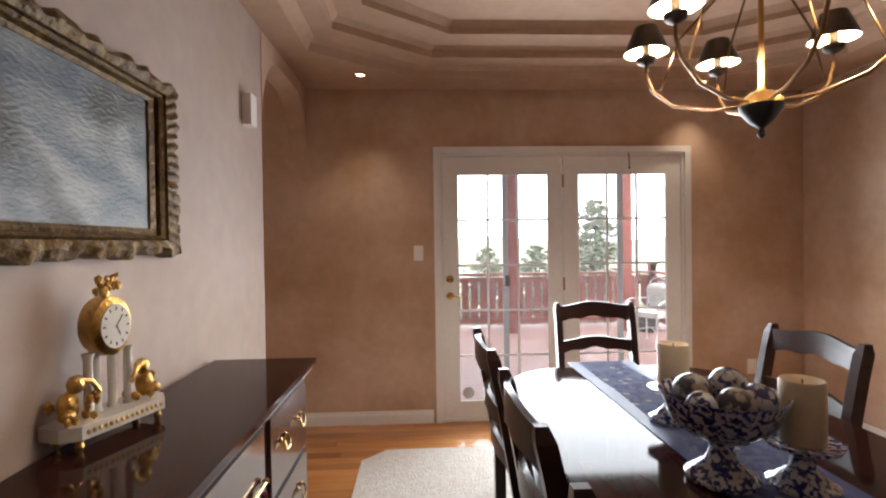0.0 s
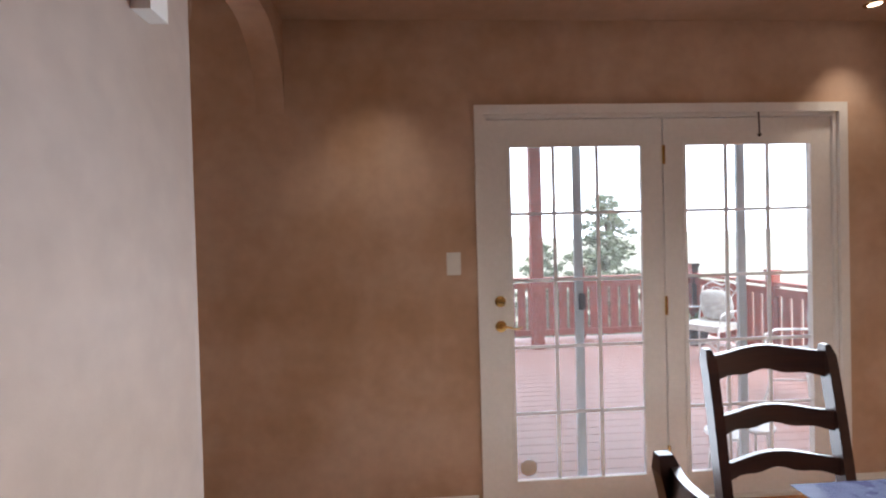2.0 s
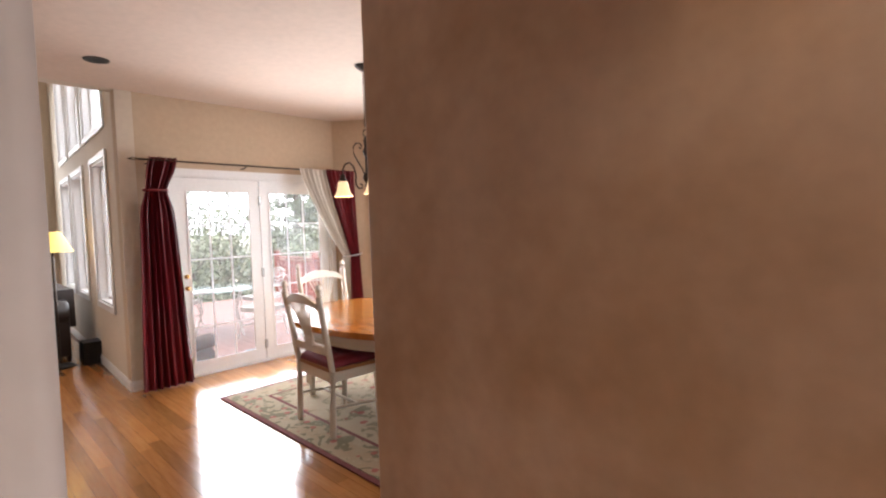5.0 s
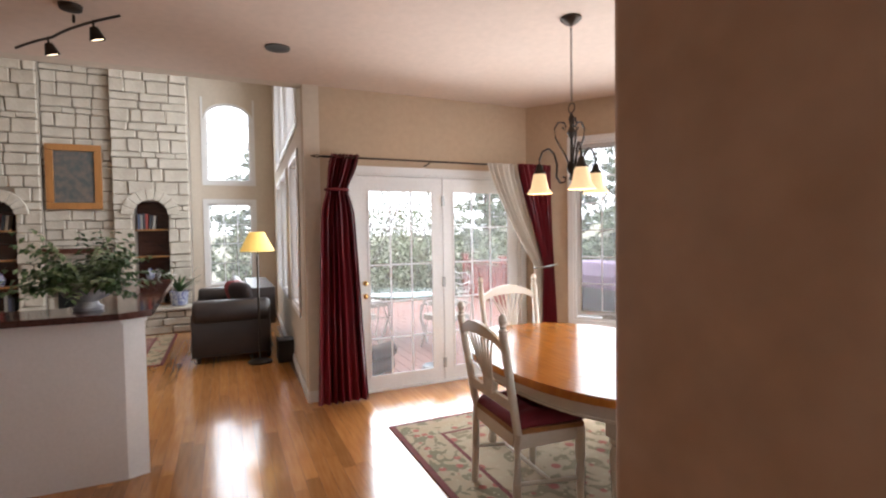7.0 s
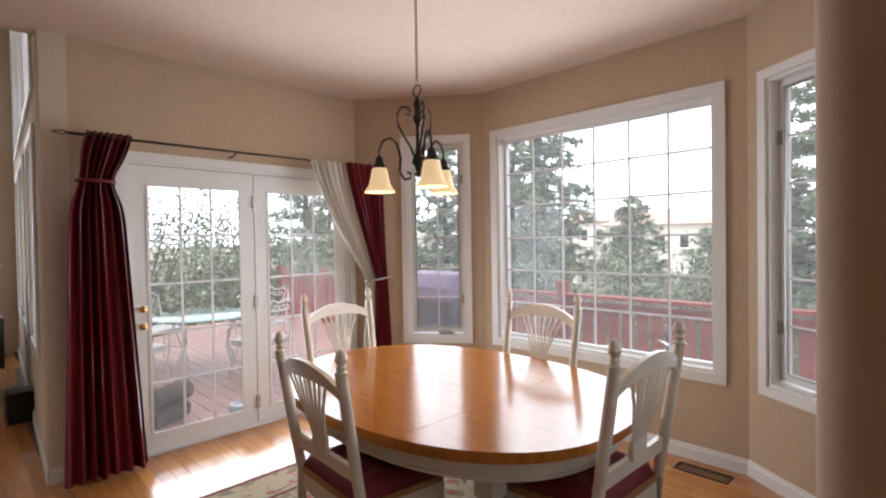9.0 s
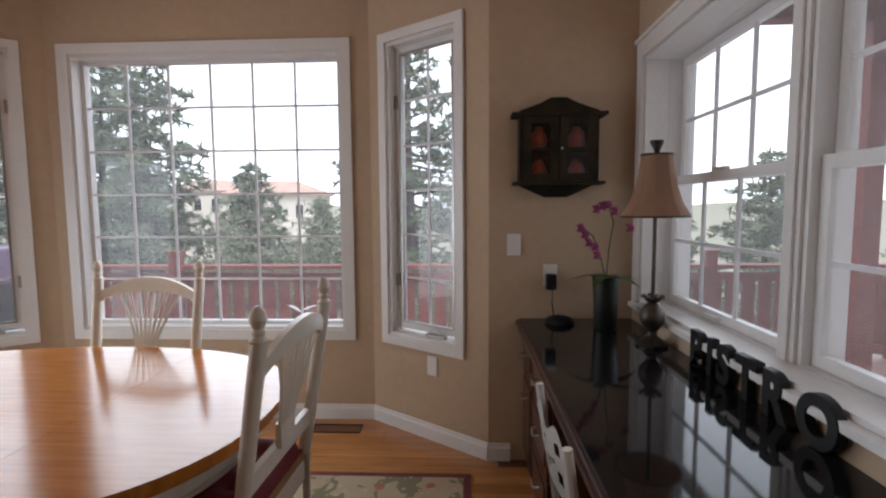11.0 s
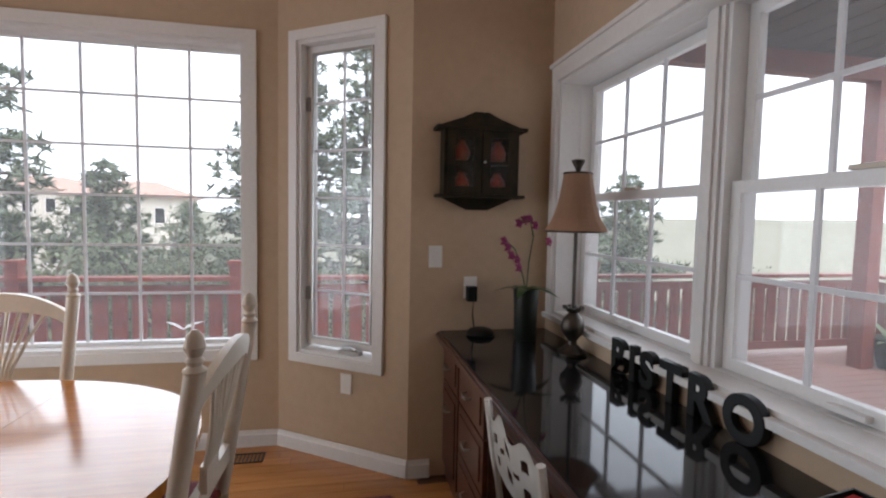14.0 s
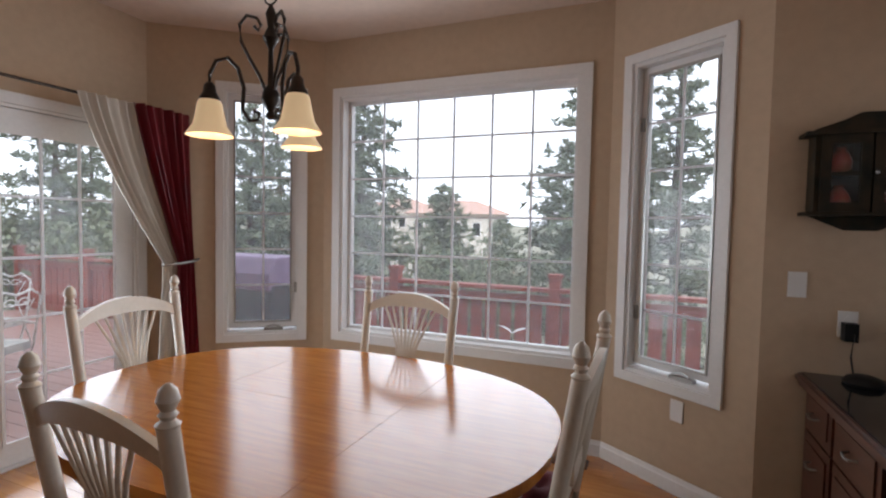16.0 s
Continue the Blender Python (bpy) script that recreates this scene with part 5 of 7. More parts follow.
for k in range(6):
    rot = Matrix.Rotation(radians(18 + 60 * k), 4, "Z")
    bm = bmesh.new()
    tube(bm, [rot @ Vector(p) for p in ((0.05, 0, 0.01), (0.13, 0, 0.015), (0.225, 0, 0.045), (0.285, 0, 0.10), (0.305, 0, 0.155), (0.305, 0, 0.19))], 0.0055, 8)
    part("arm", bm, M_ROD, dc, smooth=True)
    bm = bmesh.new()
    tube(bm, [rot @ Vector(p) for p in ((0.262, 0, 0.10), (0.21, 0, 0.24), (0.10, 0, 0.34), (0.02, 0, 0.42))], 0.0035, 6)
    part("brace", bm, M_ROD, dc, smooth=True)
    q = rot @ Vector((0.305, 0, -0.03))
    bm = bmesh.new()
    lathe(bm, [(0.008, 0.215), (0.026, 0.225), (0.03, 0.24), (0.012, 0.245), (0.011, 0.30)], 14, pose(q.x, q.y, q.z))
    part("candle_cup", bm, M_IRON, dc, smooth=True)
    bm = bmesh.new()
    lathe(bm, [(0.068, 0.255), (0.035, 0.335), (0.034, 0.335), (0.067, 0.255)], 24, pose(q.x, q.y, q.z), cap=False)
    sh = part("shade", bm, M_IRON, dc, "dark brown tapered shade", smooth=True)
    bm = bmesh.new()
    lathe(bm, [(0.064, 0.257), (0.033, 0.333)], 24, pose(q.x, q.y, q.z), cap=False)
    part("lining", bm, M_GLOWSHADE, sh, "glowing cream lining", smooth=True)
    lamp = new("dining_bulb", bpy.data.lights.new("bulb", "POINT"))
    lamp.data.energy, lamp.data.color, lamp.data.shadow_soft_size = 28.0, (1.0, 0.84, 0.68), 0.015
    lamp.matrix_basis = pose(CX + q.x, CY + q.y, CZ + q.z + 0.275)

for ob in [o for o in scene.objects if o not in elsewhere and o.parent is None]:
    ob.matrix_basis = Matrix.Translation((DX, DY, 0)) @ ob.matrix_basis

# french door hardware, screen stiles, sun catcher
bm = bmesh.new()
hx = 1.855 + 0.07
lathe(bm, [(0.03, 0), (0.03, 0.006), (0.012, 0.012)], 18, pose(hx, 0.015, 1.10, 90))
part("deadbolt", bm, M_BRASS, door_dining, smooth=True)
bm = bmesh.new()
lathe(bm, [(0.03, 0), (0.03, 0.006), (0.012, 0.012), (0.01, 0.04)], 18, pose(hx, 0.015, 0.97, 90))
tube(bm, [(hx, -0.03, 0.97), (hx + 0.03, -0.036, 0.972), (hx + 0.07, -0.036, 0.962), (hx + 0.105, -0.034, 0.972)], 0.008, 8, 0.005)
part("lever", bm, M_BRASS, door_dining, smooth=True)
for z in (1.85, 1.05, 0.25):
    bm = bmesh.new()
    tube(bm, [(2.8125, 0.006, z - 0.05), (2.8125, 0.006, z + 0.05)], 0.008, 8)
    part("hinge", bm, M_BRASS, door_dining, smooth=True)
M_SCREEN = material("pale_blue_grey_metal", (0.50, 0.56, 0.60), 0.45, 0.2, scale=10, amount=0.3)
for x in (2.375, 3.30):
    bm = bmesh.new()
    box(bm, x - 0.022, 0.10, 0.02, x + 0.022, 0.12, 2.04)
    part("screen_stile", bm, M_SCREEN, door_dining, "pale blue-grey screen door stile")
bm = bmesh.new()
box(bm, 2.37, 0.085, 1.03, 2.405, 0.0995, 1.12)
part("screen_latch", bm, M_BLACK, door_dining, "black screen latch", bevel=0.006)
sc = thing("sticker", "round grey sticker on the glass door pane", "sticker", DOORWALL)
bm = bmesh.new()
lathe(bm, [(0.045, 0), (0.045, 0.0015)], 24, pose(2.06, 0.0365, 0.21, 90))
part("disc", bm, M_STEEL, sc)
dr = thing("door_hanger", "thin metal hanger over the door head", "hanger", DOORWALL)
bm = bmesh.new()
tube(bm, [(3.33, -0.004, 2.12), (3.33, -0.012, 1.99), (3.33, -0.012, 1.95)], 0.004, 6)
ball(bm, 3.33, -0.012, 1.945, 0.011, sub=1)
part("hook", bm, M_IRON, dr, smooth=True)


# ---- desk ----
DZ = 0.805
top = thing("desk_worktop", "polished black granite desk worktop with a cherry edge", "worktop")
bm = bmesh.new()
box(bm, -1.66, 0.62, DZ - 0.032, XD - 0.003, C_CAB[1] - 0.003, DZ)
part("slab", bm, M_BLACKTOP, top, bevel=0.004)
bm = bmesh.new()
box(bm, -1.672, 0.62, DZ - 0.055, -1.661, C_CAB[1] - 0.003, DZ - 0.004)
box(bm, -1.685, 0.62, DZ - 0.03, -1.672, C_CAB[1] - 0.003, DZ - 0.012)
part("edge_strip", bm, M_CHERRY, top, "moulded cherry edge strip", bevel=0.004)


def cup_pull(parent, x, y, z):
    bm = bmesh.new()
    tube(bm, [(x, y - 0.04, z), (x - 0.022, y - 0.035, z - 0.004), (x - 0.026, y, z - 0.01), (x - 0.022, y + 0.035, z - 0.004), (x, y + 0.04, z)], 0.0055, 8)
    part("pull", bm, M_STEEL, parent, "brushed metal bow pull", smooth=True)


def desk_unit(y0, y1, kind):
    u = thing("desk_cabinet", "cherry wood desk cabinet with %s" % ("stacked drawers" if kind == "drawers" else "a drawer over a door"), "cabinet", group="desk cabinets")
    bm = bmesh.new()
    box(bm, -1.62, y0, 0.0, XD - 0.004, y1, DZ - 0.033)
    part("body", bm, M_CHERRY, u)
    fronts = [(0.10, 0.32), (0.33, 0.55), (0.56, 0.76)] if kind == "drawers" else [(0.10, 0.55), (0.56, 0.76)]
    for k, (a, b) in enumerate(fronts):
        bm = bmesh.new()
        box(bm, -1.64, y0 + 0.012, a, -1.6202, y1 - 0.012, b)
        box(bm, -1.646, y0 + 0.05, a + 0.04, -1.6401, y1 - 0.05, b - 0.04)
        f = part("door" if kind != "drawers" and k == 0 else "drawer", bm, M_CHERRY, u, bevel=0.004)
        cup_pull(f, -1.646, (y0 + y1) / 2, (a + b) / 2 + (0.12 if b - a > 0.3 else 0.0))
    return u


desk_unit(2.74, 3.095, "door")
desk_unit(2.30, 2.735, "drawers")
desk_unit(0.62, 0.905, "drawers")
desk_unit(0.91, 1.20, "drawers")
bm = bmesh.new()
box(bm, -1.61, 1.205, 0.66, XD - 0.1, 2.295, DZ - 0.033)
pd = solid("desk_pencil_drawer", bm, M_CHERRY, "shallow cherry drawer across the desk kneehole", "drawer", bevel=0.004)

# white pierced chair at the desk
M_WHITECHAIR = material("white_painted_iron", (0.72, 0.70, 0.66), 0.5, second=(0.60, 0.57, 0.52), scale=14, amount=0.7)
wc = thing("desk_chair", "white painted chair with a pierced scalloped back", "chair", pose(-1.62, 1.79, 0, 0, 0, -90))
bm = bmesh.new()
NX, NZ = 26, 13
verts = {}
for i in range(NX + 1):
    for k in range(NZ + 1):
        u, v = -1 + 2 * i / NX, k / NZ
        top = 0.855 + 0.02 * math.cos(u * math.pi * 3) - 0.02 * abs(u)
        verts[i, k] = bm.verts.new((u * 0.225, -0.07 - 0.03 * (1 - u * u) - 0.03 * v, 0.66 + (top - 0.66) * v))
for i in range(NX):
    for k in range(NZ):
        hole = (i % 6 in (2, 3)) and (k in (3, 4, 8, 9)) and 1 < i < NX - 2
        hole = hole or ((i + 3) % 6 in (2, 3) and k in (6,) and 2 < i < NX - 3)
        if not hole:
            bm.faces.new((verts[i, k], verts[i + 1, k], verts[i + 1, k + 1], verts[i, k + 1]))
bmesh.ops.solidify(bm, geom=bm.faces[:], thickness=0.012)
part("backrest", bm, M_WHITECHAIR, wc, "pierced scalloped back panel", smooth=True)
for x in (-0.215, 0.215):
    bm = bmesh.new()
    tube(bm, [(x, -0.06, 0.0), (x, -0.04, 0.44), (x, -0.075, 0.66), (x, -0.1, 0.84)], 0.013, 8)
    part("back_post", bm, M_WHITECHAIR, wc, smooth=True)
    bm = bmesh.new()
    tube(bm, [(x, 0.34, 0.0), (x * 0.95, 0.32, 0.44)], 0.013, 8)
    part("front_leg", bm, M_WHITECHAIR, wc, smooth=True)
bm = bmesh.new()
prism(bm, rounded_rect(0.21, 0.2, 0.04, 5), 0.435, 0.46, pose(0, 0.14, 0))
part("seat", bm, M_BLACK, wc, "dark seat pad", bevel=0.008)

# table lamp
M_LAMPSHADE = material("peach_silk_shade", (0.52, 0.33, 0.22), 0.8, second=(0.46, 0.28, 0.18), scale=8, amount=0.5)
M_PEWTER = material("aged_pewter", (0.10, 0.085, 0.07), 0.38, 0.8, second=(0.05, 0.04, 0.035), scale=20, amount=0.8)
tl = thing("table_lamp", "slim dark table lamp with a peach bell shade on the desk", "lamp", pose(-1.15, 2.58, DZ) @ Matrix.Diagonal((1.08, 1.08, 1.115, 1)))
bm = bmesh.new()
lathe(bm, [(0.06, 0), (0.062, 0.012), (0.045, 0.02), (0.02, 0.04), (0.018, 0.055), (0.045, 0.09), (0.05, 0.115), (0.04, 0.145), (0.018, 0.17), (0.03, 0.185)], 24)
part("base", bm, M_PEWTER, tl, smooth=True)
for k in range(8):
    a = k * math.pi / 4
    bm = bmesh.new()
    tube(bm, [(0.02 * math.cos(a), 0.02 * math.sin(a), 0.175), (0.035 * math.cos(a), 0.035 * math.sin(a), 0.195), (0.045 * math.cos(a), 0.045 * math.sin(a), 0.19)], 0.006, 6)
    part("leaf_collar", bm, M_PEWTER, tl, smooth=True)
bm = bmesh.new()
tube(bm, [(0, 0, 0.18), (0, 0, 0.55)], 0.008, 10)
part("stem", bm, M_PEWTER, tl, smooth=True)
bm = bmesh.new()
prof = [(0.125, 0.50), (0.095, 0.55), (0.075, 0.61), (0.062, 0.68), (0.055, 0.73)]
rings = [[bm.verts.new((r * (1 + 0.04 * (k % 2)) * math.cos(k * math.pi / 8), r * (1 + 0.04 * (k % 2)) * math.sin(k * math.pi / 8), z)) for k in range(16)] for r, z in prof]
for a, b in zip(rings, rings[1:]):
    for k in range(16):
        bm.faces.new((a[k], a[(k + 1) % 16], b[(k + 1) % 16], b[k]))
bmesh.ops.solidify(bm, geom=bm.faces[:], thickness=0.003)
part("shade", bm, M_LAMPSHADE, tl, "peach fabric panelled shade")
for r, z in ((0.128, 0.50), (0.058, 0.732)):
    bm = bmesh.new()
    tube(bm, [(r * math.cos(k * math.pi / 12), r * math.sin(k * math.pi / 12), z) for k in range(25)], 0.004, 6)
    part("piping", bm, M_PEWTER, tl, smooth=True)
bm = bmesh.new()
lathe(bm, [(0.01, 0.735), (0.012, 0.75), (0.026, 0.775), (0.028, 0.785), (0.012, 0.787)], 16)
part("finial", bm, M_PEWTER, tl, smooth=True)

# orchid
orc = thing("orchid", "magenta orchid with two stems in a dark pot on the desk", "plant", pose(-1.27, 2.86, DZ))
bm = bmesh.new()
lathe(bm, [(0.05, 0), (0.055, 0.01), (0.06, 0.16), (0.065, 0.26), (0.058, 0.26), (0.05, 0.2)], 20)
part("pot", bm, material("dark_green_glaze", (0.008, 0.012, 0.008), 0.4, scale=8, amount=0.6), orc, smooth=True)
M_PETAL = material("magenta_petal", (0.22, 0.008, 0.08), 0.6, second=(0.30, 0.02, 0.12), scale=30, amount=0.8)


def leaf(bm, m, ln, wd, bend=0.3, n=5):
    rows = []
    for i in range(n + 1):
        u = i / n
        w = wd * math.sin(math.pi * (0.08 + 0.9 * u)) * (1 - 0.2 * u)
        z = -bend * ln * u * u
        rows.append([bm.verts.new(m @ Vector((ln * u, s * w, z + 0.15 * w * abs(s)))) for s in (-1, 0, 1)])
    for a, b in zip(rows, rows[1:]):
        for i in range(2):
            bm.faces.new((a[i], a[i + 1], b[i + 1], b[i]))


for k in range(5):
    bm = bmesh.new()
    leaf(bm, pose(0, 0, 0.25, 0, -25, k * 72 + 20), 0.16, 0.03, 0.6)
    part("leaf", bm, M_LEAF, orc, smooth=True)
for pts, fl in (([(0, 0, 0.24), (0.01, 0, 0.4), (0.03, 0, 0.52), (0.0, -0.03, 0.60), (-0.05, -0.04, 0.60)], [(0.0, -0.03, 0.61), (-0.03, -0.035, 0.605), (-0.06, -0.04, 0.59), (0.03, -0.03, 0.58), (0.1, -0.04, 0.50)]),
                ([(0, 0, 0.24), (-0.03, 0, 0.36), (-0.07, -0.01, 0.46), (-0.12, -0.02, 0.50)], [(-0.13, -0.03, 0.50), (-0.11, -0.03, 0.47), (-0.09, -0.03, 0.43), (-0.06, -0.03, 0.41), (-0.05, -0.03, 0.37)])):
    bm = bmesh.new()
    tube(bm, pts, 0.0035, 6)
    part("stem", bm, M_LEAF, orc, smooth=True)
    for f in fl:
        bm = bmesh.new()
        for k in range(5):
            leaf(bm, pose(*f, 80, 0, 25) @ pose(0, 0, 0, 0, 0, k * 72), 0.028, 0.013, 0.3, 3)
        ball(bm, f[0], f[1] - 0.008, f[2], 0.006, sub=1)
        part("blossom", bm, M_PETAL, orc, smooth=True)
dish = thing("phone", "black phone base with a glossy cradle on the desk", "phone", pose(-1.47, 2.98, DZ))
bm = bmesh.new()
lathe(bm, [(0.07, 0), (0.075, 0.01), (0.06, 0.03), (0.03, 0.04)], 20)
part("base", bm, M_BLACK, dish, smooth=True)
bm = bmesh.new()
tube(bm, [(-0.02, 0.055, 0.03), (-0.03, 0.06, 0.1), (-0.02, 0.06, 0.2)], 0.004, 6)
part("cord", bm, M_BLACK, dish, smooth=True)

# letters
letters = thing("letter_sign", "freestanding black wooden letters on the desk", "sign", pose(-1.085, 2.335, DZ + 0.0005, 0, 0, -90))
xx = 0.0
for chx in "BISTRO":
    cu = bpy.data.curves.new("letter", "FONT")
    cu.body, cu.size, cu.extrude, cu.bevel_depth, cu.offset = chx, 0.175, 0.012, 0.002, 0.006
    tmp = bpy.data.objects.new("tmp", cu)
    scene.collection.objects.link(tmp)
    me = bpy.data.meshes.new_from_object(tmp.evaluated_get(bpy.context.evaluated_depsgraph_get()))
    bpy.data.objects.remove(tmp)
    xs = [v.co.x for v in me.vertices]
    me.transform(Matrix.Translation((-min(xs), -min(v.co.y for v in me.vertices), 0)))
    me.materials.clear()
    me.materials.append(M_BLACK)
    ob = new("letter", me)
    ob.parent = letters
    ob.matrix_basis = pose(xx, 0, 0, 90)
    xx += max(xs) - min(xs) + 0.031

# stationery
tray = thing("note_tray", "black pierced metal tray holding red and coloured notes", "note holder", pose(-1.25, 1.21, DZ, 0, 0, 10))
for a in ((-0.06, -0.06, 0.06, -0.056), (-0.06, 0.056, 0.06, 0.06), (-0.06, -0.056, -0.056, 0.056), (0.056, -0.056, 0.06, 0.056)):
    for z0, z1 in ((0.0, 0.02), (0.04, 0.055), (0.085, 0.1)):
        bm = bmesh.new()
        box(bm, a[0], a[1], z0, a[2], a[3], z1)
        part("rail", bm, M_BLACK, tray)
    bm = bmesh.new()
    n = 6
    for i in range(n + 1):
        x = a[0] + (a[2] - a[0] - 0.004) * i / n if a[2] - a[0] > 0.02 else a[0]
        y = a[1] + (a[3] - a[1] - 0.004) * i / n if a[3] - a[1] > 0.02 else a[1]
        box(bm, x, y, 0.019, x + 0.004, y + 0.004, 0.087)
    part("grating", bm, M_BLACK, tray)
for i, (c, h) in enumerate((((0.05, 0.12, 0.30), 0.02), ((0.45, 0.35, 0.05), 0.02), ((0.06, 0.25, 0.12), 0.02), ((0.55, 0.03, 0.03), 0.03))):
    bm = bmesh.new()
    z = 0.002 + 0.0205 * i
    box(bm, -0.05, -0.05, z, 0.05, 0.05, z + h)
    solid("note_pad", bm, material("paper", c, 0.8, scale=30, amount=0.3), "block of coloured note paper in the tray", "note pad", "note pads", m=pose(-1.25, 1.21, DZ, 0, 0, 10 + i))
M_CRYSTAL = material("smoky_cut_glass", (0.05, 0.045, 0.06), 0.08, second=(0.2, 0.18, 0.2), scale=40, amount=0.8, coat=0.6)
for x, y in ((-1.24, 1.12), (-1.17, 1.03)):
    cp = thing("pencil_cup", "dark cut-glass cup filled with pens", "pencil cup", pose(x, y, DZ), "pencil cups")
    bm = bmesh.new()
    lathe(bm, [(0.04, 0), (0.042, 0.01), (0.048, 0.09), (0.05, 0.1), (0.044, 0.1), (0.038, 0.02), (0.001, 0.015)], 14)
    part("cup", bm, M_CRYSTAL, cp)
random.seed(9)
for i in range(12):
    x, y = ((-1.24, 1.12), (-1.17, 1.03))[i % 2]
    a = random.uniform(0, 6.28)
    col = random.choice(((0.02, 0.02, 0.02), (0.03, 0.08, 0.35), (0.4, 0.03, 0.03), (0.5, 0.5, 0.48), (0.45, 0.36, 0.05)))
    bm = bmesh.new()
    tube(bm, [(x + 0.012 * math.cos(a), y + 0.012 * math.sin(a), DZ + 0.02), (x + 0.04 * math.cos(a), y + 0.04 * math.sin(a), DZ + random.uniform(0.115, 0.15))], 0.004, 7)
    solid("pen", bm, material("pen_plastic", col, 0.35, scale=20, amount=0.2), "slim pen standing in the glass cup", "pen", "pens", smooth=True)
sz = thing("scissors", "scissors with orange handles standing in the cup", "scissors", pose(-1.235, 1.115, DZ + 0.055, 0, 12, 60) @ Matrix.Scale(0.8, 4))
M_ORANGE = material("orange_plastic", (0.62, 0.13, 0.02), 0.35, scale=10, amount=0.2)
for s in (-1, 1):
    bm = bmesh.new()
    tube(bm, [(s * 0.028 + 0.022 * math.cos(a), 0, 0.085 + 0.036 * math.sin(a) + s * 0.008) for a in [k * math.pi / 8 for k in range(17)]], 0.006, 8)
    part("handle", bm, M_ORANGE, sz, "orange finger loop", smooth=True)
    bm = bmesh.new()
    box(bm, s * 0.006 - 0.005, -0.0015 + s * 0.002, -0.06, s * 0.006 + 0.005, 0.0005 + s * 0.002, 0.05)
    part("blade", bm, M_STEEL, sz)
stp = thing("stapler", "black stapler standing upright behind the cup", "stapler", pose(-1.19, 1.11, DZ + 0.03, 15, 0, 30))
bm = bmesh.new()
box(bm, -0.012, -0.015, 0, 0.012, 0.015, 0.145)
part("body", bm, M_BLACK, stp, bevel=0.008)

# wall cabinet
hc = thing("wall_cabinet", "small dark hanging cabinet with glass doors and a pediment", "wall cabinet", pose(-1.48, C_CAB[1] - 0.001, 1.70) @ Matrix.Scale(0.97, 4))
M_OLDWOOD = material("distressed_black_green_wood", (0.012, 0.011, 0.006), 0.65, second=(0.045, 0.028, 0.012), scale=10, amount=0.9, spec=0.2)
bm = bmesh.new()
box(bm, -0.205, -0.01, -0.17, 0.205, -0.002, 0.17)
part("back_panel", bm, M_OLDWOOD, hc)
for x in (-0.205, 0.187):
    bm = bmesh.new()
    box(bm, x, -0.11, -0.17, x + 0.018, -0.0101, 0.17)
    part("side_panel", bm, M_OLDWOOD, hc)
for z, w in ((-0.186, 0.235), (0.17, 0.245)):
    bm = bmesh.new()
    box(bm, -w, -0.135, z, w, -0.002, z + 0.016)
    part("shelf_moulding", bm, M_OLDWOOD, hc, bevel=0.005)
bm = bmesh.new()
box(bm, -0.186, -0.09, -0.008, 0.186, -0.011, 0.0)
part("shelf", bm, M_OLDWOOD, hc)
bm = bmesh.new()
prism(bm, [(-0.225, 0.186), (0.225, 0.186), (0.2, 0.2), (0.1, 0.235), (0.04, 0.265), (-0.04, 0.265), (-0.1, 0.235), (-0.2, 0.2)], -0.1, -0.085, Matrix(((1, 0, 0, 0), (0, 0, 1, 0), (0, 1, 0, 0), (0, 0, 0, 1))))
part("pediment", bm, M_OLDWOOD, hc, bevel=0.003)
bm = bmesh.new()
prism(bm, [(-0.2, -0.187), (0.2, -0.187), (0.15, -0.21), (0.06, -0.25), (-0.06, -0.25), (-0.15, -0.21)], -0.03, -0.012, Matrix(((1, 0, 0, 0), (0, 0, 1, 0), (0, 1, 0, 0), (0, 0, 0, 1))))
part("apron", bm, M_OLDWOOD, hc, bevel=0.003)
for s in (-1, 1):
    bm = bmesh.new()
    ring(bm, min(s * 0.004, s * 0.186), -0.168, max(s * 0.004, s * 0.186), 0.168, 0.04, -0.122, -0.111)
    dd = part("door", bm, M_OLDWOOD, hc, bevel=0.003)
    pane(dd, min(s * 0.04, s * 0.15), -0.13, max(s * 0.04, s * 0.15), 0.13, -0.116)
    bm = bmesh.new()
    box(bm, min(s * 0.042, s * 0.148), -0.124, -0.005, max(s * 0.042, s * 0.148), -0.114, 0.005)
    part("glazing_bar", bm, M_OLDWOOD, dd)
bm = bmesh.new()
ball(bm, 0.012, -0.13, 0.0, 0.009, sub=1)
part("knob", bm, M_STEEL, hc, smooth=True)
for x, z in ((-0.1, -0.165), (0.1, -0.165), (-0.1, 0.004), (0.1, 0.004)):
    bm = bmesh.new()
    lathe(bm, [(0.018, 0), (0.04, 0.02), (0.044, 0.05), (0.03, 0.085), (0.016, 0.1), (0.02, 0.11)], 14)
    solid("red_jar", bm, material("red_glaze", (0.34, 0.03, 0.015), 0.3, second=(0.2, 0.10, 0.03), scale=20, amount=0.7), "small red glazed jar inside the hanging cabinet", "jar", "jars in the cabinet", m=pose(-1.48 + x * 0.97, C_CAB[1] - 0.06, 1.70 + z * 0.97), smooth=True)


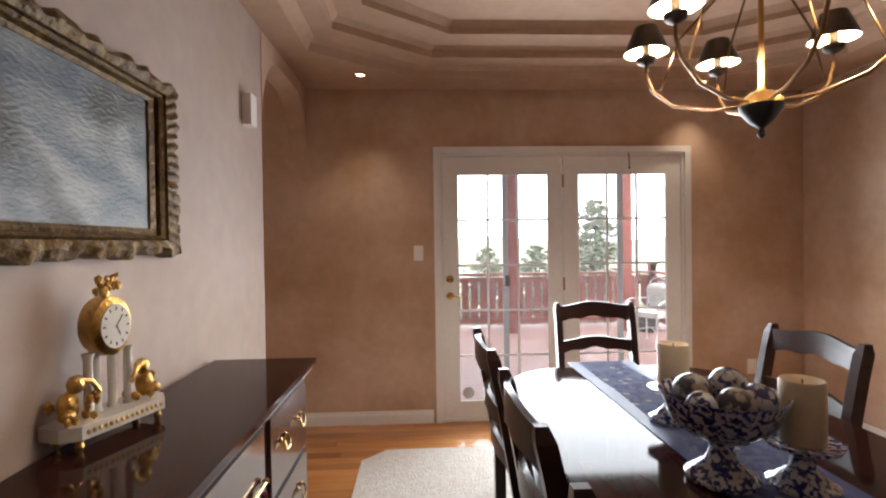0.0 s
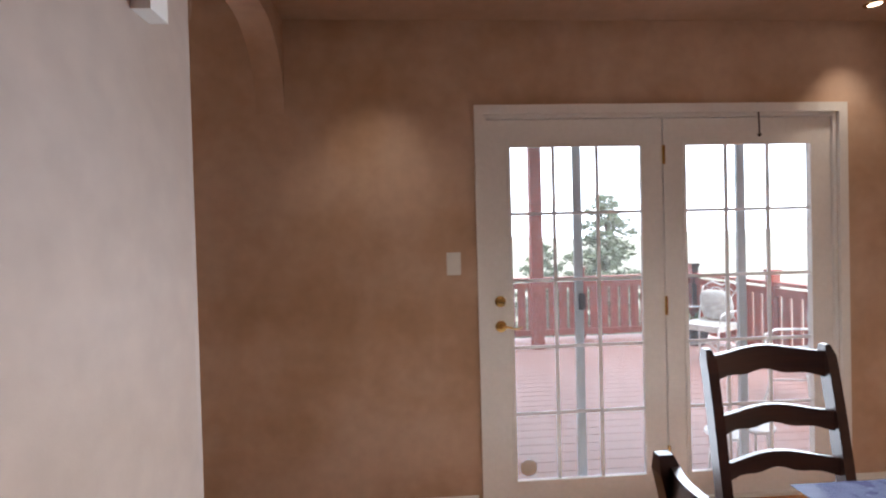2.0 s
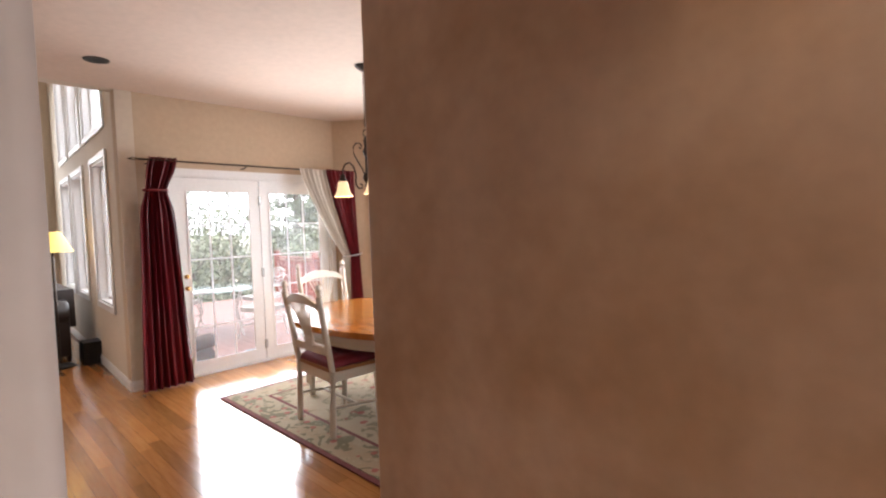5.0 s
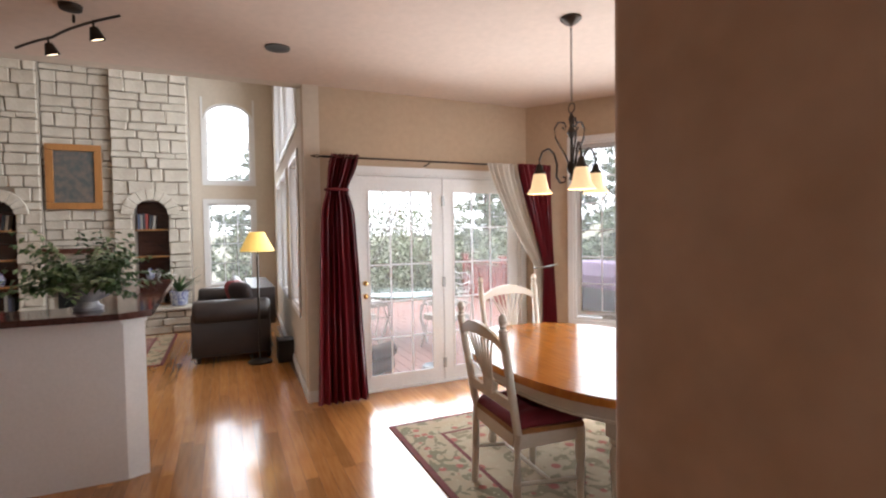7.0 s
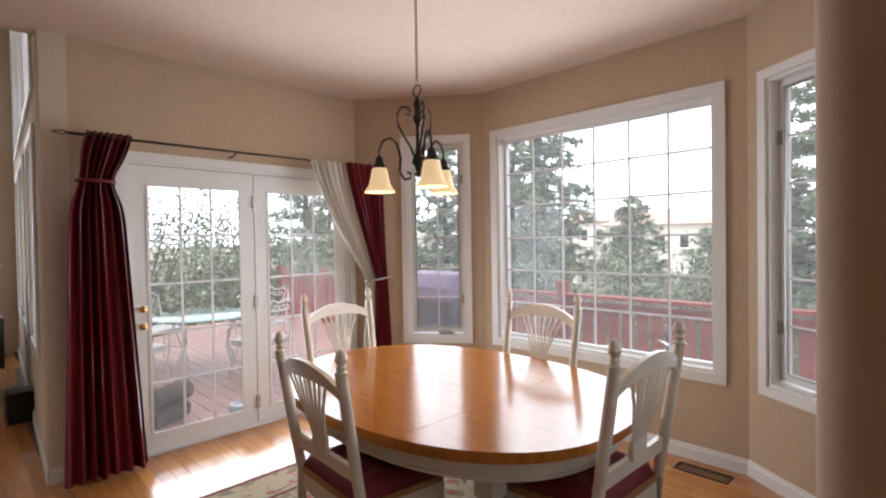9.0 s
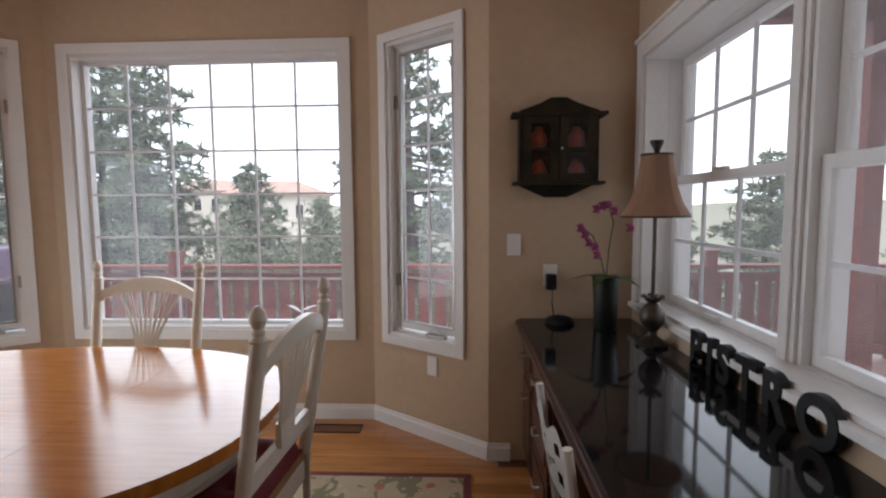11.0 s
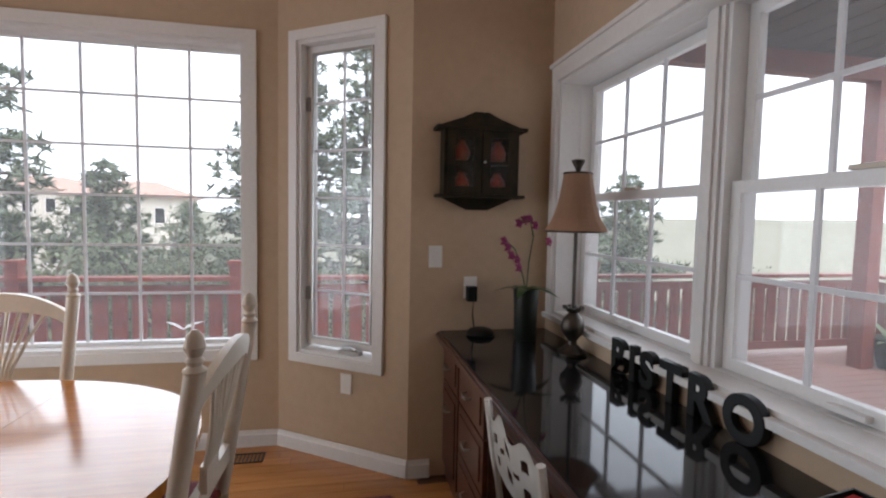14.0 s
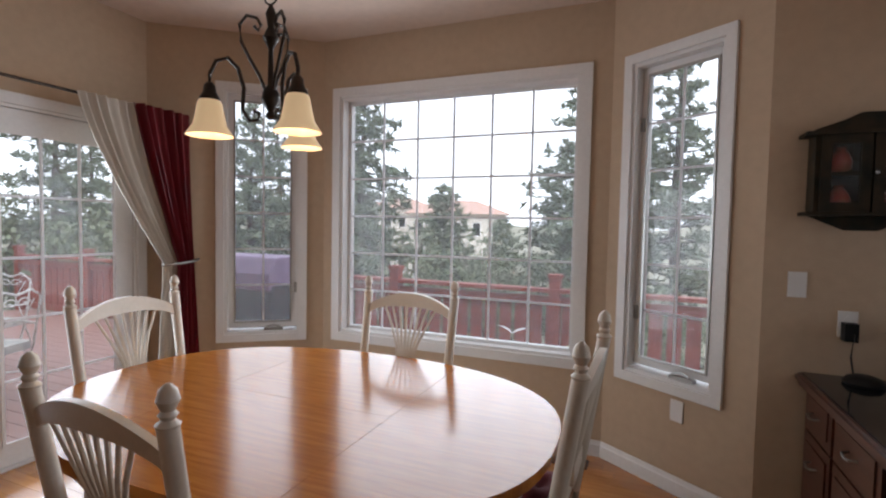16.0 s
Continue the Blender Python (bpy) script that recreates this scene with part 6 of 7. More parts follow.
# ---- kitchen bar ----
bar = thing("kitchen_bar", "white half-height kitchen bar with a dark granite top", "counter")
bm = bmesh.new()
prism(bm, [(-4.73, -0.72), (-4.78, -0.61), (-6.6, -1.0), (-6.6, -1.2), (-5.0, -0.98), (-4.87, -1.05), (-4.87, -4.0), (-4.73, -4.0)], 0.0, 1.0)
part("half_wall", bm, M_TRIM, bar)
bm = bmesh.new()
prism(bm, [(-4.60, -0.72), (-4.70, -0.56), (-7.2, -0.64), (-7.2, -1.05), (-5.2, -1.0), (-5.05, -1.1), (-5.05, -4.0), (-4.60, -4.0)], 1.02, 1.06)
part("top", bm, material("red_brown_granite", (0.045, 0.016, 0.013), 0.08, second=(0.09, 0.035, 0.028), scale=40, amount=0.9), bar, "polished red-brown granite top", bevel=0.012)
bm = bmesh.new()
prism(bm, [(-4.71, -0.73), (-4.77, -0.595), (-6.6, -0.985), (-6.6, -1.22), (-5.0, -1.0), (-4.89, -1.07), (-4.89, -4.0), (-4.71, -4.0)], 0.985, 1.02)
part("moulding", bm, M_TRIM, bar)
bm = bmesh.new()
box(bm, -5.5, -4.0, 0.0, -4.88, -1.0, 0.9)
solid("kitchen_cabinet", bm, M_BLACK, "dark kitchen base cabinet behind the bar", "cabinet", bevel=0.01)

pot = thing("potted_fern", "bushy green fern in a grey and white footed planter", "plant", pose(-4.90, -0.93, 1.06) @ Matrix.Scale(1.2, 4))
bm = bmesh.new()
lathe(bm, [(0.065, 0), (0.07, 0.015), (0.05, 0.03), (0.045, 0.045), (0.1, 0.075), (0.13, 0.12), (0.14, 0.15), (0.125, 0.15), (0.1, 0.1), (0.001, 0.09)], 28)
part("planter", bm, material("marbled_ceramic", (0.55, 0.53, 0.52), 0.3, second=(0.18, 0.18, 0.22), scale=9, amount=1.0), pot, "grey and white footed planter", smooth=True)
random.seed(21)
for k in range(80):
    a, tilt = random.uniform(0, 360), random.uniform(-80, -10)
    bm = bmesh.new()
    ln = random.uniform(0.18, 0.36)
    base = pose(0, 0, 0.13, 0, 0, a) @ pose(random.uniform(0, 0.05), 0, 0, 0, tilt, 0)
    for i in range(9):
        u = (i + 1) / 9
        p = base @ Vector((ln * u, 0, -0.1 * u * u))
        for s in (-1, 1):
            leaf(bm, Matrix.Translation(p) @ pose(0, 0, 0, random.uniform(-30, 30), random.uniform(-20, 30), a + s * 60), 0.065 * (1.2 - u * 0.7), 0.014, 0.4, 2)
    part("frond", bm, M_LEAF, pot)

# track light
tk = thing("track_light", "curved dark track light with two lit spots", "track light", pose(-4.62, -0.90, H))
bm = bmesh.new()
lathe(bm, [(0.06, -0.001), (0.055, -0.025), (0.02, -0.03)], 20)
part("canopy", bm, M_IRON, tk, smooth=True)
bm = bmesh.new()
tube(bm, [(-0.66 + i * 0.1, -0.31 + i * 0.0816 * (0.35 + 0.065 * i) - 0.14 * (i < 3) * (1 - i / 3), -0.075) for i in range(9)], 0.008, 8)
tube(bm, [(-0.06, 0, -0.03), (-0.06, 0, -0.075)], 0.008, 8)
part("track", bm, M_IRON, tk, smooth=True)
for y, x in ((-0.20, -0.36), (0.11, 0.02)):
    bm = bmesh.new()
    tube(bm, [(x, y, -0.075), (x, y, -0.12)], 0.006, 6)
    lathe(bm, [(0.02, 0.0), (0.03, -0.03), (0.042, -0.07), (0.04, -0.072), (0.028, -0.03)], 18, pose(x, y, -0.115, 18, 0, 40))
    sp = part("spot_head", bm, M_IRON, tk, smooth=True)
    bm = bmesh.new()
    lathe(bm, [(0.036, -0.066), (0.001, -0.064)], 16, pose(x, y, -0.115, 18, 0, 40), cap=False)
    part("bulb", bm, M_BULB, sp, "lit halogen bulb")
    la = new("track_spot", bpy.data.lights.new("spot", "SPOT"))
    la.data.energy, la.data.color, la.data.spot_size, la.data.shadow_soft_size = 12, (1.0, 0.8, 0.55), radians(90), 0.03
    la.matrix_basis = pose(-4.62 + x, -0.90 + y, H - 0.2)

# ---- living room ----
XF = -10.35
YA, YB, YC, YD = -3.63, -2.63, -1.73, -0.645   # the bays of the chimney
fp = thing("stone_chimney", "pale rough limestone chimney wall with arched niches", "fireplace")
core = [(-10.99, YB, 0, XF - 0.16, YC, 5.39)]
for y0, y1 in ((YC, YD), (YA, YB)):
    n0, n1 = y0 + 0.28, y1 - 0.318
    core += [(-10.99, y0, 0, XF - 0.05, n0, 5.39), (-10.99, n1, 0, XF - 0.05, y1, 5.39), (-10.99, n0, 2.10, XF - 0.05, n1, 5.39), (-10.99, n0, 0, XF - 0.05, n1, 0.40)]
for c in core:
    bm = bmesh.new()
    box(bm, *c)
    part("core", bm, M_MORTAR, fp)
def stone_mesh(w, h, d):
    bm = bmesh.new()
    j = lambda: random.uniform(-0.012, 0.012)
    vs = box(bm, 0, 0, 0, d, w, h)
    for v in vs:
        v.co += Vector((j() if v.co.x > d / 2 else 0, j() * 0.8, j() * 0.8))
    bmesh.ops.bevel(bm, geom=bm.edges[:], offset=min(0.014, h * 0.12), segments=1, affect="EDGES")
    return mesh_of("stone", bm, M_STONE)
random.seed(31)
count = 0
for y0, y1, xf in ((YC, YD, XF - 0.05), (YB, YC, XF - 0.16), (YA, YB, XF - 0.05)):
    z = 0.40
    while z < 4.6:
        h = random.choice((0.09, 0.13, 0.17, 0.21))
        y = y0
        while y < y1 - 0.05:
            w = min(random.uniform(0.16, 0.42), y1 - y)
            if y1 - y - w < 0.1:
                w = y1 - y
            parts_y = [(y, w)]
            if y0 != YB and z < 2.12:
                n0, n1 = y0 + 0.28, y1 - 0.318
                parts_y = []
                if y < n0:
                    parts_y.append((y, min(w, n0 - y)))
                if y + w > n1:
                    s = max(y, n1)
                    parts_y.append((s, y + w - s))
            for yy, ww in parts_y:
                if ww > 0.04 and count < 520:
                    ob = new("stone", stone_mesh(ww - 0.012, h - 0.012, random.uniform(0.03, 0.065)))
                    ob.parent = fp
                    ob.matrix_basis = pose(xf, yy + 0.006, z + 0.006)
                    count += 1
            y += w
        z += h
for y0, y1 in ((YC, YD), (YA, YB)):
    n0, n1 = y0 + 0.28, y1 - 0.318
    cy, r = (n0 + n1) / 2, (n1 - n0) / 2
    for k in range(9):
        a = math.pi * (k + 0.5) / 9
        bm = bmesh.new()
        c0, c1 = a - math.pi / 19, a + math.pi / 19
        prism(bm, [(cy + r * math.cos(c0), 1.875 + r * math.sin(c0)), (cy + (r + 0.17) * math.cos(c0), 1.875 + (r + 0.17) * math.sin(c0)), (cy + (r + 0.17) * math.cos(c1), 1.875 + (r + 0.17) * math.sin(c1)), (cy + r * math.cos(c1), 1.875 + r * math.sin(c1))],
              XF - 0.05, XF + 0.035, Matrix(((0, 0, 1, 0), (1, 0, 0, 0), (0, 1, 0, 0), (0, 0, 0, 1))))
        part("arch_stone", bm, M_STONE, fp, bevel=0.008)
    bs = thing("niche_bookcase", "arched wooden bookcase set into the stone", "bookcase", pose(0, 0, 0))
    bm = bmesh.new()
    box(bm, -10.72, n0 + 0.002, 0.402, -10.70, n1 - 0.002, 2.098)
    part("back_panel", bm, M_DRAWER, bs)
    for z in (0.402, 0.78, 1.18, 1.62):
        bm = bmesh.new()
        box(bm, -10.70, n0 + 0.003, z, XF - 0.07, n1 - 0.003, z + 0.022)
        part("shelf", bm, M_SEATWOOD, bs)
    random.seed(5)
    for zz, cnt, off in ((1.642, 6, 0.04), (0.424, 5, 0.2)):
        yb = n0 + off
        for i in range(cnt):
            t, hh = random.uniform(0.025, 0.045), random.uniform(0.2, 0.26)
            if yb + t > n1 - 0.05:
                break
            bm = bmesh.new()
            box(bm, -10.62, 0, 0, -10.46, t - 0.003, hh)
            solid("book", bm, material("book_cloth", random.choice(((0.05, 0.05, 0.06), (0.3, 0.28, 0.25), (0.12, 0.05, 0.12), (0.3, 0.05, 0.04), (0.08, 0.09, 0.14))), 0.7, scale=20, amount=0.4), "hardback book standing on the niche shelf", "book", "books in the niches", m=pose(0, yb, zz + 0.0005, 0 if i < cnt - 2 else -6, 0, 0), bevel=0.002)
            yb += t + (0.003 if i < cnt - 3 else 0.012)
    bm = bmesh.new()
    lathe(bm, [(0.03, 0), (0.06, 0.04), (0.07, 0.1), (0.04, 0.16), (0.025, 0.19), (0.03, 0.2)], 16)
    solid("vase", bm, M_BLUEPORC, "blue and white vase on the niche shelf", "vase", "vases", m=pose(-10.55, cy - 0.06, 0.8025), smooth=True)
hearth = thing("stone_hearth", "raised limestone hearth bench along the chimney", "hearth")
bm = bmesh.new()
box(bm, XF + 0.0, -3.6, 0.0, -9.95, -0.62, 0.36)
part("core", bm, M_MORTAR, hearth)
bm = bmesh.new()
box(bm, XF + 0.04, -3.64, 0.362, -9.88, -0.57, 0.40)
part("slab", bm, M_STONE, hearth, bevel=0.012)
for z in (0.005, 0.12, 0.24):
    y = -3.0
    while y < -0.63:
        w = min(random.uniform(0.2, 0.42), -0.62 - y)
        ob = new("stone", stone_mesh(max(w - 0.012, 0.03), 0.108, random.uniform(0.03, 0.05)))
        ob.parent = hearth
        ob.matrix_basis = pose(-9.95, y + 0.006, z)
        y += w
pf = thing("framed_print", "dark print in a wide wooden frame above the mantel", "picture", pose(XF - 0.09, -2.22, 2.46))
bm = bmesh.new()
ring(bm, -0.36, -0.5, 0.36, 0.5, 0.1, -0.04, 0.0)
bmesh.ops.transform(bm, matrix=Matrix.Rotation(radians(90), 4, "Z"), verts=bm.verts)
part("frame", bm, M_SEATWOOD, pf, bevel=0.008)
bm = bmesh.new()
box(bm, 0.005, -0.265, -0.405, 0.015, 0.265, 0.405)
part("print", bm, material("dark_slate_print", (0.06, 0.075, 0.075), 0.5, second=(0.16, 0.12, 0.10), scale=12, amount=0.9), pf)
mt = thing("mantel_shelf", "dark wooden mantel over the firebox", "mantel")
bm = bmesh.new()
box(bm, XF - 0.10, -2.62, 1.28, XF + 0.08, -1.74, 1.36)
part("shelf", bm, M_CHERRY, mt, bevel=0.01)
bm = bmesh.new()
box(bm, XF - 0.10, -2.48, 0.41, XF - 0.05, -1.88, 1.1)
part("firebox", bm, M_BLACK, mt)

sofa = thing("armchair_sofa", "dark brown leather sofa with rolled arms facing the chimney", "sofa", pose(-8.42, -0.06, 0, 0, 0, 0))
bm = bmesh.new()
box(bm, -0.9, -0.42, 0.08, 0.72, 0.44, 0.42)
part("base", bm, M_LEATHER, sofa, bevel=0.04)
bm = bmesh.new()
box(bm, -0.9, 0.2, 0.40, 0.72, 0.5, 0.86)
part("backrest", bm, M_LEATHER, sofa, bevel=0.09)
for x in (-0.95, 0.66):
    bm = bmesh.new()
    box(bm, x, -0.46, 0.08, x + 0.24, 0.42, 0.60)
    lathe(bm, [(0.12, -0.44), (0.15, -0.42), (0.15, 0.40), (0.12, 0.42)], 20, pose(x + 0.14, -0.02, 0.60, 90))
    part("arm", bm, M_LEATHER, sofa, bevel=0.03, smooth=True)
for x in (-0.42, 0.32):
    bm = bmesh.new()
    box(bm, x - 0.33, -0.42, 0.42, x + 0.33, 0.22, 0.55)
    part("seat_cushion", bm, M_LEATHER, sofa, bevel=0.05)
for x in (-0.85, 0.8):
    for y in (-0.38, 0.4):
        bm = bmesh.new()
        lathe(bm, [(0.02, 0), (0.035, 0.08)], 10, pose(x, y, 0))
        part("foot", bm, M_DARKWOOD, sofa)
for x, y, z, c, rz in ((0.25, 0.05, 0.73, (0.26, 0.03, 0.035), 20), (0.0, 0.1, 0.72, (0.22, 0.10, 0.09), -10), (0.55, 0.12, 0.74, (0.03, 0.02, 0.02), 35), (-0.5, 0.1, 0.74, (0.5, 0.5, 0.52), 0)):
    bm = bmesh.new()
    ball(bm, 0, 0, 0, 0.2, 1.05, 0.42, 1.0, 3)
    for v in bm.verts:
        v.co.x = math.copysign(abs(v.co.x / 0.21) ** 0.6 * 0.21, v.co.x)
        v.co.z = math.copysign(abs(v.co.z / 0.2) ** 0.6 * 0.2, v.co.z)
    solid("throw_pillow", bm, material("pillow_cloth", c, 0.85, scale=16, amount=0.7, bump=0.3, bump_scale=200), "soft throw pillow on the leather sofa", "pillow", "sofa pillows", m=pose(-8.42 + x, -0.06 + y, z, 20, 0, rz), smooth=True)

fl = thing("floor_lamp", "dark swing-arm floor lamp with a yellow shade", "lamp", pose(-7.37, 0.22, 0) @ Matrix.Diagonal((1.04, 1.04, 1.045, 1)))
bm = bmesh.new()
lathe(bm, [(0.13, 0), (0.135, 0.015), (0.1, 0.03), (0.02, 0.05)], 20)
part("base", bm, M_IRON, fl, smooth=True)
bm = bmesh.new()
tube(bm, [(0, 0, 0.04), (0, 0, 1.22)], 0.013, 8)
tube(bm, [(0, 0, 1.18), (-0.06, 0.0, 1.18), (-0.06, 0, 1.22), (0, 0, 1.24), (0, 0, 1.32)], 0.009, 8)
part("pole", bm, M_IRON, fl, smooth=True)
bm = bmesh.new()
lathe(bm, [(0.19, 1.27), (0.08, 1.49), (0.078, 1.49), (0.187, 1.27)], 28, cap=False)
part("shade", bm, glowing("yellow_linen_shade", (0.75, 0.48, 0.12), 0.35), fl, "warm yellow coolie shade", smooth=True)
border_rug("living_rug", "red patterned rug before the stone hearth", -9.8, -3.2, -7.75, -0.83, rug_material("red_rug_field", (0.28, 0.11, 0.09), (0.38, 0.30, 0.22), (0.12, 0.05, 0.05), (0.3, 0.2, 0.16), 9.0), M_RUGBORDER, M_RUGEDGE, 0.25)
pp = thing("potted_plant", "white-flowered plant in a blue glazed pot on the hearth", "plant", pose(-10.1, -0.82, 0.40))
bm = bmesh.new()
lathe(bm, [(0.09, 0), (0.12, 0.02), (0.14, 0.2), (0.15, 0.24), (0.13, 0.24), (0.11, 0.16), (0.001, 0.15)], 20)
part("pot", bm, M_BLUEPORC, pp, "blue and white glazed pot", smooth=True)
random.seed(8)
for k in range(18):
    bm = bmesh.new()
    leaf(bm, pose(0, 0, 0.2, 0, random.uniform(-75, -40), random.uniform(0, 360)), random.uniform(0.35, 0.6), 0.025, 0.35, 6)
    part("leaf", bm, M_LEAF, pp)
for k in range(9):
    bm = bmesh.new()
    p = (random.uniform(-0.1, 0.2), random.uniform(-0.3, 0.0), random.uniform(0.42, 0.58))
    for i in range(5):
        leaf(bm, pose(*p, random.uniform(0, 80), 0, 0) @ pose(0, 0, 0, 0, -20, i * 72), 0.06, 0.025, 0.3, 3)
    part("blossom", bm, M_TRIM, pp)
spk = thing("subwoofer", "small black speaker box on the floor by the wall", "speaker", pose(-7.35, 0.52, 0))
bm = bmesh.new()
box(bm, -0.13, -0.1, 0.0, 0.13, 0.1, 0.26)
part("cabinet", bm, M_BLACK, spk, bevel=0.01)


# ---- outside things ----
deck = thing("deck", "red-stained plank deck around the house", "deck", kind="structure")
bm = bmesh.new()
box(bm, -12.4, 0, -0.034, 4.35, 0.138, 0)
deck_board = mesh_of("board", bm, M_DECK)
for i in range(35):
    y = 0.59 + i * 0.1445
    for x0, x1 in ((-12.4, -5.85), (-0.85, 4.35)) if y < 3.3 else ((-12.4, -5.3), (-1.3, 4.35)) if y < 3.65 else ((-12.4, 4.35),):
        if x1 - x0 > 16:
            ob = new("board", deck_board)
        else:
            b2 = bmesh.new()
            box(b2, x0, 0, -0.034, x1, 0.138, 0)
            ob = new("board", mesh_of("board", b2, M_DECK))
        ob.parent = deck
        ob.matrix_basis = pose(0, y, ZD)

M_NEEDLE = material("pine_needles", (0.15, 0.19, 0.115), 0.6, second=(0.20, 0.225, 0.15), scale=1.2, amount=0.9)
M_BARK = material("pine_bark", (0.09, 0.06, 0.045), 0.9, second=(0.05, 0.035, 0.028), scale=7, amount=0.9, stretch=(1, 1, 0.3), bump=0.6, bump_scale=18)
M_BROAD = material("scrub_oak_leaf", (0.14, 0.17, 0.085), 0.55, second=(0.16, 0.18, 0.10), scale=1.5, amount=0.9)


def pine(seed, height, spread, base=0.12, dense=1.0):
    random.seed(seed)
    t = thing("pine_tree", "tall green pine with an open uneven crown", "tree", group="pines beyond the deck")
    bm = bmesh.new()
    tube(bm, [(0.05 * math.sin(i), 0.05 * math.cos(i * 1.7), height * i / 8) for i in range(9)], 0.02 * height, 8, 0.02)
    part("trunk", bm, M_BARK, t, smooth=True)
    crown, limbs = bmesh.new(), bmesh.new()
    n = int(height * 11 * dense)
    for i in range(n):
        u = base + (1 - base) * (i + random.random()) / n
        a = i * 2.4 + random.uniform(-0.4, 0.4)
        ln = spread * (1 - u) ** 0.75 * random.uniform(0.55, 1.15) + 0.15
        z = height * u
        rise = random.uniform(-0.15, 0.3)
        tip = Vector((ln * math.cos(a), ln * math.sin(a), z + rise * ln))
        root = Vector((0, 0, z))
        tube(limbs, [root, root.lerp(tip, 0.5) - Vector((0, 0, 0.05 * ln)), tip], 0.012 * height * (1.1 - u) * 0.5 + 0.006, 4, 0.004)
        for k in range(max(4, int(ln * 12))):
            v = random.uniform(0.25, 1.03)
            p = root.lerp(tip, v) + Vector((random.gauss(0, 0.13), random.gauss(0, 0.13), random.gauss(0, 0.08))) * (0.4 + ln * 0.35)
            for q in range(11):
                d = Vector((random.gauss(0, 1), random.gauss(0, 1), random.gauss(0.25, 0.7))).normalized()
                s = d.cross(Vector((random.gauss(0, 1), random.gauss(0, 1), random.gauss(0, 1)))).normalized() * 0.034
                L = random.uniform(0.14, 0.30)
                crown.faces.new([crown.verts.new(p + s), crown.verts.new(p + d * L), crown.verts.new(p - s)])
    part("limbs", limbs, M_BARK, t)
    me = bpy.data.meshes.new("crown")
    crown.to_mesh(me)
    crown.free()
    me.materials.append(M_NEEDLE)
    ob = new("crown", me)
    ob.parent = t
    return t


def shrub(seed, height, spread):
    random.seed(seed)
    t = thing("scrub_oak", "leafy pale green shrub with thin branching stems", "tree", group="shrubs beyond the deck")
    limbs, crown = bmesh.new(), bmesh.new()
    for i in range(16):
        a = random.uniform(0, 6.28)
        top = Vector((spread * random.uniform(0.3, 1) * math.cos(a), spread * random.uniform(0.3, 1) * math.sin(a), height * random.uniform(0.55, 1)))
        tube(limbs, [(0.1 * math.cos(a), 0.1 * math.sin(a), 0), top * 0.5 + Vector((0, 0, 0.1 * height)), top], 0.05, 5, 0.012)
        for k in range(55):
            p = top * random.uniform(0.45, 1.05) + Vector((random.gauss(0, 0.4), random.gauss(0, 0.4), random.gauss(0, 0.35)))
            for q in range(5):
                c = p + Vector((random.gauss(0, 0.1), random.gauss(0, 0.1), random.gauss(0, 0.1)))
                e1 = Vector((random.gauss(0, 1), random.gauss(0, 1), random.gauss(0, 1))).normalized() * 0.06
                e2 = e1.cross(Vector((random.gauss(0, 1), random.gauss(0, 1), random.gauss(0, 1)))).normalized() * 0.035
                crown.faces.new([crown.verts.new(c - e1), crown.verts.new(c + e2), crown.verts.new(c + e1), crown.verts.new(c - e2)])
    part("limbs", limbs, M_BARK, t)
    me = bpy.data.meshes.new("crown")
    crown.to_mesh(me)
    crown.free()
    me.materials.append(M_BROAD)
    ob = new("crown", me)
    ob.parent = t
    return t


pA, pB, pC = pine(3, 8.0, 2.3), pine(7, 10.0, 2.6, 0.06, 0.9), pine(11, 5.4, 2.3, 0.08, 1.35)
sA, sB = shrub(2, 3.8, 2.0), shrub(6, 5.2, 2.2)
pA.matrix_basis = pose(-10.6, 12.0, -2.5, 0, 0, 20)
pB.matrix_basis = pose(-3.4, 13.5, -2.6)
pC.matrix_basis = pose(11.3, 8.6, -2.4)
sA.matrix_basis = pose(-8.0, 10.5, -2.6)
sB.matrix_basis = pose(-17.0, 5.0, -2.6)
for src, x, y, z, r, s in ((pB, -1.6, 14.5, -2.6, 50, 0.95), (pA, -4.7, 16.5, -3.0, 140, 0.9), (pA, -14.5, 10.5, -2.6, 200, 1.05), (pB, -17.5, 9.0, -3.0, 80, 0.9), (pA, -13.0, 15.0, -3.2, 300, 0.9),
                           (pC, 6.2, 14.0, -2.6, 40, 1.0), (pC, 4.4, 15.5, -3.4, 190, 0.85), (pA, -21.0, 2.0, -3.0, 10, 1.0), (pB, -19.5, -3.5, -3.0, 0, 0.9), (pA, -16.0, -1.5, -2.6, 77, 1.0),
                           (pC, 13.0, 6.0, -2.6, 210, 1.1), (pC, -8.3, 22.0, -3.6, 75, 1.0), (pB, -24, 14.0, -4, 120, 1.0), (pC, 3.0, 19.0, -3.8, 20, 0.9), (pA, -17.5, 0.8, -2.8, 260, 0.9),
                           (pA, -9.0, 11.2, -2.6, 33, 1.0), (pC, -7.9, 14.0, -2.8, 130, 1.0), (pA, -11.0, 9.5, -2.6, 33, 0.85), (pB, -12.8, 12.5, -2.8, 160, 0.8)):
    copy_thing(src, pose(x, y, z, 0, 0, r) @ Matrix.Scale(s, 4))
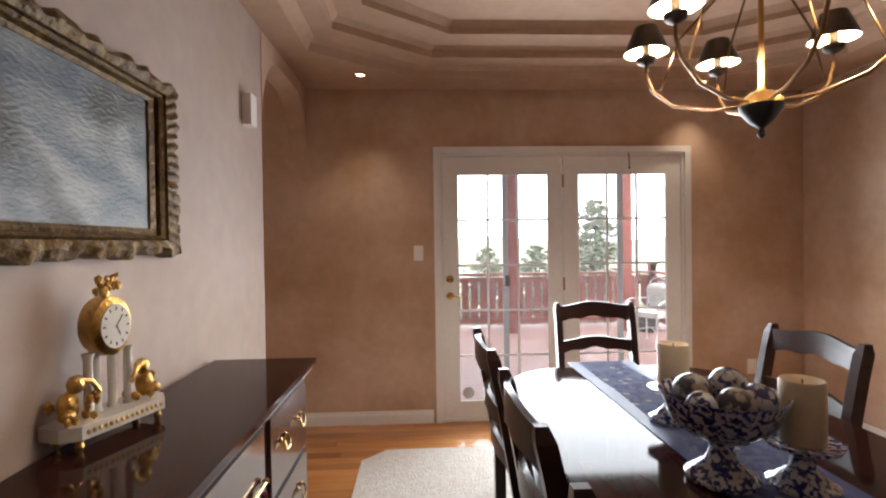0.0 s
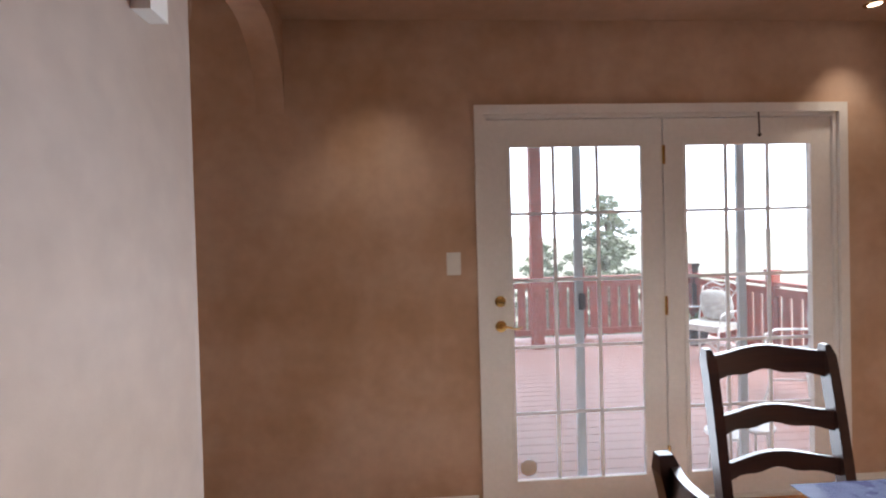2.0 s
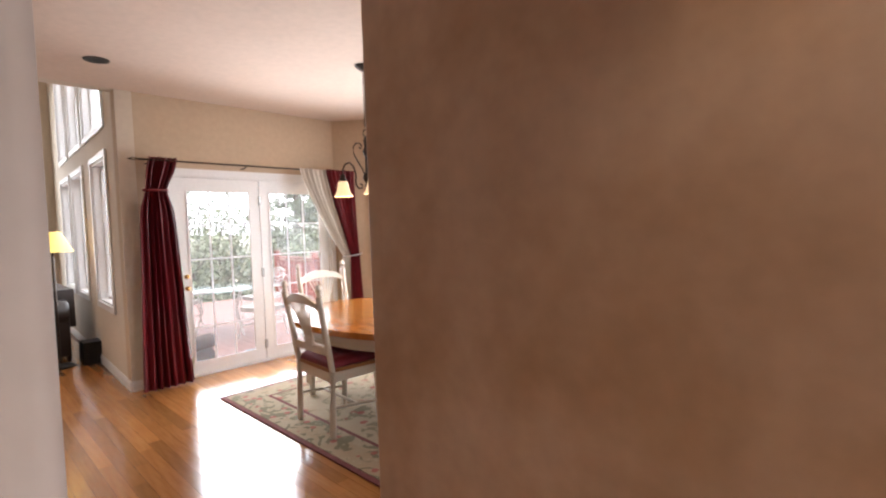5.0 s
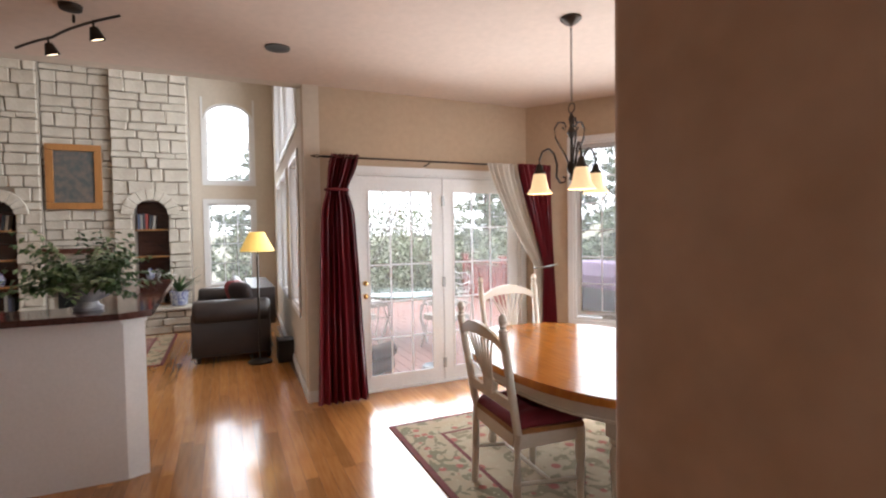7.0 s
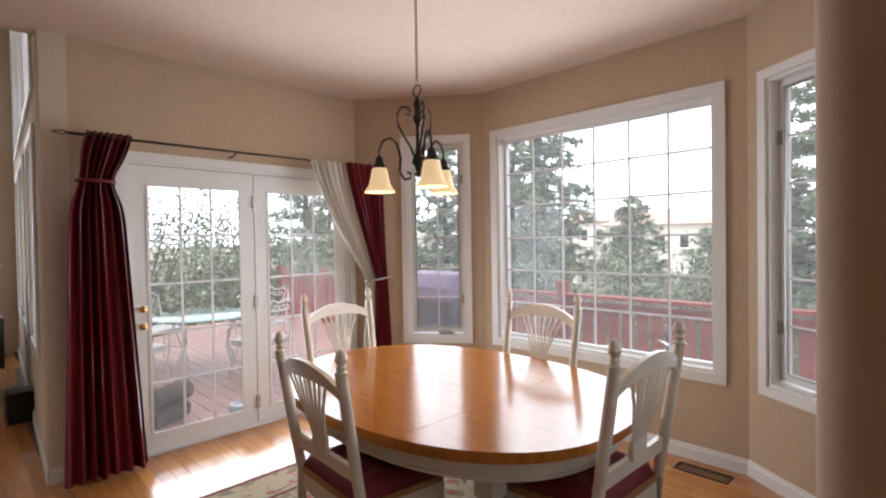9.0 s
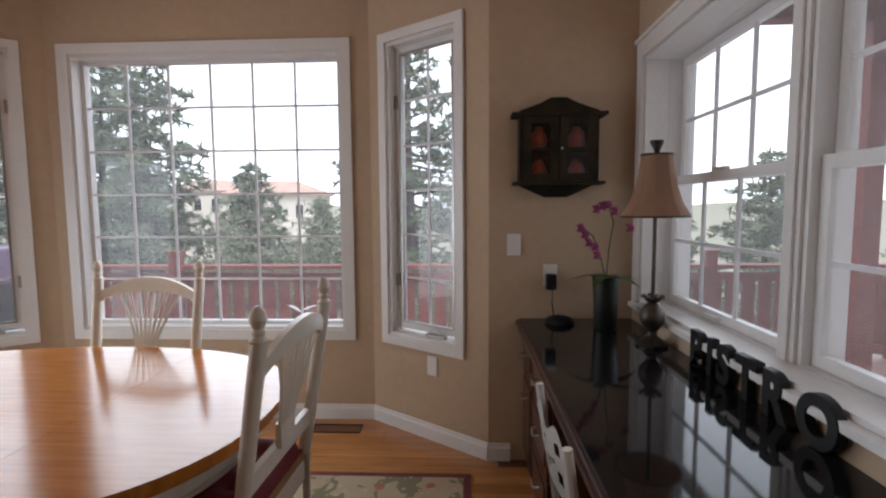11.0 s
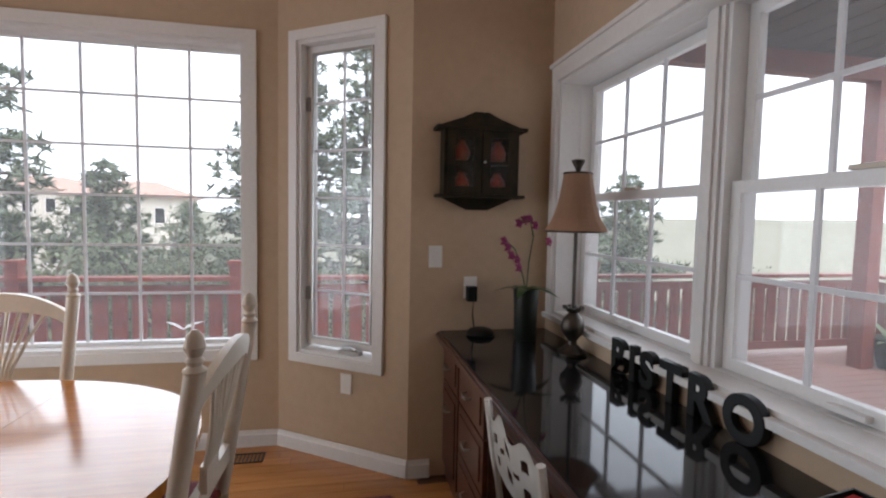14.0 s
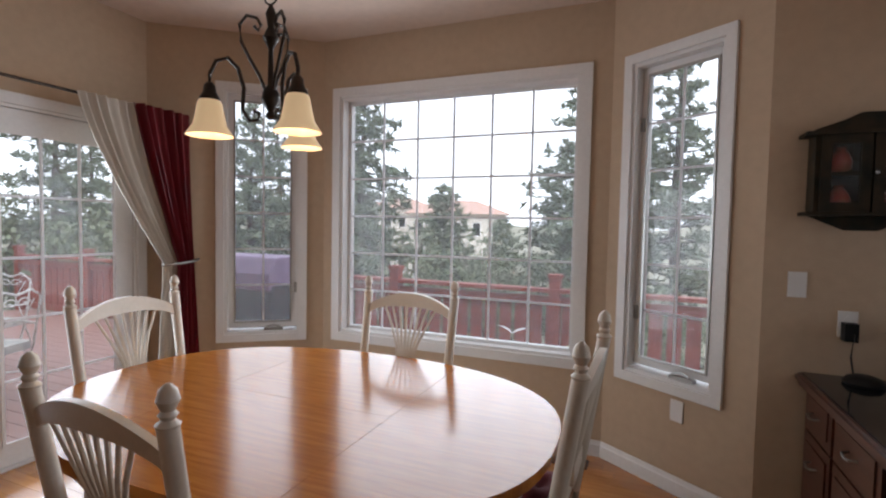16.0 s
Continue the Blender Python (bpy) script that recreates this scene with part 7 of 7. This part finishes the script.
for src, x, y, r, s in ((sA, -5.6, 12.0, 40, 0.9), (sB, -11.5, 9.0, 100, 0.75), (sA, -14.0, 7.0, 10, 1.2), (sB, -15.5, 3.0, 30, 1.0), (sA, -19.0, 7.5, 250, 1.3), (sA, 1.0, 13.5, 120, 0.8), (sA, -2.5, 11.0, 200, 0.7), (sB, -13.5, -0.5, 140, 0.9), (sA, -7.0, 15.0, 20, 1.0), (sA, 8.0, 12.0, 220, 0.7), (sB, -20.0, 12.0, 66, 1.0)):
    copy_thing(src, pose(x, y, -2.6, 0, 0, r) @ Matrix.Scale(s, 4))

M_TILE = material("terracotta_roof_tile", (0.50, 0.33, 0.27), 0.8, second=(0.42, 0.26, 0.20), scale=2, amount=0.8)
M_STUCCO = material("cream_stucco", (0.70, 0.65, 0.58), 0.9, second=(0.64, 0.59, 0.52), scale=1, amount=0.6)


def far_house(m, w, d, h, roof_mat, label):
    hs = thing("house", label, "house", m)
    bm = bmesh.new()
    box(bm, -w / 2, -d / 2, 0, w / 2, d / 2, h)
    part("wall", bm, M_STUCCO, hs)
    bm = bmesh.new()
    o, rz = 0.6, h + w * 0.16
    vs = [bm.verts.new(p) for p in ((-w / 2 - o, -d / 2 - o, h), (w / 2 + o, -d / 2 - o, h), (w / 2 + o, d / 2 + o, h), (-w / 2 - o, d / 2 + o, h), (-w / 2 + d * 0.35, 0, rz), (w / 2 - d * 0.35, 0, rz))]
    for f in ((0, 1, 5, 4), (2, 3, 4, 5), (1, 2, 5), (3, 0, 4), (3, 2, 1, 0)):
        bm.faces.new([vs[i] for i in f])
    part("roof", bm, roof_mat, hs)
    for k in range(5):
        for z in ((1.0, 2.6), (h - 2.4, h - 0.9)):
            x = -w / 2 + w * (k + 0.5) / 5
            bm = bmesh.new()
            box(bm, x - 0.45, -d / 2 - 0.05, z[0], x + 0.45, -d / 2 - 0.01, z[1])
            wn2 = part("window", bm, M_TRIM, hs)
            bm = bmesh.new()
            box(bm, x - 0.37, -d / 2 - 0.06, z[0] + 0.08, x + 0.37, -d / 2 - 0.051, z[1] - 0.08)
            part("pane", bm, M_BLACK, wn2)
    return hs


far_house(pose(-22.5, 54, -5.2, 0, 0, 20), 10.5, 9, 8.0, M_TILE, "cream stucco house with a terracotta tiled roof among pines")
far_house(pose(-33, 60, -5.0, 0, 0, 30), 9, 8, 8.6, M_TILE, "cream stucco house wing with a tiled roof behind trees")
far_house(pose(24.5, 11.0, -4.4, 0, 0, -62), 9, 8, 5.6, material("grey_roof_shingle", (0.30, 0.29, 0.28), 0.85, scale=4, amount=0.8), "white neighbouring house with a grey gable roof")

# covered grill
gr = thing("covered_grill", "barbecue under a black and purple weather cover", "grill", pose(-6.05, 4.35, ZD))
M_COVER = material("black_vinyl_cover", (0.018, 0.018, 0.022), 0.35, second=(0.04, 0.04, 0.046), scale=5, amount=0.8, bump=0.7, bump_scale=9)
M_PURPLE = material("faded_purple_cover", (0.17, 0.10, 0.20), 0.5, second=(0.24, 0.16, 0.27), scale=5, amount=0.8, bump=0.5, bump_scale=8)
bm = bmesh.new()
prism(bm, rounded_rect(0.44, 0.28, 0.06, 5), 0.02, 0.98)
part("skirt", bm, M_COVER, gr, bevel=0.02)
bm = bmesh.new()
prism(bm, [(-0.30, 0.94), (0.30, 0.94), (0.29, 1.1), (0.2, 1.26), (-0.2, 1.26), (-0.29, 1.1)], -0.43, 0.43, Matrix(((0, 0, 1, 0), (1, 0, 0, 0), (0, 1, 0, 0), (0, 0, 0, 1))))
part("hood_cover", bm, M_PURPLE, gr, "faded purple hood cover", bevel=0.03)

M_WROUGHT = material("white_wrought_iron", (0.70, 0.69, 0.66), 0.5, second=(0.6, 0.58, 0.55), scale=20, amount=0.5)
M_CUSH = material("pale_patterned_cushion", (0.62, 0.60, 0.55), 0.85, second=(0.36, 0.36, 0.34), scale=11, amount=0.9)


def patio_chair(m, pillow=True):
    c = thing("patio_chair", "white wrought-iron garden chair with pale cushions", "chair", m, "garden chairs")
    for x in (-0.25, 0.25):
        bm = bmesh.new()
        tube(bm, [(x, -0.25, 0), (x * 0.9, -0.2, 0.25), (x, -0.24, 0.45), (x * 0.95, -0.33, 0.9), (x * 0.5, -0.34, 0.97), (0, -0.33, 0.93)], 0.011, 6)
        part("back_post", bm, M_WROUGHT, c, smooth=True)
        bm = bmesh.new()
        tube(bm, [(x, 0.28, 0), (x * 0.92, 0.22, 0.2), (x, 0.25, 0.42), (x * 1.1, 0.24, 0.62), (x * 1.12, 0.1, 0.66), (x * 1.05, -0.27, 0.64)], 0.011, 6)
        part("arm", bm, M_WROUGHT, c, smooth=True)
    bm = bmesh.new()
    for k in (-1, 1):
        tube(bm, [(k * (0.02 + 0.05 * (1 - i / 14)) * math.cos(i * 0.55) + k * 0.06, -0.33, 0.86 + 0.05 * (1 - i / 14) * math.sin(i * 0.55)) for i in range(15)], 0.007, 5)
        tube(bm, [(k * 0.2, -0.26, 0.5), (k * 0.08, -0.3, 0.7), (k * 0.18, -0.32, 0.88)], 0.007, 5)
    part("scrollwork", bm, M_WROUGHT, c, smooth=True)
    bm = bmesh.new()
    tube(bm, [(-0.24, -0.2, 0.2), (0, 0.0, 0.24), (0.24, 0.22, 0.2)], 0.008, 5)
    tube(bm, [(0.24, -0.2, 0.2), (0, 0.0, 0.24), (-0.24, 0.22, 0.2)], 0.008, 5)
    part("stretcher", bm, M_WROUGHT, c, smooth=True)
    bm = bmesh.new()
    prism(bm, rounded_rect(0.25, 0.25, 0.06, 4), 0.42, 0.49)
    part("seat_cushion", bm, M_CUSH, c, bevel=0.02)
    if pillow:
        bm = bmesh.new()
        ball(bm, 0, 0, 0, 0.2, 1.0, 0.4, 1.0, 3)
        for v in bm.verts:
            v.co.x = math.copysign(abs(v.co.x / 0.2) ** 0.6 * 0.2, v.co.x)
            v.co.z = math.copysign(abs(v.co.z / 0.2) ** 0.6 * 0.2, v.co.z)
        bmesh.ops.transform(bm, matrix=pose(0, -0.2, 0.69, -15), verts=bm.verts)
        part("pillow", bm, M_CUSH, c, "patterned square pillow", smooth=True)
    return c


patio_chair(pose(3.35, 3.75, ZD, 0, 0, 120))
patio_chair(pose(3.3, 2.1, ZD, 0, 0, 100))
pl = thing("planter", "dark round planter with trailing greenery on the deck", "planter", pose(3.75, 4.75, ZD))
bm = bmesh.new()
lathe(bm, [(0.14, 0), (0.2, 0.2), (0.22, 0.34), (0.19, 0.34), (0.17, 0.25), (0.001, 0.24)], 20)
part("pot", bm, M_BLACK, pl, smooth=True)
random.seed(14)
for k in range(26):
    bm = bmesh.new()
    leaf(bm, pose(random.uniform(-0.1, 0.1), random.uniform(-0.1, 0.1), 0.28, 0, random.uniform(-80, -15), random.uniform(0, 360)), random.uniform(0.15, 0.3), 0.04, 0.6, 4)
    part("leaf", bm, M_BROAD, pl)
for x, y in ((1.75, 1.0), (2.0, 1.08)):
    st = thing("garden_stool", "small round white metal stool on the deck", "stool", pose(x, y, ZD), "white stools")
    bm = bmesh.new()
    lathe(bm, [(0.11, 0.26), (0.125, 0.27), (0.125, 0.285), (0.1, 0.29), (0.001, 0.285)], 24)
    part("seat", bm, M_WROUGHT, st, smooth=True)
    for k in range(3):
        a = k * 2.094
        bm = bmesh.new()
        tube(bm, [(0.11 * math.cos(a), 0.11 * math.sin(a), 0), (0.09 * math.cos(a), 0.09 * math.sin(a), 0.265)], 0.008, 6)
        part("leg", bm, M_WROUGHT, st, smooth=True)

# patio table with chairs
ot = thing("patio_table", "round patio table with a pale green glass top", "table", pose(-8.5, 2.45, ZD))
bm = bmesh.new()
lathe(bm, [(0.62, 0.715), (0.63, 0.722), (0.62, 0.73), (0.001, 0.73)], 40)
part("top", bm, material("pale_green_glass_top", (0.16, 0.28, 0.27), 0.08, second=(0.2, 0.32, 0.3), scale=3, amount=0.5, coat=0.5), ot, smooth=True)
for k in range(4):
    a = k * math.pi / 2 + 0.4
    bm = bmesh.new()
    tube(bm, [(0.5 * math.cos(a), 0.5 * math.sin(a), 0), (0.35 * math.cos(a), 0.35 * math.sin(a), 0.35), (0.5 * math.cos(a), 0.5 * math.sin(a), 0.714)], 0.014, 6)
    part("leg", bm, M_WROUGHT, ot, smooth=True)
for k in range(4):
    a = 20 + 90 * k
    patio_chair(pose(-8.5 + 0.95 * math.cos(radians(a)), 2.45 + 0.95 * math.sin(radians(a)), ZD, 0, 0, a + 90), False)
lg = thing("firewood_log", "cut round log standing by the patio door", "log", pose(-6.75, 1.5, ZD, 0, 0, 30))
bm = bmesh.new()
for i, (x, z) in enumerate(((0, 0.09), (0.12, 0.27))):
    lathe(bm, [(0.085, -0.2), (0.09, -0.19), (0.09, 0.19), (0.085, 0.2)], 16, pose(x * 0.3, 0, z, 90))
part("bark", bm, M_BARK, lg, smooth=True)
pb = thing("pet_bowl", "round pale metal pet bowl on the deck", "bowl", pose(-6.62, 2.15, ZD))
bm = bmesh.new()
lathe(bm, [(0.15, 0), (0.13, 0.06), (0.11, 0.065), (0.1, 0.02), (0.001, 0.018)], 24)
part("bowl", bm, M_SCREEN, pb, smooth=True)
# garden ornaments on the rail side of the bay
orn = thing("garden_stakes", "white bird and sunflower garden ornaments on thin stakes", "garden ornament", pose(-3.0, 4.7, ZD))
for x, z in ((-0.42, 0.62), (0.08, 0.50)):
    bm = bmesh.new()
    tube(bm, [(x, 0, 0), (x, 0, z)], 0.006, 6)
    part("stake", bm, M_IRON, orn)
bm = bmesh.new()
leaf(bm, pose(-0.42, 0, 0.64, 0, -30, 20), 0.16, 0.05, 0.2, 4)
leaf(bm, pose(-0.42, 0, 0.64, 0, -40, 190), 0.14, 0.05, 0.2, 4)
part("bird", bm, M_WROUGHT, orn, "white metal bird")
bm = bmesh.new()
tube(bm, [(0.08 + 0.06 * math.cos(a), 0, 0.5 + 0.06 * math.sin(a)) for a in [k * math.pi / 8 for k in range(17)]], 0.02, 6)
fl2 = part("sunflower", bm, material("pale_yellow_metal", (0.6, 0.5, 0.22), 0.5, scale=10, amount=0.3), orn, "pale yellow sunflower", smooth=True)


# ---- floor boards ----
def spans(y):
    """The stretches of floor along x at y, inside the walls."""
    if y < DY + 0.02:
        return [(-10.98, 3.0)]
    if y < 0.57:
        return [(-10.98, -0.95)]
    out = []
    if y < 0.75:
        out.append((-10.98, -11 + (0.75 - y) / 0.0431))
    lo, hi = -5.68, -0.95
    if y > 2.87:
        lo = -5.66 + (y - 2.85) / 0.769
    if y > 3.105:
        hi = -1.83 - (y - 3.085) / 0.7466
    out.append((lo, hi))
    return out


random.seed(77)
BWID = 0.083
near, rest = {}, bmesh.new()
y = -6.19
singles = 0
while y < 3.62:
    for lo, hi in spans(y + BWID):
        lo, hi = lo - 0.05, hi + 0.08
        x = lo - random.uniform(0, 1.0)
        while x < hi:
            ln = random.choice((0.9, 1.2, 1.5, 1.8))
            a, b = max(x, lo), min(x + ln, hi)
            x += ln
            if b - a < 0.02:
                continue
            if -5.6 < a < -2.0 and -1.2 < y < 3.0 and singles < 300:
                key = round(b - a, 3)
                if key not in near:
                    bm = bmesh.new()
                    box(bm, 0, 0, -0.0038, key - 0.0016, BWID - 0.0016, 0)
                    near[key] = mesh_of("plank", bm, M_FLOOR)
                ob = new("plank", near[key])
                ob.parent = floor
                ob.matrix_basis = pose(a, y, 0)
                singles += 1
            else:
                box(rest, a, y, -0.0038, b - 0.0016, y + BWID - 0.0016, 0)
    y += BWID
me = bpy.data.meshes.new("planks")
rest.to_mesh(me)
rest.free()
me.materials.append(M_FLOOR)
ob = new("planks", me)
ob.parent = floor
tagged(ob, "honey oak strip flooring", kind="stuff")
